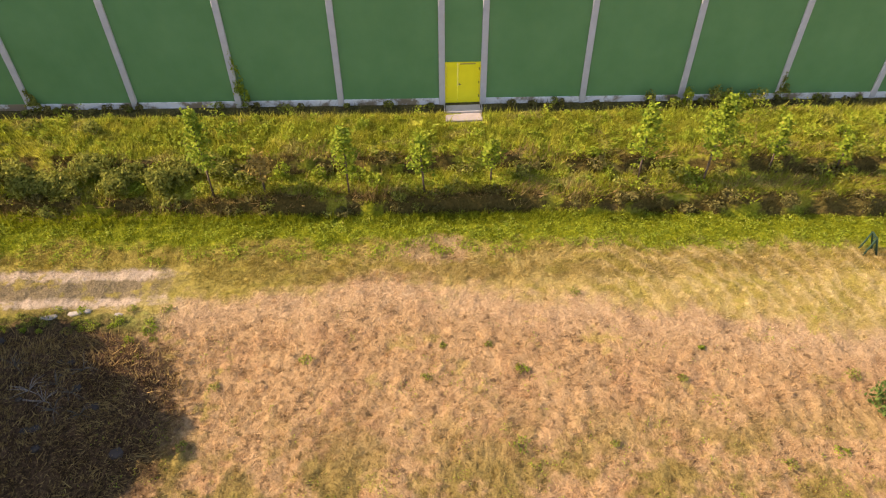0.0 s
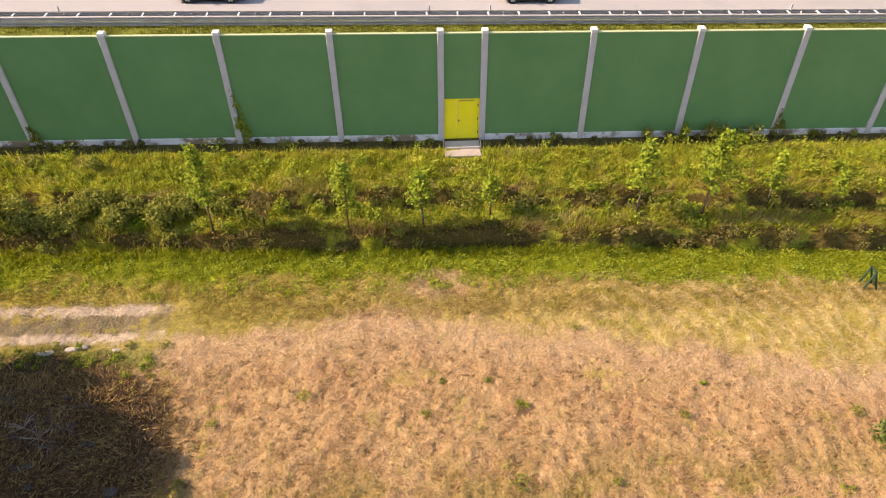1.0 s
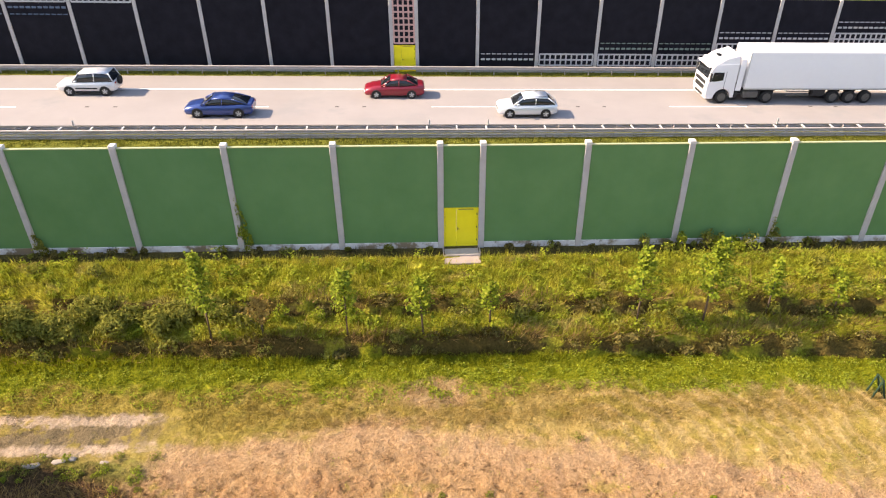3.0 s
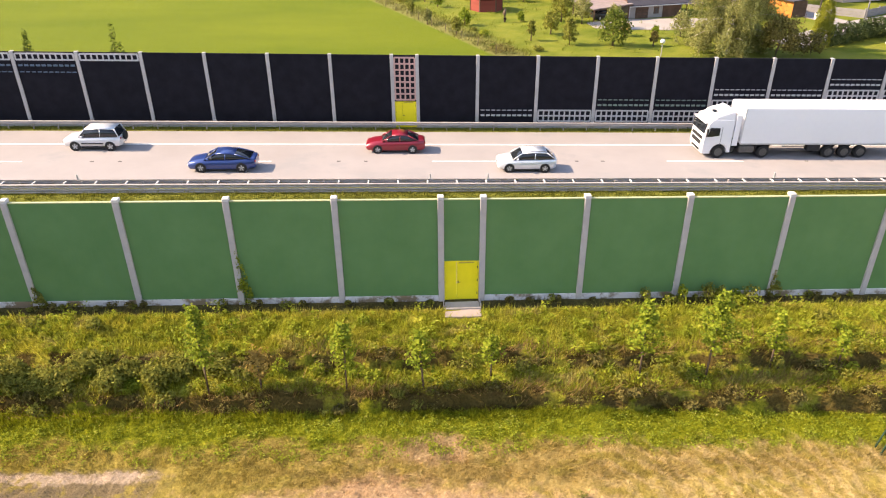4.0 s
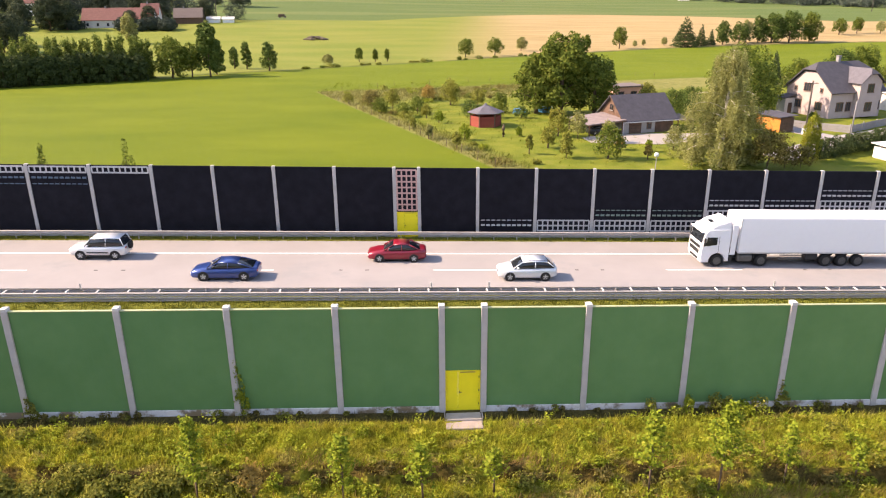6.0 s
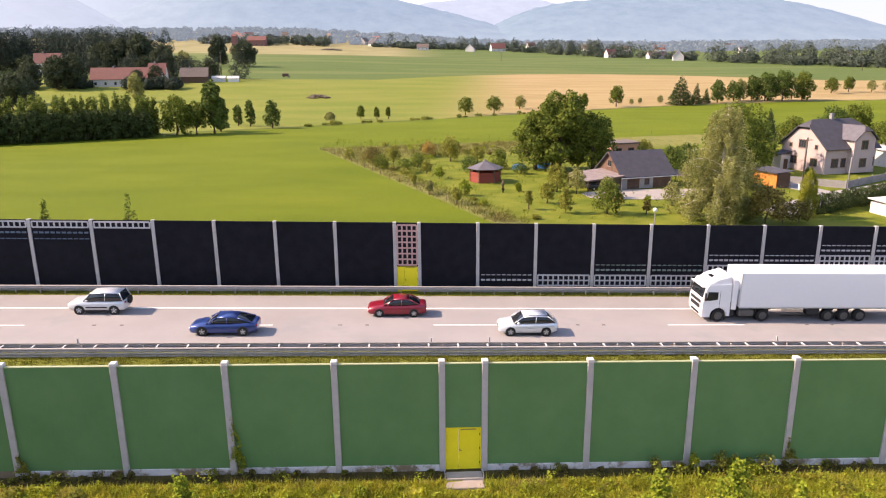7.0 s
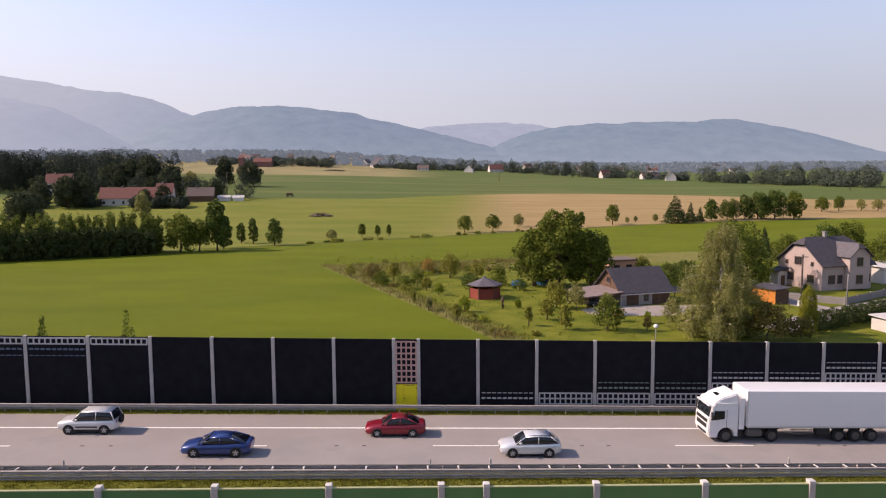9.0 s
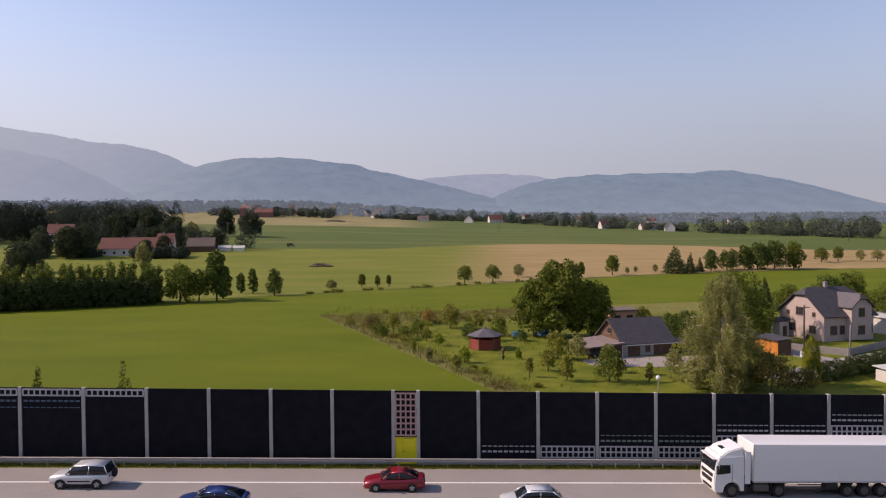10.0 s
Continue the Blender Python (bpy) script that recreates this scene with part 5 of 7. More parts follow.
def lorry(at):
    """An articulated lorry, a high cab and a box trailer, pointing to -x. Its nose is at x = 0."""
    t = thing("articulated_lorry", "white articulated lorry with a plain white box trailer", "lorry", "vehicles on the motorway", at)
    w = 1.25
    side = [(0.12, 0.35), (0.0, 0.75), (0.02, 1.6), (0.22, 2.75), (0.45, 3.05), (2.25, 3.1), (2.3, 0.45), (2.02, 0.45)] + [(1.38 + 0.64 * math.cos(radians(a)), 0.48 + 0.64 * math.sin(radians(a))) for a in range(10, 180, 20)] + [(0.72, 0.35)]
    bm = prism(bmesh.new(), side, 1, -w, w)
    bmesh.ops.bevel(bm, geom=[e for e in bm.edges if abs(abs(e.verts[0].co.y) - w) < 1e-4 and abs(e.verts[0].co.y - e.verts[1].co.y) < 1e-4], offset=0.07, segments=2, affect="EDGES")
    cab = part("cab", bm, TRUCK_WHITE, t, "white high-roofed cab")
    dome = prism(bmesh.new(), [(0.5, 3.0), (1.0, 3.38), (2.2, 3.75), (2.25, 3.0)], 1, -w * 0.93, w * 0.93)
    bmesh.ops.bevel(dome, geom=dome.edges[:], offset=0.08, segments=2, affect="EDGES")
    part("roof_fairing", dome, TRUCK_WHITE, cab)
    part("sun_hatch", boxed(0.9, 1.3, -0.3, 0.3, 3.33, 3.44, 0.02), CAR_GLASS, cab)
    part("windscreen", prism(bmesh.new(), [(0.045, 1.92), (0.185, 2.7), (0.25, 2.7), (0.11, 1.92)], 1, -1.1, 1.1), CAR_GLASS, cab, "dark windscreen")
    part("grille", boxed(-0.03, 0.05, -0.95, 0.95, 1.42, 1.68, 0.02), PLASTIC, cab)
    part("grille", boxed(-0.035, 0.05, -0.85, 0.85, 0.98, 1.3, 0.02), PLASTIC, cab)
    part("bumper_intake", boxed(-0.02, 0.14, -0.7, 0.7, 0.5, 0.68, 0.02), PLASTIC, cab)
    part("sun_visor", boxed(-0.02, 0.26, -1.1, 1.1, 2.72, 2.84, 0.02), TRUCK_WHITE, cab)
    for s in (-1, 1):
        part("side_window", prism(bmesh.new(), [(0.32, 1.72), (0.42, 2.42), (1.2, 2.42), (1.22, 1.82), (0.6, 1.72)], 1, s * 1.23, s * 1.262), CAR_GLASS, cab, "dark side window")
        part("door_line", boxed(1.36, 1.385, s * 1.24, s * 1.258, 0.9, 2.5), PLASTIC, cab)
        part("mirror", boxed(0.12, 0.24, s * 1.28, s * 1.5, 1.75, 2.4, 0.04), PLASTIC, cab)
        part("headlight", boxed(0.02, 0.25, s * 0.8, s * 1.2, 0.55, 0.78, 0.03), LAMP_GLASS, cab, "clear headlight")
        part("air_deflector", boxed(2.32, 2.75, s * 1.18, s * 1.24, 1.0, 3.4, 0.02), TRUCK_WHITE, t)
        part("fuel_tank", boxed(3.05, 4.25, s * 0.65, s * 1.2, 0.4, 1.0, 0.1), DARK_RIM, t, "grey metal fuel tank")
        part("steps", boxed(2.35, 2.6, s * 0.9, s * 1.15, 0.45, 0.9, 0.02), PLASTIC, t)
        wheel(t, 1.38, s * 1.08, 0.5, 0.32, s, DARK_RIM)
        for x in (4.95, 10.2, 11.5, 12.8):
            wheel(t, x, s * 1.0, 0.49, 0.42, s, DARK_RIM)
        part("mudguard", box(boxed(4.35, 5.55, s * 0.7, s * 1.2, 1.02, 1.08, 0.02), 4.3, 4.36, s * 0.7, s * 1.2, 0.7, 1.08), PLASTIC, t)
        part("pallet_box", boxed(8.5, 9.5, s * 0.6, s * 1.15, 0.55, 1.05, 0.04), PLASTIC, t)
        part("under_run_bar", box(boxed(6.4, 8.2, s * 1.13, s * 1.17, 0.9, 1.0), 6.4, 8.2, s * 1.13, s * 1.17, 0.6, 0.7), DARK_RIM, t)
        part("bottom_rail", boxed(2.95, 16.45, s * 1.235, s * 1.285, 1.12, 1.22, 0.01), ALLOY, t)
        part("tail_light", boxed(16.42, 16.5, s * 0.7, s * 1.15, 0.85, 0.98, 0.02), TAIL_RED, t)
    box_bm = boxed(2.9, 16.5, -1.275, 1.275, 1.2, 3.98, 0.05)
    trailer = part("trailer_box", box_bm, TRUCK_WHITE, t, "plain white trailer box")
    for x in (2.93, 16.44):
        for s in (-1, 1):
            part("corner_post", boxed(x - 0.04, x + 0.06, s * 1.262, s * 1.288, 1.2, 3.95, 0.008), ALLOY, trailer)
    part("chassis", box(boxed(2.4, 16.3, -0.5, 0.5, 0.8, 1.18, 0.02), 0.9, 5.8, -0.45, 0.45, 0.5, 0.85, 0.02), PLASTIC, t, "dark chassis frame")
    return t


lorry(road_at(22.3, 51.45))


# ---- the settlement behind the black barrier ----
E1 = 14.1  # the turn of the plots, in degrees
PLASTER = worn("pinkish_plaster", (0.42, 0.335, 0.32), 0.08, 0.6, 25, 0.9, dirt=(0.4, 0.32, 0.28), dirt_at=(0.55, 0.75), local=True)
WHITE_PLASTER = worn("white_plaster", (0.56, 0.53, 0.5), 0.08, 0.6, 25, 0.9, dirt=(0.44, 0.41, 0.37), local=True)
# white plaster darkened to put the garage wall's shade into its colour
GARAGE_PLASTER = worn("garage_plaster", (0.35, 0.325, 0.31), 0.1, 0.6, 25, 0.9, dirt=(0.33, 0.3, 0.27), local=True)
DULL_RED = worn("dull_red_plaster", (0.2, 0.1, 0.09), 0.1, 0.6, 25, 0.9, local=True)
SALMON = worn("salmon_plaster", (0.62, 0.33, 0.25), 0.08, 0.6, 25, 0.9, local=True)
FAR_GLASS = worn("window_glass", (0.03, 0.035, 0.045), 0.2, 1, 20, 0.06, spec=0.7, bump=0, local=True)
BROWN_WOOD = worn("brown_boards", (0.13, 0.075, 0.05), 0.3, 1.2, 14, 0.85, local=True)
ORANGE_WOOD = worn("orange_boards", (0.55, 0.2, 0.04), 0.15, 1.2, 14, 0.75, local=True)
RED_WOOD = worn("red_stained_boards", (0.24, 0.05, 0.035), 0.18, 1.2, 14, 0.8, local=True)
WHITE_WOOD = worn("white_painted_wood", (0.72, 0.71, 0.7), 0.06, 2, 20, 0.6, local=True)
PAVING = worn("pale_paving", (0.31, 0.275, 0.25), 0.1, 0.4, 12, 0.9)
ASPHALT = worn("worn_asphalt", (0.3, 0.27, 0.26), 0.1, 0.3, 18, 0.9)
GREY_FENCE = worn("grey_fence_concrete", (0.24, 0.225, 0.22), 0.12, 0.8, 16, 0.9)


def roofing(name, base):
    """Courses of tiles across the slope."""
    k = Mat(name, 0.7, 0, 0.25)
    w = k.n.new("ShaderNodeTexWave")
    w.wave_type, w.bands_direction = "BANDS", "Z"
    w.inputs["Scale"].default_value, w.inputs["Distortion"].default_value = 2.2, 1.0
    k.link(k.place(), w.inputs["Vector"])
    col = k.ramp(k.noise(1.2, 4, 0.65, False), [(0.3, tuple(c * 0.8 for c in base)), (0.7, tuple(c * 1.15 for c in base))])
    col = k.mix(k.math("MULTIPLY", w.outputs["Fac"], 0.3), col, tuple(c * 0.65 for c in base))
    k.color(col)
    k.bump(w.outputs["Fac"], 0.4, 0.03)
    return k.done()


SLATE = roofing("slate_roof", (0.07, 0.065, 0.075))
SLATE_PALE = roofing("grey_violet_roof", (0.12, 0.11, 0.125))
RED_TILE = roofing("red_tile_roof", (0.2, 0.085, 0.07))
PALE_ROOF = roofing("weathered_brown_roof", (0.24, 0.19, 0.18))
BROWN_ROOF = roofing("brown_roof", (0.15, 0.115, 0.1))


def plot_pose(x, y, turn=E1, lift=0.0):
    return pose(x, y, land(x, y) + lift, 0, 0, turn)


def window(parent, at, wide, high, bars=1):
    """A window set in a wall whose outside looks to -y: frame, sill and panes."""
    frame_ob = part("window", bmesh_frame(wide, high, bars), BROWN_WOOD, parent, "brown-framed window", at=at)
    part("pane", boxed(-wide / 2 + 0.05, wide / 2 - 0.05, -0.012, 0.0, 0.05, high - 0.05), FAR_GLASS, frame_ob)
    part("sill", boxed(-wide / 2 - 0.08, wide / 2 + 0.08, -0.16, 0.0, -0.06, -0.005), GREY_FENCE, frame_ob)
    part("surround", box(box(boxed(-wide / 2 - 0.09, -wide / 2 - 0.005, -0.03, 0.02, 0, high), wide / 2 + 0.005, wide / 2 + 0.09, -0.03, 0.02, 0, high), -wide / 2 - 0.09, wide / 2 + 0.09, -0.03, 0.02, high + 0.004, high + 0.1), BROWN_WOOD, frame_ob)


def bmesh_frame(wide, high, bars):
    bm = bmesh.new()
    h = wide / 2
    for x0, x1, z0, z1 in ((-h, -h + 0.07, 0, high), (h - 0.07, h, 0, high), (-h + 0.07, h - 0.07, 0, 0.07), (-h + 0.07, h - 0.07, high - 0.07, high)):
        box(bm, x0, x1, -0.05, 0.02, z0, z1)
    for i in range(bars):
        x = -h + wide * (i + 1) / (bars + 1)
        box(bm, x - 0.035, x + 0.035, -0.045, 0.02, 0.07, high - 0.07)
    return bm


def slab(points, thick):
    """A roof plane of some thickness from its corners."""
    bm = bmesh.new()
    f = bm.faces.new([bm.verts.new(p) for p in points])
    n = Vector(points[1]) - Vector(points[0])
    n = n.cross(Vector(points[2]) - Vector(points[0])).normalized()
    if n.z < 0:
        n = -n
    r = bmesh.ops.extrude_face_region(bm, geom=[f])
    bmesh.ops.translate(bm, vec=n * thick, verts=[v for v in r["geom"] if isinstance(v, bmesh.types.BMVert)])
    bmesh.ops.recalc_face_normals(bm, faces=bm.faces[:])
    return bm


LEFT = 90  # turns a window from the front (-y) wall onto the gable wall, which looks to -x


def house():
    """The plastered house: half-hipped roof, cross gable to the front."""
    h = thing("house", "pinkish plastered two-storey house with dark half-hipped roof", "house", at=plot_pose(74.3, 121.8))
    L, W, E, R = 11.4, 10.6, 4.8, 9.3
    g = [(0, -1.5), (W, -1.5), (W, E), (W / 2 + 1.5, R - 1.5), (W / 2 - 1.5, R - 1.5), (0, E)]
    part("wall", prism(bmesh.new(), g, 0, 0.0, L), PLASTER, h, "pale pinkish plaster wall")
    o, s = 0.55, (R - E) / (W / 2)
    zf = E - o * s
    hip = 1.5
    front = [(-o, -o, zf), (L + o, -o, zf), (L + o, W / 2 - hip, R - hip * s), (L - 1.2, W / 2, R), (1.2, W / 2, R), (-o, W / 2 - hip, R - hip * s)]
    back = [(x, W - y, z) for x, y, z in front]
    part("roof", slab(front, 0.16), SLATE, h, "dark slate roof slope")
    part("roof", slab(back, 0.16), SLATE, h, "dark slate roof slope")
    for x0, x1 in ((-o, 1.2), (L + o, L - 1.2)):
        part("roof_hip", slab([(x0, W / 2 - hip, R - hip * s), (x0, W / 2 + hip, R - hip * s), (x1, W / 2, R + 0.02)], 0.14), SLATE, h)
    # cross gable
    c0, c1, top = 5.0, 9.6, 8.4
    mid = (c0 + c1) / 2
    part("cross_gable", prism(bmesh.new(), [(c0, 0.2), (c1, 0.2), (c1, 6.3), (mid + 0.9, top - 0.9), (mid - 0.9, top - 0.9), (c0, 6.3)], 1, -1.2, 2.5), PLASTER, h, "plastered cross gable")
    run = 4.6
    sl = (top - 6.3) / (mid - c0)
    part("roof", slab([(c0 - 0.4, -1.7, 6.3 - 0.4 * sl), (mid - 0.9, -1.7, top - 0.9 * sl), (mid, -0.8, top + 0.05), (mid, run, top + 0.05), (c0 - 0.4, run - 1.5, 6.3 - 0.4 * sl)], 0.14), SLATE_PALE, h, "grey-violet roof slope")
    part("roof", slab([(c1 + 0.4, -1.7, 6.3 - 0.4 * sl), (mid + 0.9, -1.7, top - 0.9 * sl), (mid, -0.8, top + 0.05), (mid, run, top + 0.05), (c1 + 0.4, run - 1.5, 6.3 - 0.4 * sl)], 0.14), SLATE, h, "dark slate roof slope")
    part("roof_hip", slab([(mid - 0.9, -1.7, top - 0.9 * sl), (mid + 0.9, -1.7, top - 0.9 * sl), (mid, -0.8, top + 0.06)], 0.12), SLATE, h)
    part("chimney", box(boxed(5.3, 5.9, W / 2 - 0.3, W / 2 + 0.3, R - 0.6, R + 1.0, 0.02), 5.24, 5.96, W / 2 - 0.36, W / 2 + 0.36, R + 1.0, R + 1.12), GREY_FENCE, h, "dark chimney")
    turn = pose(0, 0, 0, 0, 0, -LEFT)
    for y, z, w, hh, b in ((2.6, 1.2, 1.5, 1.35, 1), (7.6, 1.2, 1.9, 1.35, 2), (5.6, 4.3, 1.7, 1.4, 2), (2.3, 4.3, 0.6, 0.7, 0), (8.4, 4.2, 0.6, 0.7, 0), (3.0, -0.4, 0.8, 0.4, 0), (7.6, -0.4, 0.8, 0.4, 0)):
        window(h, pose(-0.012, y, z) @ turn, w, hh, b)
    for x, y, z, w, hh in ((2.2, 0, 1.2, 1.4, 1.5), (4.1, 0, 1.2, 1.0, 1.5), (7.3, -1.2, 1.2, 1.4, 1.5), (7.3, -1.2, 4.4, 1.3, 1.5), (10.5, 0, 1.2, 1.2, 1.5)):
        window(h, pose(x, y - 0.012, z), w, hh, 1)
    # porch at the back corner
    part("porch_wall", boxed(-2.2, 0.0, 8.2, 10.4, -1.0, 2.7, 0.02), WHITE_PLASTER, h, "white porch")
    part("porch_roof", slab([(-2.6, 7.9, 2.72), (0.0, 7.9, 3.3), (0.0, 10.7, 3.3), (-2.6, 10.7, 2.72)], 0.12), SLATE, h)
    part("porch_door", boxed(-1.5, -0.6, 8.15, 8.19, -0.9, 1.9), BROWN_WOOD, h, "dark porch door")
    return h


house()


def garage():
    """A low white building with boarded gables and a steep dark roof, a carport on its side."""
    g = thing("garage_house", "white low house with brown boarded gable and slate roof", "house", at=plot_pose(33.5, 108.6))
    L, W, E, R = 9.0, 7.8, 2.35, 5.5
    part("wall", boxed(0, L, 0, W, -0.8, E, 0.0), GARAGE_PLASTER, g, "white rendered wall")
    part("gable", prism(bmesh.new(), [(0.02, E), (W - 0.02, E), (W / 2, R - 0.1)], 0, 0.02, L - 0.02), BROWN_WOOD, g, "brown boarded gable")
    o, s = 0.6, (R - E) / (W / 2)
    part("roof", slab([(-0.5, -o, E - o * s), (L + 0.5, -o, E - o * s), (L + 0.5, W / 2, R), (-0.5, W / 2, R)], 0.15), SLATE, g, "dark slate roof slope")
    part("roof", slab([(-0.5, W + o, E - o * s), (L + 0.5, W + o, E - o * s), (L + 0.5, W / 2 + 0.001, R), (-0.5, W / 2 + 0.001, R)], 0.15), SLATE, g, "dark slate roof slope")
    turn = pose(0, 0, 0, 0, 0, -LEFT)
    window(g, pose(-0.02, W / 2, 3.2) @ turn, 1.1, 1.0, 1)
    door = part("garage_door", boxed(1.0, 3.2, -0.05, -0.004, -0.55, 1.6, 0.01), BROWN_WOOD, g, "dark brown garage door")
    for i in range(1, 5):
        part("board_joint", boxed(1.02, 3.18, -0.056, -0.05, -0.5 + i * 0.42, -0.47 + i * 0.42), PLASTIC, door)
    part("door", boxed(5.7, 8.9, -0.05, -0.004, -0.55, 1.7, 0.01), BROWN_WOOD, g, "wide dark door")
    window(g, pose(4.6, -0.012, 0.55), 0.7, 0.9, 0)
    part("gutter", boxed(-0.5, L + 0.5, -o - 0.12, -o - 0.01, E - o * s - 0.08, E - o * s + 0.02), WHITE_WOOD, g, "pale gutter")
    part("downpipe", boxed(-0.12, -0.02, -0.12, -0.02, -0.6, E - 0.2), WHITE_WOOD, g)
    part("barge_board", slab([(-0.56, -o - 0.05, E - o * s - 0.12), (-0.51, -o - 0.05, E - o * s - 0.12), (-0.51, W / 2, R - 0.02), (-0.56, W / 2, R - 0.02)], 0.16), BROWN_WOOD, g)
    # canopy on the right end
    part("canopy_roof", slab([(L, -1.0, 1.75), (L + 3.4, -1.0, 1.65), (L + 3.4, 3.5, 2.0), (L, 3.5, 2.1)], 0.1), BROWN_ROOF, g)
    for x in (L + 3.2,):
        for y in (-0.8, 3.2):
            part("canopy_post", boxed(x - 0.07, x + 0.07, y - 0.07, y + 0.07, -0.7, 1.7), BROWN_WOOD, g)
    c = thing("carport", "lean-to carport with a brown roof on timber posts", "carport", at=plot_pose(33.5, 108.6))
    part("roof", slab([(-6.6, -0.9, 1.75), (-0.05, -0.9, 2.25), (-0.05, 6.4, 2.45), (-6.6, 6.4, 1.95)], 0.12), PALE_ROOF, c, "flat brown roof")
    part("fascia", slab([(-6.62, -0.96, 1.62), (-0.05, -0.96, 2.12), (-0.05, -0.92, 2.12), (-6.62, -0.92, 1.62)], 0.14), BROWN_WOOD, c, "brown fascia board")
    for x, z in ((-6.3, 1.72), (-3.2, 1.95), (-0.6, 2.15)):
        for y in (-0.7, 6.1):
            part("post", boxed(x - 0.08, x + 0.08, y - 0.08, y + 0.08, -0.8, z), BROWN_WOOD, c)
    return g


garage()
car("parked_car", "black car parked under the carport", plot_pose(29.8, 108.6, E1 + 180, 0.02), BLACK_PAINT,
    [(-2.15, 0.32, 0.7, 0.72), (-2.0, 0.24, 0.82, 0.92), (-1.3, 0.22, 0.95, 1.0), (0.6, 0.22, 1.0, 1.0), (1.8, 0.24, 1.02, 0.98), (2.12, 0.34, 0.98, 0.86)],
    [(-1.1, 0.94, 0.97, 0.9), (-0.4, 0.98, 1.44, 0.93), (0.5, 0.99, 1.51, 0.94), (1.4, 1.0, 1.46, 0.92), (1.98, 1.01, 1.06, 0.88)], 0.9, (-1.32, 1.28), 0.33)["group"] = "parked cars"

back = thing("outbuilding", "salmon-coloured outbuilding with flat roof behind the garage", "outbuilding", at=plot_pose(40.0, 137.5))
part("wall", boxed(0, 6.5, 0, 5, -1, 3.9, 0.02), SALMON, back)
part("roof", boxed(-0.3, 6.8, -0.4, 5.3, 3.9, 4.15, 0.02), BROWN_ROOF, back, "flat brown roof")
window(back, pose(1.6, -0.012, 1.9), 1.2, 1.1, 1)
window(back, pose(4.4, -0.012, 1.9), 1.2, 1.1, 1)

shed = thing("garden_shed", "orange boarded garden shed with a dark flat roof", "shed", at=plot_pose(58.6, 108.4))
SW, SL = 5.4, 2.6
for i in range(18):
    y0 = i * SW / 18
    part("board", boxed(-0.03, 0.03, y0 + 0.01, y0 + SW / 18 - 0.01, -0.3, 2.35, 0.006), ORANGE_WOOD, shed)
part("side_wall", boxed(0.04, SL, 0.0, 0.06, -0.3, 2.3), BROWN_WOOD, shed, "dark side wall")
part("body", boxed(0.035, SL, 0.065, SW, -0.3, 2.3), BROWN_WOOD, shed)
part("roof", slab([(-0.5, -0.4, 2.36), (SL + 0.4, -0.4, 2.6), (SL + 0.4, SW + 0.4, 2.6), (-0.5, SW + 0.4, 2.36)], 0.12), SLATE, shed, "dark felt roof")

pav = thing("garden_pavilion", "red boarded hexagonal garden pavilion with grey roof", "pavilion", at=pose(12.7, 117.6, land(12.7, 117.6)))
for i in range(6):
    a = radians(60 * i)
    r = 2.55
    p0, p1 = Vector((r * math.cos(a), r * math.sin(a), 0)), Vector((r * math.cos(a + radians(60)), r * math.sin(a + radians(60)), 0))
    for j in range(8):
        q = p0.lerp(p1, (j + 0.5) / 8)
        part("board", boxed(-0.165, 0.165, -0.025, 0.025, -0.2, 1.75, 0.006), RED_WOOD, pav, at=pose(q.x, q.y, 0, 0, 0, 60 * i + 120))
    part("post", boxed(-0.09, 0.09, -0.09, 0.09, -0.2, 2.4), BROWN_WOOD, pav, at=pose(p0.x, p0.y, 0, 0, 0, 60 * i))
    e0, e1 = p0 * 1.22 + Vector((0, 0, 2.25)), p1 * 1.22 + Vector((0, 0, 2.25))
    part("roof_panel", slab([e0, e1, (p1 * 0.12) + Vector((0, 0, 3.35)), (p0 * 0.12) + Vector((0, 0, 3.35))], 0.08), SLATE_PALE, pav)
fin = bmesh.new()
bmesh.ops.create_cone(fin, cap_ends=True, segments=6, radius1=0.45, radius2=0.05, depth=0.45, matrix=pose(0, 0, 3.6))
part("finial", fin, SLATE_PALE, pav)

post_fig = thing("wooden_post", "dark weathered wooden post standing in the lawn", "post", at=pose(14.3, 106.8, land(14.3, 106.8)))
bm = bmesh.new()
tube(bm, [(0, 0, -0.2), (0.05, 0, 0.5), (-0.04, 0, 1.2), (0.06, 0, 1.9)], [0.32, 0.26, 0.28, 0.12], 8)
part("stump", bm, BARK, post_fig)

BLUE = worn("blue_tarpaulin", (0.1, 0.35, 0.65), 0.12, 1.5, 10, 0.45, local=True)
for x, y, r, h, text in ((20.6, 131.5, 1.3, 0.75, "round blue garden pool with a blue cover"), (26.0, 133.0, 1.6, 0.7, "blue tarpaulin-covered pool beside the tree")):
    pool = thing("garden_pool", text, "pool", "garden pools", pose(x, y, land(x, y)))
    bm = bmesh.new()
    bmesh.ops.create_cone(bm, cap_ends=True, segments=24, radius1=r, radius2=r * 0.97, depth=h, matrix=pose(0, 0, h / 2))
    bmesh.ops.bevel(bm, geom=bm.edges[:], offset=0.05, segments=1, affect="EDGES")
    part("pool_wall", bm, BLUE, pool)
    bm = bmesh.new()
    bmesh.ops.create_uvsphere(bm, u_segments=16, v_segments=6, radius=r * 0.9, matrix=pose(0, 0, h - 0.05) @ Matrix.Diagonal((1, 1, 0.25, 1)))
    part("cover", bm, BLUE, pool, "bulging cover")

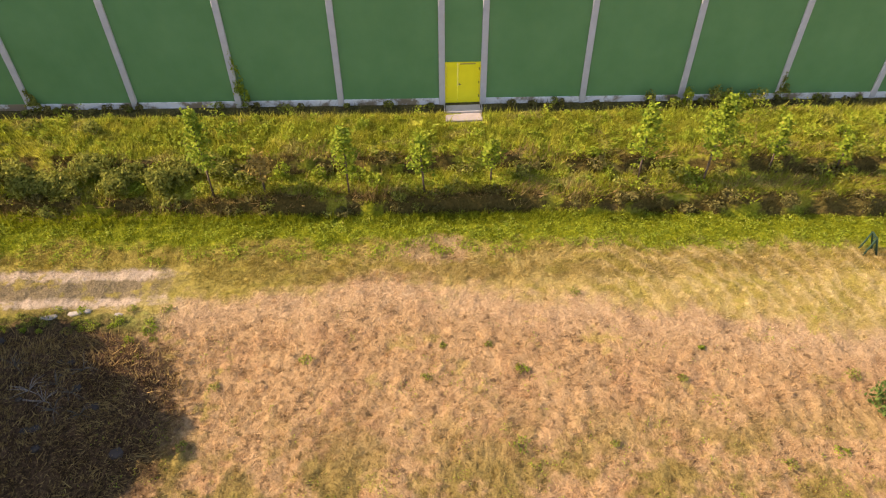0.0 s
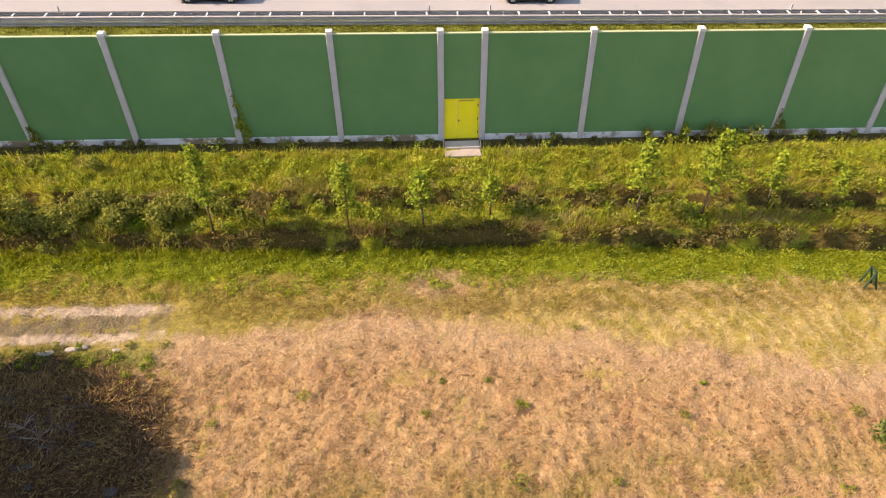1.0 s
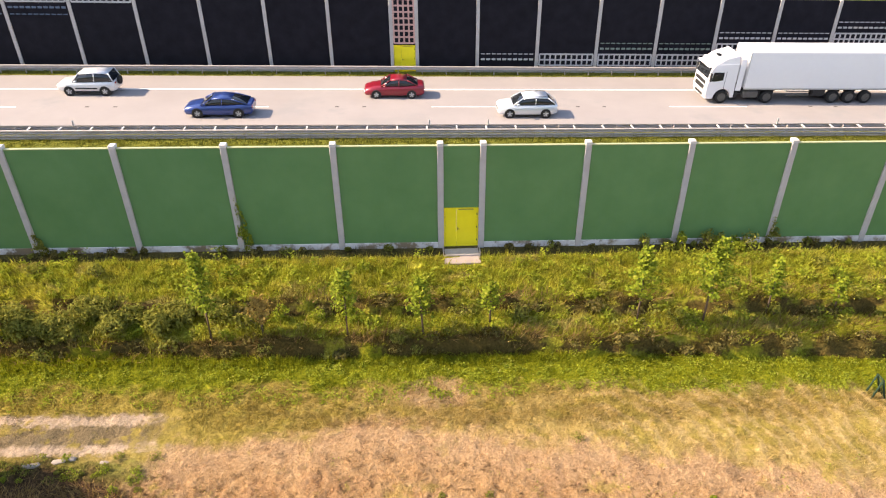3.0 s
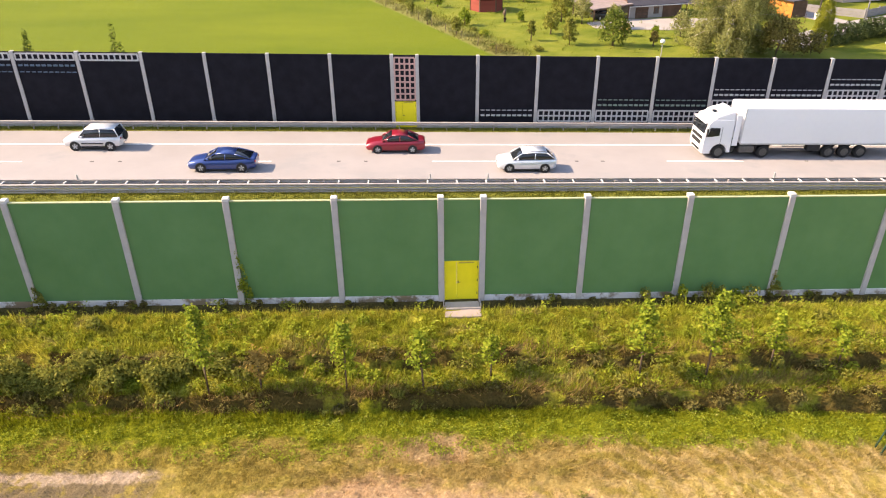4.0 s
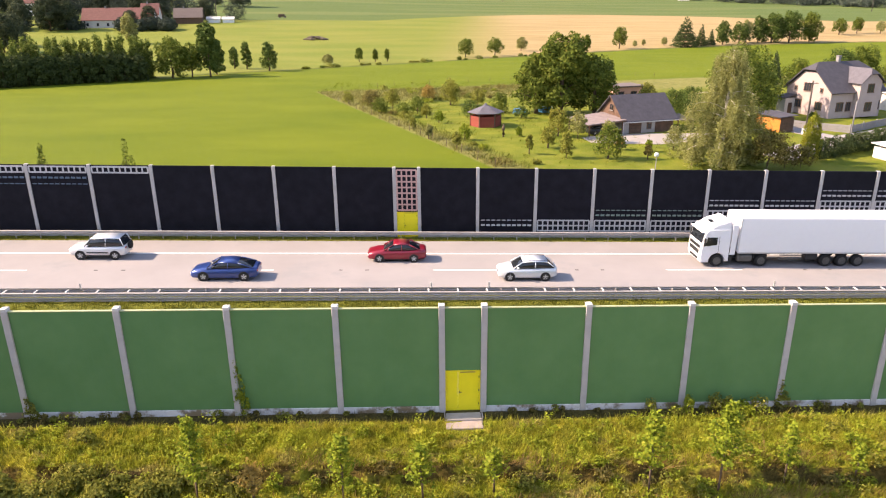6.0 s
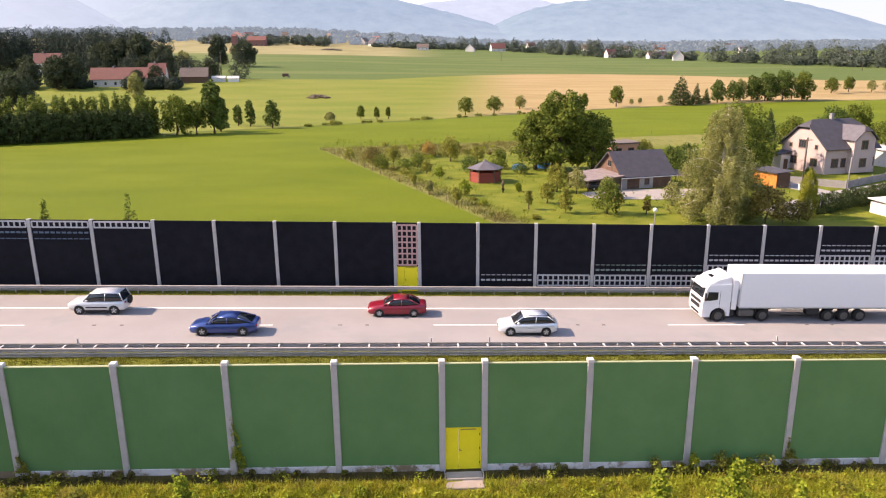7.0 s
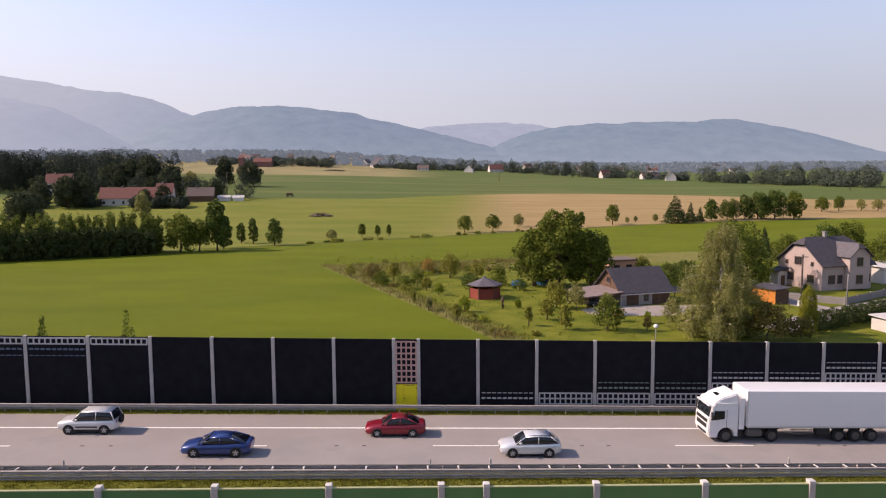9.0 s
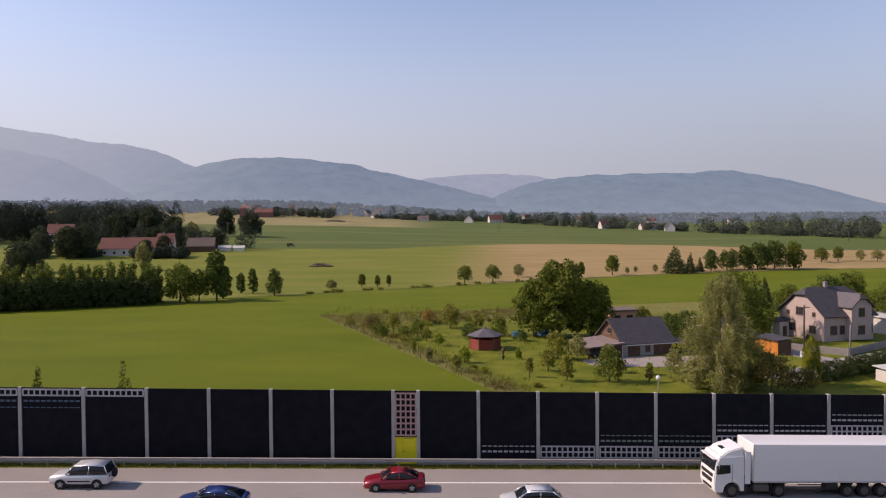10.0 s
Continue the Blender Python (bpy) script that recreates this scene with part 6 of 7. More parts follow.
# paving, lane and street
def lane(name, label, points, wide, material, lift):
    bm = bmesh.new()
    rows = []
    for i, p in enumerate(points):
        a, b = Vector(points[max(0, i - 1)]), Vector(points[min(len(points) - 1, i + 1)])
        d = (b - a).normalized()
        n = Vector((-d.y, d.x))
        w = wide[i] if isinstance(wide, (list, tuple)) else wide
        row = []
        for k in range(5):
            q = Vector(p) + n * w * (k / 4 - 0.5)
            row.append(bm.verts.new((q.x, q.y, land(q.x, q.y) + lift)))
        rows.append(row)
    for u, v in zip(rows, rows[1:]):
        for k in range(4):
            bm.faces.new((u[k], v[k], v[k + 1], u[k + 1]))
    ex = bmesh.ops.extrude_face_region(bm, geom=bm.faces[:])
    bmesh.ops.translate(bm, vec=(0, 0, -0.3), verts=[v for v in ex["geom"] if isinstance(v, bmesh.types.BMVert)])
    bmesh.ops.recalc_face_normals(bm, faces=bm.faces[:])
    return tagged(part(name, bm, material), label, "road", kind="structure")


lane("road_street", "pale worn asphalt village street", [(49.5, 91.0), (54, 94.4), (59.5, 98.2), (68, 103.6), (80, 110.0), (96, 118), (130, 136)], 4.6, ASPHALT, 0.07)
lane("road_branch", "asphalt side street between shed and fence", [(64.5, 102.4), (63.5, 106), (62.5, 110), (64, 116)], 4.0, ASPHALT, 0.075)
lane("pavement_yard", "pale paved yard before the garage", [(26.5, 103.6), (31, 104.2), (36, 104.2), (41, 105.3), (46, 106.5)], [4.0, 7.0, 8.5, 6.5, 4.0], PAVING, 0.06)

# grey panel fence round the house plot
fence = thing("plot_fence", "grey concrete panel fence along the street", "fence")
fp = [(63.4, 113.6), (66.4, 110.4), (69.6, 107.6), (73.2, 109.9), (77.2, 112.6), (81.4, 115.4), (86, 118.4), (91, 121.6)]
for (x0, y0), (x1, y1) in zip(fp, fp[1:]):
    l, a = math.hypot(x1 - x0, y1 - y0), math.degrees(math.atan2(y1 - y0, x1 - x0))
    at = pose(x0, y0, land(x0, y0), 0, 0, a)
    part("post", boxed(-0.09, 0.09, -0.09, 0.09, -0.2, 1.4, 0.01), GREY_FENCE, fence, at=at)
    for j in range(3):
        part("panel", boxed(0.1, l - 0.1, -0.03, 0.03, -0.15 + j * 0.45, 0.28 + j * 0.45, 0.012), GREY_FENCE, fence, at=at)


def pole(name, label, x, y, high, r, arm=False):
    p = thing(name, label, "pole", "street poles", on_land(x, y))
    bm = bmesh.new()
    tube(bm, [(0, 0, -0.3), (0, 0, high * 0.5), (0.02, 0, high)], [r, r * 0.85, r * 0.65], 8)
    part("shaft", bm, TWIG if arm else GREY_FENCE, p)
    if arm:
        bm = boxed(-0.9, 0.9, -0.05, 0.05, high - 0.45, high - 0.33, 0.01)
        part("crossarm", bm, TWIG, p)
        for q in (-0.8, -0.3, 0.3, 0.8):
            b2 = bmesh.new()
            tube(b2, [(q, 0, high - 0.33), (q, 0, high - 0.15)], [0.05, 0.03], 6)
            part("insulator", b2, CAP, p)
    return p


pole("utility_pole", "wooden utility pole with crossarm beside the fence", 62.2, 107.3, 8.2, 0.17, True)
pole("utility_pole", "plain grey utility pole by the street", 65.9, 101.4, 5.9, 0.13)
for x, y, h in ((61.9, 106.9, 0.95), (65.6, 101.0, 0.6)):
    bx = thing("meter_box", "small white utility box at the foot of a pole", "utility box", "utility boxes", on_land(x, y))
    part("box", boxed(-0.4, 0.4, -0.2, 0.2, 0.0, h, 0.02), WHITE_WOOD, bx)
    part("lid", boxed(-0.44, 0.44, -0.24, 0.24, h + 0.002, h + 0.06, 0.01), GREY_FENCE, bx)
    bxd = part("box_door", boxed(-0.32, 0.32, -0.215, -0.2, 0.08, h - 0.06), WHITE_WOOD, bx)

lamp = thing("street_lamp", "slim street lamp with a round white head", "street lamp", at=on_land(27.1, 75.0))
bm = bmesh.new()
tube(bm, [(0, 0, -0.3), (0, 0, 2.0), (0, 0, 3.9)], [0.07, 0.055, 0.045], 8)
part("mast", bm, GREY_FENCE, lamp)
bm = bmesh.new()
bmesh.ops.create_uvsphere(bm, u_segments=16, v_segments=10, radius=0.26, matrix=pose(0, 0, 4.05))
part("globe", bm, WHITE_WOOD, lamp, "white globe head")

flat = thing("white_garage", "white flat-roofed garage with pale metal roof", "garage", at=plot_pose(64.3, 85.4, E1, 0.8))
part("wall", boxed(0, 9, 0, 6, -1.5, 0.9, 0.02), WHITE_PLASTER, flat)
part("roof", slab([(-0.3, -0.3, 0.92), (9.3, -0.3, 0.92), (9.3, 6.3, 1.3), (-0.3, 6.3, 1.3)], 0.12), CAP, flat, "pale grey sheet roof")
side_house = thing("side_outbuilding", "low grey outbuilding with turquoise gate beside the house", "outbuilding", at=plot_pose(91.5, 130.0))
part("wall", boxed(0, 9, 0, 6, -1, 3.0, 0.02), WHITE_PLASTER, side_house)
part("roof", slab([(-0.4, -0.5, 3.0), (9.4, -0.5, 3.0), (9.4, 6.4, 3.6), (-0.4, 6.4, 3.6)], 0.15), CAP, side_house, "pale roof")
part("gate", boxed(1.2, 3.6, -0.06, -0.01, -0.6, 1.8, 0.01), worn("turquoise_paint", (0.2, 0.5, 0.48), 0.1, 1, 20, 0.5, local=True), side_house, "turquoise gate")

# hedge along the street, as leafy blocks
hedge = thing("street_hedge", "dark clipped hedge along the street", "hedge", at=pose(0, 0, 0))
hl = []
for i in range(16):
    q = i / 15
    x, y = 54.6 + q * 27, 90.2 + q * 14.6
    hl.append((x, y, land(x, y) + 1.2, 1.5, 1.3, 1.45))
new("foliage", crown("foliage", hl, 42000, 0.1, LEAF_NEEDLE, 77, fill=0.2)).parent = hedge
st = bmesh.new()
for x, y, z, *_ in hl:
    tube(st, [(x, y, z - 1.0), (x, y, z + 0.4)], [0.05, 0.02], 5)
part("woody_base", st, BARK, hedge)

# wire fences with wooden stakes along the gardens
def stakes(name, label, points, gap, high):
    f = thing(name, label, "fence")
    wires = [bmesh.new() for _ in range(2)]
    stake = bmesh.new()
    tube(stake, [(0, 0, -0.3), (0.02, 0.01, high)], [0.045, 0.035], 6)
    mesh = mesh_of(stake, BARK, "stake")
    last = None
    for (x0, y0), (x1, y1) in zip(points, points[1:]):
        n = max(1, round(math.hypot(x1 - x0, y1 - y0) / gap))
        for i in range(n):
            x, y = x0 + (x1 - x0) * i / n, y0 + (y1 - y0) * i / n
            z = land(x, y)
            part("stake", mesh, None, f, at=pose(x, y, z, rs.uniform(-4, 4), rs.uniform(-4, 4)))
            if last:
                for w, hh in zip(wires, (0.45, 0.92)):
                    tube(w, [Vector(last) + Vector((0, 0, high * hh)), (x, y, z + high * hh)], 0.004, 4)
            last = (x, y, z)
    for w in wires:
        part("wire", w, DARK_METAL, f)


stakes("field_fence", "wire fence on leaning wooden stakes at the field's edge", [(10.6, 86.2), (1.6, 108.8), (-8.8, 134.2), (-19.6, 162.5)], 4.6, 1.15)
stakes("back_fence", "wire fence on wooden stakes behind the gardens", [(-19.6, 162.8), (-3.7, 178.5), (9.7, 184.6), (27.3, 191.2), (46, 196), (75, 200)], 5.5, 1.2)
stakes("lawn_fence", "wire fence between lawn and street", [(52.5, 100.5), (57, 103.6), (60.5, 105.4)], 2.6, 1.3)

# garden trees and shrubs
LEAF_THUJA = leafy("thuja_needles", (0.11, 0.13, 0.012), (0.3, 0.3, 0.035), None, 0.2)


def weeping_birch(label, at, high, seed):
    """White trunk and limbs that arch outwards, with long hanging strands of small leaves."""
    t = thing("birch", label, "tree", "garden trees", at)
    r = random.Random(seed)
    rng = np.random.default_rng(seed)
    trunk = [(0, 0, -0.3), (0.15, 0.1, high * 0.3), (-0.1, 0.0, high * 0.55), (0.1, -0.1, high * 0.8), (0.0, 0, high * 0.97)]
    bm = bmesh.new()
    tube(bm, trunk, [0.34, 0.26, 0.19, 0.1, 0.02], 8)
    part("trunk", bm, PALE_BARK, t, "white birch trunk")
    anchors = []
    for n in range(46):
        q = 0.08 + 0.88 * ((n + 0.5) / 46) ** 1.35
        a = n * 2.4 + r.uniform(-0.4, 0.4)
        reach = (5.9 * (1 - q) ** 0.7 + 0.6) * r.uniform(0.5, 1.12)
        z0 = high * q
        rise = r.uniform(0.8, 2.0) * (1 - 0.55 * q)
        pts = []
        for s_ in (0, 0.25, 0.5, 0.75, 1.0):
            pts.append((reach * s_ * math.cos(a), reach * s_ * math.sin(a), z0 + rise * math.sin(s_ * 2.2) - 0.4 * s_ * s_))
        bm = bmesh.new()
        tube(bm, pts, [0.11 * (1.1 - q), 0.09 * (1.1 - q), 0.065 * (1.1 - q), 0.04 * (1.1 - q), 0.012], 5)
        part("limb", bm, PALE_BARK, t)
        for s_ in (0.3, 0.4, 0.5, 0.6, 0.68, 0.76, 0.84, 0.92, 1.0):
            i = min(3, int(s_ * 4))
            u = s_ * 4 - i
            for _ in range(3 if q < 0.6 else 2):
                p = Vector(pts[i]).lerp(Vector(pts[i + 1]), u) + Vector((r.gauss(0, 0.45), r.gauss(0, 0.45), r.uniform(-0.2, 0.5)))
                anchors.append((p, r.uniform(1.2, 4.0) * (0.55 + 0.45 * s_)))
    cs = []
    for p, l in anchors:
        m = int(27 + 11 * l)
        k = rng.random(m)
        sway = rng.normal(0, 0.12, 2)
        c = np.stack([p.x + sway[0] * k * l + rng.normal(0, 0.13, m), p.y + sway[1] * k * l + rng.normal(0, 0.13, m), np.maximum(p.z - k * l, 0.3)], 1)
        cs.append(c)
    c = np.concatenate(cs)
    nrm = rng.normal(size=c.shape) + np.stack([c[:, 0], c[:, 1], 0 * c[:, 0]], 1) * 0.25
    nrm /= np.linalg.norm(nrm, axis=1, keepdims=True)
    v, f = quads(c, nrm, 0.115, 0.45, rng)
    new("foliage", from_arrays("foliage", v, f, LEAF_BIRCH)).parent = t


weeping_birch("weeping birch with drooping pale foliage and white limbs", on_land(39.6, 86.5), 14.9, 501)
tree("broad_tree", "large dark green broadleaved garden tree", on_land(28.0, 130), 15.0, 13.5, 0.45, LEAF_OAK, 502, 16000, 0.28, "round", None, "garden trees", 0.02)
tree("broad_tree", "spreading dark green broadleaved garden tree", on_land(34.2, 129), 11.0, 9.0, 0.35, LEAF_OAK, 503, 8000, 0.26, "round", None, "garden trees", 0.0)
tree("broad_tree", "lower rounded olive-green garden tree", on_land(23.6, 131), 11.0, 9.5, 0.35, LEAF_OAK, 504, 8000, 0.26, "round", None, "garden trees", 0.0)
tree("broad_tree", "tall yellow-green tree behind the birch", on_land(59.5, 124), 13.4, 14.0, 0.35, LEAF_OAK, 505, 8000, 0.26, "round", None, "garden trees", 0.0)
tree("broad_tree", "dense green tree beside the plastered house", on_land(66.5, 132), 9.5, 8.0, 0.3, LEAF_DARK, 506, 5000, 0.26, "round", None, "garden trees", 0.0)
tree("thuja", "yellow-green columnar thuja by the street", on_land(52.3, 88.4), 6.4, 2.5, 0.12, LEAF_THUJA, 507, 15000, 0.075, "tall", None, "garden trees", 0.02, 0.0, [(0, 0, 2.0, 1.2, 1.2, 2.1), (0, 0.05, 3.4, 1.1, 1.1, 2.4), (0.05, 0, 4.6, 0.85, 0.85, 1.8)], 0.2)
SMALL = [(-3.2, 137, 4.2, 3.2, LEAF_BUSH), (-5.4, 133, 2.8, 4.0, LEAF_OAK), (-1.0, 128, 2.6, 3.6, LEAF_OAK), (8.3, 143, 5.4, 5.2, LEAF_BUSH), (4.0, 150, 3.4, 4.0, LEAF_DRY),
         (17.0, 132, 4.0, 4.2, LEAF_OAK), (13.5, 140, 3.6, 4.0, LEAF_BUSH), (8.2, 104.5, 2.6, 2.4, LEAF_FRESH), (19.5, 98, 3.2, 2.8, LEAF_BUSH), (22.8, 107, 4.6, 4.2, LEAF_BUSH),
         (25.4, 104.8, 4.2, 3.6, LEAF_BIRCH), (26.3, 90.8, 4.6, 5.0, LEAF_OAK), (29.5, 96.6, 2.0, 1.6, LEAF_DRY), (33.2, 95.2, 1.8, 1.4, LEAF_FRESH),
         (44.6, 84.0, 5.2, 6.0, LEAF_SCRUB), (47.6, 85.5, 3.4, 3.4, LEAF_SCRUB), (37.0, 96, 3.4, 3.4, LEAF_BIRCH), (48.0, 118, 5.0, 5.0, LEAF_DARK), (43.5, 128, 6.2, 4.4, LEAF_BUSH),
         (52.0, 128, 5.4, 6.0, LEAF_DARK), (-12.5, 146, 2.2, 3.2, LEAF_BUSH), (0.5, 115.0, 2.0, 1.6, LEAF_BUSH), (5.0, 120.5, 2.2, 2.0, LEAF_FRESH), (16.8, 107.2, 1.6, 1.2, LEAF_FRESH), (3.0, 126.0, 2.6, 2.4, LEAF_BUSH),
         (96, 138, 8, 8, LEAF_OAK), (104, 146, 9, 9, LEAF_OAK), (99, 160, 10, 10, LEAF_DARK), (88, 158, 8, 8, LEAF_OAK), (112, 138, 8, 9, LEAF_DARK), (110, 170, 10, 10, LEAF_OAK), (84, 172, 6, 6, LEAF_DARK), (92.5, 178, 8, 4, LEAF_NEEDLE), (97, 186, 7, 4, LEAF_NEEDLE), (74.5, 160, 5.5, 6, LEAF_OAK)]
for n, (x, y, h, w, m) in enumerate(SMALL):
    big = h > 5
    text = {"leaf_dark": "dark green", "leaf_bush": "olive green", "leaf_dry": "brownish", "leaf_scrub": "dark brownish", "leaf_birch": "pale green", "leaf_fresh": "yellow-green", "leaf_oak": "green", "needles": "dark conical"}[m.name]
    tree("garden_tree" if h > 2.5 else "garden_shrub", text + (" tree among the gardens" if big else " small fruit tree or shrub in the garden"), on_land(x, y), h, w, 0.03 * h ** 0.7 + 0.03, m, 520 + n,
         int(500 + 70 * h * w), 0.1 + 0.013 * h, "cone" if m is LEAF_NEEDLE else "round", None, "garden trees", 0.14 if n % 2 == 0 and h < 5.5 else 0.03, fill=0.75 if h < 7 else 0.5)
for x, h in ((-31.8, 7.1), (-24.7, 7.5)):
    tree("roadside_sapling", "slender young tree just behind the black barrier", on_land(x, 61.0), h, 1.3, 0.06, LEAF_OAK, int(h * 100), 800, 0.13, "tall", None, "saplings behind the barrier", 0.25)

MORE = [(1.5, 131, 3.4, 4.6, LEAF_OAK), (-7.5, 140, 3.6, 5.0, LEAF_SCRUB), (11.0, 127.5, 3.0, 4.2, LEAF_DARK), (15.6, 126, 2.4, 3.0, LEAF_OAK), (20.0, 125.5, 2.2, 3.4, LEAF_DARK), (29.2, 101.6, 3.4, 3.2, LEAF_BIRCH),
        (20.8, 91.5, 3.6, 2.6, LEAF_BUSH), (16.2, 94.0, 2.8, 1.4, LEAF_BUSH), (31.5, 90.5, 2.0, 1.3, LEAF_SCRUB), (46.5, 122, 5.5, 6.5, LEAF_DARK), (43.0, 116.5, 3.8, 4.0, LEAF_OAK), (49.5, 112, 4.6, 5.0, LEAF_DARK),
        (6.5, 97.5, 2.6, 1.8, LEAF_BUSH), (2.8, 105.5, 2.4, 1.6, LEAF_BIRCH), (36.0, 86.8, 4.0, 3.6, LEAF_BIRCH), (42.8, 88.2, 3.4, 3.8, LEAF_BIRCH), (49.8, 85.6, 3.0, 3.2, LEAF_SCRUB), (53.5, 104.5, 2.6, 2.8, LEAF_OAK), (70.5, 120, 1.6, 1.8, LEAF_DARK)]
for n, (x, y, h, w, m) in enumerate(MORE):
    tree("garden_tree" if h > 2.5 else "garden_shrub", {"leaf_dark": "dark green", "leaf_bush": "olive green", "leaf_scrub": "brownish olive", "leaf_birch": "grey-green", "leaf_oak": "green"}[m.name] + " shrub or fruit tree on the garden lawn", on_land(x, y), h, w, 0.03 * h ** 0.7 + 0.03, m, 1700 + n, int(500 + 75 * h * w), 0.1 + 0.013 * h, "round", None, "garden trees", 0.2 if w < 2 else 0.04, fill=0.75)

rg = random.Random(31)
for n in range(40):
    q = rg.random()
    if n < 10:
        x, y = 10.6 - 30 * q + rg.uniform(0.6, 6.5), 86.2 + 76 * q + rg.uniform(-1, 2)
    else:
        x, y = rg.uniform(-8, 30), rg.uniform(146, 172)
    h = rg.uniform(0.5, 1.5)
    m = rg.choice((LEAF_BUSH, LEAF_SCRUB, LEAF_BUSH, LEAF_OAK, LEAF_WEED))
    bush("garden_bush", "rough uncut bush at the garden's edge", x, y, h, h * rg.uniform(1.4, 2.6), m, 700 + n, 420, 0.11, "rough garden bushes")


def rim(x, y):
    side = x - 10.2 + (y - 86.2) * 0.395
    return np.where((side > 0.2) & (y - 0.28 * x < 172) & ((side < 5.5) | (y - 0.28 * x > 150)), 1.0, np.where((side > 0) & (x < 45), 0.06, 0.0))


blades("rough_garden_grass", "tall uncut grass along the garden's edge", 14000, -21, 45, 86, 186, 0.6, 0.035, BLADE, 8, 0.4, rim, 8, 0.25)


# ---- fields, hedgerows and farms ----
# darker leaves for the farm trees, with shade put into the colour
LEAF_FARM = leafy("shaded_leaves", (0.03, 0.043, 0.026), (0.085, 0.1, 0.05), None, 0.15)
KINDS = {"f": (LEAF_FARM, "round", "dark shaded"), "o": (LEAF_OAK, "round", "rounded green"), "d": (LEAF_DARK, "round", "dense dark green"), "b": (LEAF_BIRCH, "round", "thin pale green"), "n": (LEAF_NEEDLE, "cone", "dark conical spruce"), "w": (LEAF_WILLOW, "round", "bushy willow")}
HEDGEROW = [(22.0, 276.6, 7.0, 7.6, "o"), (33.8, 281.8, 6.9, 7.2, "o"), (47.5, 303.6, 6.0, 5.5, "b"), (75.1, 302.6, 7.1, 4.0, "o"), (92.0, 312.8, 9.5, 7.4, "o"), (101.2, 320.6, 2.7, 2.4, "b"),
            (106.8, 325.6, 2.8, 2.2, "b"), (116.1, 325.2, 3.9, 3.1, "b"), (-27.0, 243.4, 3.6, 4.4, "b"), (-17.3, 255.8, 5.0, 3.7, "o"), (-11.6, 255.6, 4.6, 2.5, "o"), (-7.6, 258.0, 4.6, 2.1, "o"),
            (-55.0, 231.0, 6.9, 3.8, "d"), (-50.6, 228.6, 8.7, 3.6, "d"), (-42.5, 222.0, 8.8, 5.8, "d")]
COPSE = [(123.3, 319.4, 12.7, 11.6, "n"), (132.8, 324.4, 9.1, 5.1, "n"), (138.4, 326.8, 6.9, 4.3, "n"), (144.8, 329.0, 11.0, 8.1, "d"), (154.7, 333.8, 10.1, 8.9, "d"), (159.2, 336.4, 10.8, 6.0, "b"),
         (164.7, 336.0, 12.1, 9.1, "d"), (171.0, 335.6, 14.0, 12.8, "d"), (179.2, 335.2, 14.7, 12.9, "d"), (190.2, 337.2, 14.4, 10.6, "o"), (223.1, 368.4, 8.4, 8.4, "o"), (235.6, 373.4, 8.6, 6.4, "o"), (247.8, 372.6, 6.5, 5.8, "b"), (256.9, 372.0, 6.6, 7.3, "b")]
LEFT_GROUP = [(-65.2, 201.4, 11.3, 10.6, "o"), (-60.5, 203.8, 9.3, 7.8, "o"), (-55.8, 205.2, 15.3, 7.9, "d"), (-55.5, 211.2, 10.6, 6.3, "d")]
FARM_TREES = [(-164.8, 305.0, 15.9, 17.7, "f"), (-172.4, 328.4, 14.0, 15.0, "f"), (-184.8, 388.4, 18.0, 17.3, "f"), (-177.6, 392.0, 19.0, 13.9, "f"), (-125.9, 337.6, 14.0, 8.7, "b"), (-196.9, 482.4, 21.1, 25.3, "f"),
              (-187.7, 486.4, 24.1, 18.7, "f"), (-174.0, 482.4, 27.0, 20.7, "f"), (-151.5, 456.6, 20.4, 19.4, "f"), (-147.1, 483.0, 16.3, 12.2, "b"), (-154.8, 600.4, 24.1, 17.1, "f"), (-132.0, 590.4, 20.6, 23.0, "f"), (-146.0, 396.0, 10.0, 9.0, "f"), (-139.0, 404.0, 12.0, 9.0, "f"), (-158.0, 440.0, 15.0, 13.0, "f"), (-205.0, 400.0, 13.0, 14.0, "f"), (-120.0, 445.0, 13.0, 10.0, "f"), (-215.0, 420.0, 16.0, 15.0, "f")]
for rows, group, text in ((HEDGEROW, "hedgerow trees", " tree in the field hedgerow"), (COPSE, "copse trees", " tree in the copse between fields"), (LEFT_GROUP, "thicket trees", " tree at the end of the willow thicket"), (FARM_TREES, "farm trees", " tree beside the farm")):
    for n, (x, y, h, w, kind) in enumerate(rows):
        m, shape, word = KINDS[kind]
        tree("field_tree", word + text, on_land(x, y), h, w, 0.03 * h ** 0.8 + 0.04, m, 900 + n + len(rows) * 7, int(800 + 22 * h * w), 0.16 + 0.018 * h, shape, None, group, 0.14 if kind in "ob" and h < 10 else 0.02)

# long thicket of willows; the front row's shade is put into darker needle leaves
rw = random.Random(12)
for n in range(66):
    q = n / 65
    row = n % 3
    x, y = -119 + 48 * q + rw.uniform(-1, 1), 169.5 + 26.0 * q + row * 3.6 + rw.uniform(-0.6, 0.6)
    h = rw.uniform(11.0, 13.0) * (1 - 0.1 * q) * (0.72, 0.92, 1.0)[row]
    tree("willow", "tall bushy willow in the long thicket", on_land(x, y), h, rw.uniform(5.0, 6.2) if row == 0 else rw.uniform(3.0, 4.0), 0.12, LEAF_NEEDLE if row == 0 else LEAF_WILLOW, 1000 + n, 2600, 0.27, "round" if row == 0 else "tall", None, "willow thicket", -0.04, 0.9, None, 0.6)


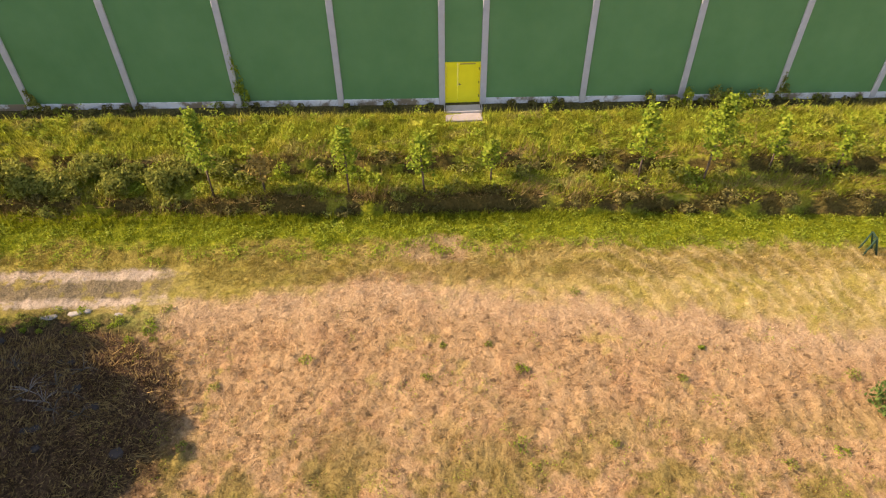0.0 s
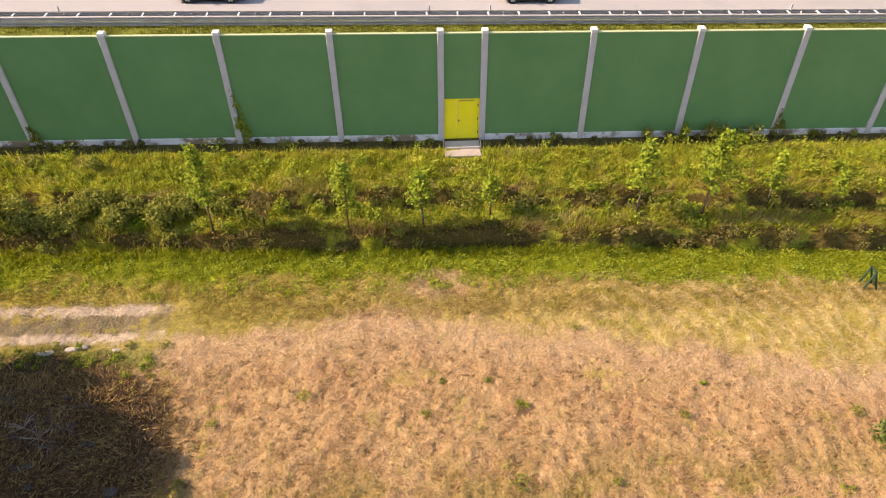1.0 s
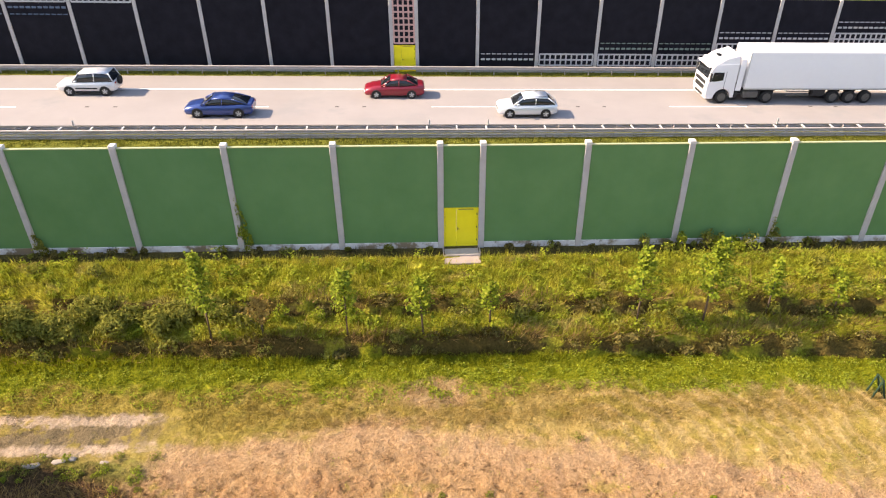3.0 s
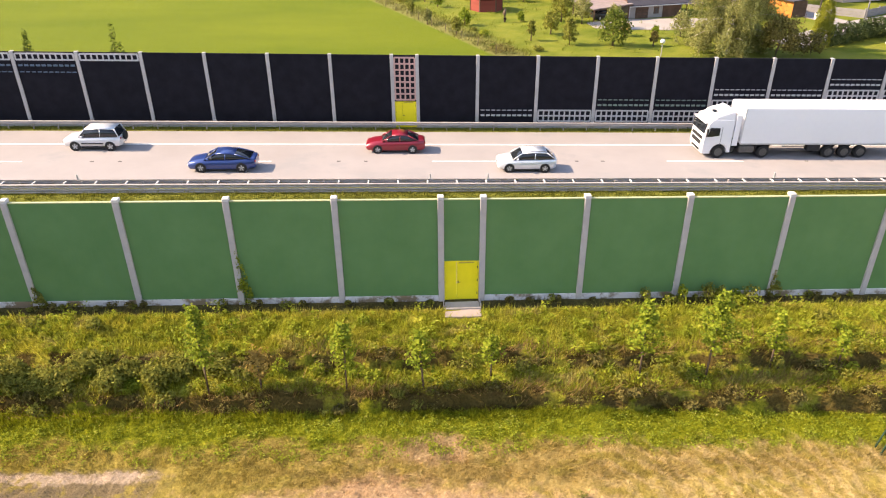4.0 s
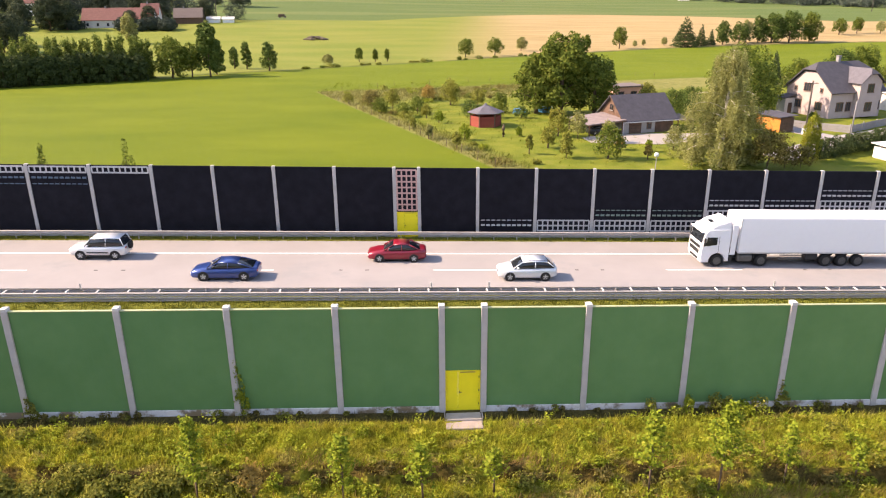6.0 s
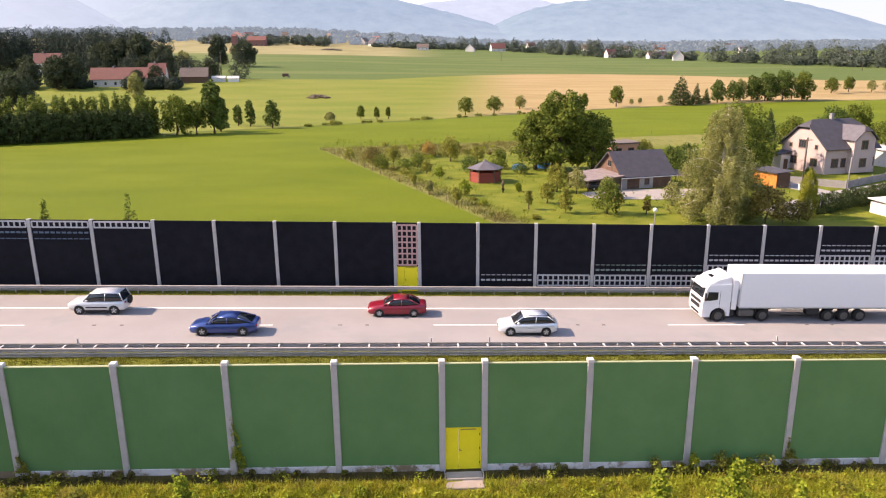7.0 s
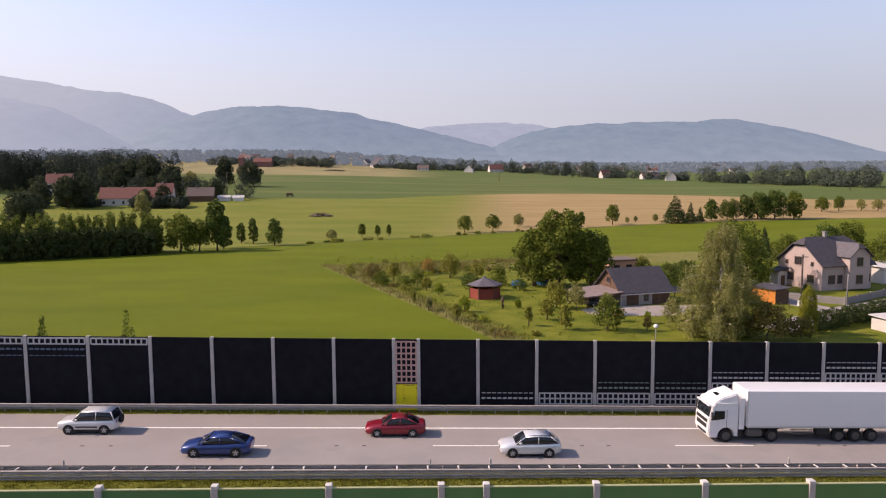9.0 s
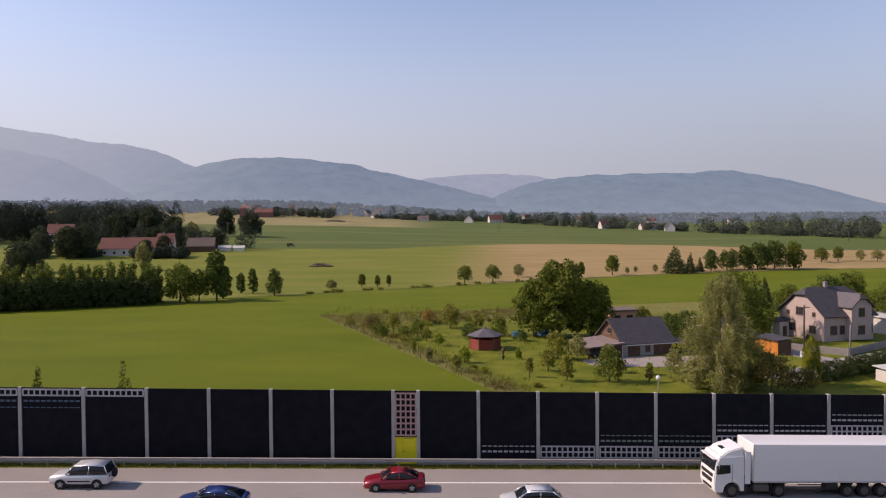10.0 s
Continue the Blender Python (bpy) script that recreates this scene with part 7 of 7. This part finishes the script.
def far_house(label, x, y, long, wide, eave, ridge, turn, wall_m, roof_m, windows=3, name="farm_building", category="house"):
    """A gabled building with a tiled roof, windows on the long side, standing far off."""
    h = thing(name, label, category, "buildings far off", pose(x, y, land(x, y), 0, 0, turn))
    L, W = long, wide
    part("wall", prism(bmesh.new(), [(0, -1.5), (W, -1.5), (W, eave), (W / 2, ridge - 0.1), (0, eave)], 0, 0, L), wall_m, h)
    s, o = (ridge - eave) / (W / 2), 0.5
    part("roof", slab([(-o, -o, eave - o * s), (L + o, -o, eave - o * s), (L + o, W / 2, ridge), (-o, W / 2, ridge)], 0.25), roof_m, h)
    part("roof", slab([(-o, W + o, eave - o * s), (L + o, W + o, eave - o * s), (L + o, W / 2 + 0.01, ridge), (-o, W / 2 + 0.01, ridge)], 0.25), roof_m, h)
    for i in range(windows):
        x0 = L * (i + 0.5) / windows
        part("window", boxed(x0 - 0.6, x0 + 0.6, -0.05, -0.01, 0.9, min(eave - 0.4, 2.4)), FAR_GLASS, h)
    part("chimney", boxed(L * 0.3, L * 0.3 + 0.8, W / 2 - 0.4, W / 2 + 0.4, ridge - 0.5, ridge + 1.0), GREY_FENCE, h)
    return h


far_house("long white farm barn with a red tiled roof", -173.0, 400, 36, 11, 4.2, 10.0, 6, WHITE_PLASTER, RED_TILE, 7)
far_house("white farmhouse with red roof behind the barn", -146.5, 414, 9, 8, 6.0, 11.5, 6, WHITE_PLASTER, RED_TILE, 2)
far_house("white farmhouse with a pale red roof among trees", -247, 490, 16, 10, 8, 14.0, 10, WHITE_PLASTER, RED_TILE, 3)
far_house("white gabled house half hidden by trees", -195.5, 430, 7, 9, 5.5, 9.0, 80, WHITE_PLASTER, RED_TILE, 2)
far_house("open dark timber barn with a grey roof", -132.0, 424, 15, 10, 3.6, 8.4, 8, BROWN_WOOD, BROWN_ROOF, 0)
for n, (x, w) in enumerate(((-116, 7), (-107, 6))):
    tank = far_house("pale plastic greenhouse beside the barn", x, 432, w, 5, 2.0, 3.2, 8, WHITE_WOOD, CAP, 0, "greenhouse", "greenhouse")
VILLAGE = [(258, 925, 13, 9, 4.5, 11, 20, 0, 1), (300, 889, 24, 11, 4.0, 9, 5, 0, 2), (319, 825, 9, 12, 5, 12, 75, 0, 2), (103, 1131, 9, 14, 5, 12, 70, 0, 2), (138, 1190, 24, 12, 5, 13, 12, 0, 1), (14, 1139, 18, 11, 4, 9, -5, 0, 2),
           (-78, 1330, 16, 14, 6, 13, 60, 0, 2), (-157, 1320, 12, 12, 6, 12, 15, 0, 2), (-267, 1120, 7, 10, 14, 17, 0, 1, 1), (-246, 1130, 28, 14, 8, 14, 0, 1, 1), (-190, 1390, 14, 8, 4, 7, 0, 0, 2), (587, 1500, 20, 14, 6, 14, 30, 0, 2),
           (640, 1440, 16, 14, 6, 14, 10, 0, 2), (596, 985, 22, 10, 4, 8, -8, 0, 2), (-330, 1500, 18, 14, 6, 14, 20, 0, 1), (-290, 1650, 22, 14, 6, 14, 0, 0, 2), (250, 1500, 18, 12, 6, 13, 20, 0, 1), (430, 1250, 18, 12, 6, 13, -20, 0, 1)]
rv = random.Random(44)
for n in range(26):
    vy = rv.uniform(1180, 1900)
    VILLAGE.append((rv.uniform(-0.34, 0.5) * vy, vy, rv.uniform(12, 22), rv.uniform(9, 13), rv.uniform(4, 7), rv.uniform(10, 15), rv.uniform(-60, 60), 0, n % 3))
for x, y, l, w, e, r, t, wm, rm in VILLAGE:
    far_house("white village house with a tiled roof, far across the fields" if not wm else "red village building far across the fields", x, y, l, w, e, r, t, DULL_RED if wm else WHITE_PLASTER, (SLATE, RED_TILE, BROWN_ROOF)[rm], 3, "village_house")

farm_hedge = [(rf2.choice((rf2.uniform(-205, -172), rf2.uniform(-150, -124))), rf2.uniform(386, 397), rf2.uniform(3, 6.5), rf2.uniform(5, 9)) for rf2 in [random.Random(3)] for _ in range(44)]
farm_hedge += [(rf2.uniform(-215, -100), rf2.uniform(436, 470), rf2.uniform(9, 17), rf2.uniform(9, 15)) for rf2 in [random.Random(6)] for _ in range(24)]
rk = random.Random(8)
for n in range(30):
    bx = rk.uniform(-34, 70)
    by = 250 + math.tanh(bx * 0.0075) * 92 + rk.uniform(-1.5, 1.5)
    bh = rk.uniform(0.5, 1.5)
    bush("hedge_bush", "low rough bush along the field track", bx, by, bh, bh * rk.uniform(1.4, 3.0), LEAF_BUSH if n % 2 else LEAF_OAK, 1200 + n, 160, 0.22, "bushes along the field track")
for x, y, h in ((-112.4, 440.7, 17.0), (373.6, 577.6, 9.0), (220.9, 940.5, 15.0), (98.0, 760.0, 9.0)):
    pole("utility_pole", "tall dark power pole standing among the far fields", x, y, h, 0.35, True)
# a farm trailer standing at the field's corner
trailer = thing("farm_trailer", "dark farm trailer with loaded hay bales, at the field's edge", "trailer", at=on_land(-79.5, 473))
part("bed", boxed(-2.6, 2.6, -1.1, 1.1, 0.8, 1.1, 0.03), BROWN_WOOD, trailer)
part("load", boxed(-2.3, 1.6, -1.0, 1.0, 1.104, 2.5, 0.25), BARK, trailer, "dark load")
for wx in (-1.6, 1.6):
    for wy in (-1.0, 1.0):
        wheel(trailer, wx, wy, 0.45, 0.3, 1 if wy > 0 else -1)
# rubble heap in the hay field
hb = random.Random(4)
heap = bmesh.new()
for n in range(60):
    a, r = hb.uniform(0, 6.28), hb.random() ** 0.6
    s = hb.uniform(0.4, 1.1)
    bmesh.ops.create_icosphere(heap, subdivisions=1, radius=s, matrix=pose(5.8 * r * math.cos(a), 2.2 * r * math.sin(a), 1.5 * (1 - r) + 0.1) @ Matrix.Diagonal((1.3, 1, 0.7, 1)))
far_heap = heap.copy()
bmesh.ops.scale(far_heap, vec=(2.6, 1.5, 1.3), verts=far_heap.verts[:])
tagged(part("manure_heap", far_heap, worn("far_earth", (0.12, 0.1, 0.08), 0.3, 1, 8, 0.95), at=on_land(-107, 1005)), "long dark earth heap on the far stubble", "earth heap", "earth heaps")
tagged(part("manure_heap", heap, worn("dark_earth", (0.13, 0.1, 0.07), 0.3, 1, 8, 0.95, bump=0.6), at=on_land(-44.5, 352)), "dark heap of earth and manure in the hay field", "earth heap", "earth heaps")

# woods and hedges far off, one joined sheet of leaf clumps
WOOD = leafy("far_wood", (0.026, 0.038, 0.03), (0.055, 0.07, 0.048), None, 0.1)
# paler, bluer leaves: distance haze is mixed into these base colours
WOOD_MID = leafy("middle_wood", (0.06, 0.078, 0.06), (0.095, 0.115, 0.085), None, 0.1)
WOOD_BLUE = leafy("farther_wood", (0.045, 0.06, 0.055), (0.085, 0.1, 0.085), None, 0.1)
wood_haze = WOOD_BLUE.node_tree.nodes["Principled BSDF"]  # this glow stands in for haze, as on the hills
wood_haze.inputs["Emission Color"].default_value, wood_haze.inputs["Emission Strength"].default_value = (0.085, 0.11, 0.145, 1), 1.0


def woods(name, label, spots, leaves, leaf, material, seed):
    """spots: x, y, height, width for each tree."""
    rng = np.random.default_rng(seed)
    cs, ns = [], []
    for x, y, h, w in spots:
        z = land(x, y)
        d = rng.normal(size=(leaves, 3))
        d /= np.linalg.norm(d, axis=1, keepdims=True)
        lump = 1 + 0.25 * np.sin(4 * d[:, 0] + x) * np.cos(5 * d[:, 2] + y)
        c = d * np.array([w / 2, w / 2, h * 0.52]) * (lump * rng.uniform(0.72, 0.98, leaves))[:, None] + np.array([x, y, z + h * 0.48])
        cs.append(c)
        n = d + 0.6 * rng.normal(size=d.shape)
        ns.append(n / np.linalg.norm(n, axis=1, keepdims=True))
    v, f = quads(np.concatenate(cs), np.concatenate(ns), leaf, 0.7, rng)
    return tagged(new(name, from_arrays(name, v, f, material)), label, "woodland", kind="stuff")


rf = random.Random(21)
woods("farm_hedges", "dark hedges and trees round the farm", farm_hedge, 900, 0.36, WOOD, 9)
dark_wood = [(rf.uniform(-460, -190), rf.uniform(495, 640), rf.uniform(22, 30), rf.uniform(13, 20)) for _ in range(170)]
woods("wood_by_farm", "dark mixed wood behind the farm", dark_wood, 1300, 0.52, WOOD, 1)
bank = []
for _ in range(250):
    q = rf.random()
    x = -60 + 520 * q
    y = float(np.interp(x, [-60, 20, 150, 240, 310, 360, 460], [1180, 1160, 1230, 930, 840, 670, 560])) + rf.uniform(25, 130)
    big = rf.random() < (0.15 if x < 160 else 0.55)
    bank.append((x, y, rf.uniform(14, 24) if big else rf.uniform(6, 11), rf.uniform(10, 20)))
woods("wood_edge", "belt of trees along the far edge of the fields", bank, 480, 0.72, WOOD_MID, 2)
belt = [(rf.uniform(-330, -130), rf.uniform(1150, 1300), rf.uniform(8, 17), rf.uniform(12, 22)) for _ in range(60)]
woods("wood_by_village", "trees among the far village houses", belt, 600, 0.75, WOOD_MID, 3)
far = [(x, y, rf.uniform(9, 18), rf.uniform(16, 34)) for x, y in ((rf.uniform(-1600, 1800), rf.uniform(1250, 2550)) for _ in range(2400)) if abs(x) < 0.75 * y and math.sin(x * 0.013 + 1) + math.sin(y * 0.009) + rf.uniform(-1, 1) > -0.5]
woods("far_woods", "patchwork of woods with painted haze at the foot of the hills", far, 90, 2.8, WOOD_BLUE, 4)


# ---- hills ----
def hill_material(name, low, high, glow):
    """Wooded slopes far off, with the haze painted into their emission colour."""
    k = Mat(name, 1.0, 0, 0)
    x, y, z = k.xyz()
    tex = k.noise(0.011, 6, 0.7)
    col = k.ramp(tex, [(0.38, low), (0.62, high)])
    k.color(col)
    haze_glow = k.ramp(tex, [(0.35, tuple(0.95 * c for c in glow)), (0.65, tuple(1.03 * c for c in glow))])
    haze_glow = k.mix(k.math("MULTIPLY", k.step(z, 330, 60), 0.4), haze_glow, (0.2, 0.245, 0.31))
    # the painted haze is brighter towards the sun
    haze_glow = k.mix(k.math("MULTIPLY", k.step(x, -300, -2500), 0.75), haze_glow, (0.345, 0.385, 0.45))
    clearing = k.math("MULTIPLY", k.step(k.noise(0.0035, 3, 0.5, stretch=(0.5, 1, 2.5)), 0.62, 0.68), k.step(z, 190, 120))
    haze_glow = k.mix(k.math("MULTIPLY", clearing, 0.35), haze_glow, (0.34, 0.38, 0.42))
    k.link(haze_glow, k.b.inputs["Emission Color"])
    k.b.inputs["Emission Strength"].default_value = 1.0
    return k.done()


def hill(name, far_y, x0, x1, bumps, base, material, seed):
    """A long ridge: height over x as a sum of smooth bumps (centre, half width, height), rising from its foot."""
    xs = np.linspace(x0, x1, 240)
    rows, verts = 26, []
    for j in range(rows):
        q = j / (rows - 1)
        y = far_y - 900 * (1 - q)
        for x in xs:
            top = sum(h * math.exp(-abs((x - c) / w) ** p) for c, w, h, p in bumps)
            rough_h = 16 * noise.fractal(Vector((x * 0.004, y * 0.004, seed)), 1.0, 2.0, 5) + 5 * noise.noise(Vector((x * 0.03, y * 0.03, seed)))
            verts.append((x, y, base + (top + rough_h) * math.sin(q * math.pi / 2) ** 1.3))
    n = len(xs)
    faces = [(j * n + i, j * n + i + 1, (j + 1) * n + i + 1, (j + 1) * n + i) for j in range(rows - 1) for i in range(n - 1)]
    tagged(new(name, raw(verts, faces, material, name, True)), "wooded blue hills with painted morning haze", "hills", kind="structure")


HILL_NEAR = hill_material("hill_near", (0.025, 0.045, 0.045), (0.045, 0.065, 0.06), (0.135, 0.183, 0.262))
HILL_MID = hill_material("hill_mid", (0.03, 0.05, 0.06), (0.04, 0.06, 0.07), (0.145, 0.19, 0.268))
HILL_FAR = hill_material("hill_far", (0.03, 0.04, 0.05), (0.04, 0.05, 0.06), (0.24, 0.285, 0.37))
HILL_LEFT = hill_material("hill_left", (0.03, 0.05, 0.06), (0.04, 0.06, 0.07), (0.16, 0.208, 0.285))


def ridge(w, *bumps):
    return [(c, w, h, 2.0) for c, h in bumps]


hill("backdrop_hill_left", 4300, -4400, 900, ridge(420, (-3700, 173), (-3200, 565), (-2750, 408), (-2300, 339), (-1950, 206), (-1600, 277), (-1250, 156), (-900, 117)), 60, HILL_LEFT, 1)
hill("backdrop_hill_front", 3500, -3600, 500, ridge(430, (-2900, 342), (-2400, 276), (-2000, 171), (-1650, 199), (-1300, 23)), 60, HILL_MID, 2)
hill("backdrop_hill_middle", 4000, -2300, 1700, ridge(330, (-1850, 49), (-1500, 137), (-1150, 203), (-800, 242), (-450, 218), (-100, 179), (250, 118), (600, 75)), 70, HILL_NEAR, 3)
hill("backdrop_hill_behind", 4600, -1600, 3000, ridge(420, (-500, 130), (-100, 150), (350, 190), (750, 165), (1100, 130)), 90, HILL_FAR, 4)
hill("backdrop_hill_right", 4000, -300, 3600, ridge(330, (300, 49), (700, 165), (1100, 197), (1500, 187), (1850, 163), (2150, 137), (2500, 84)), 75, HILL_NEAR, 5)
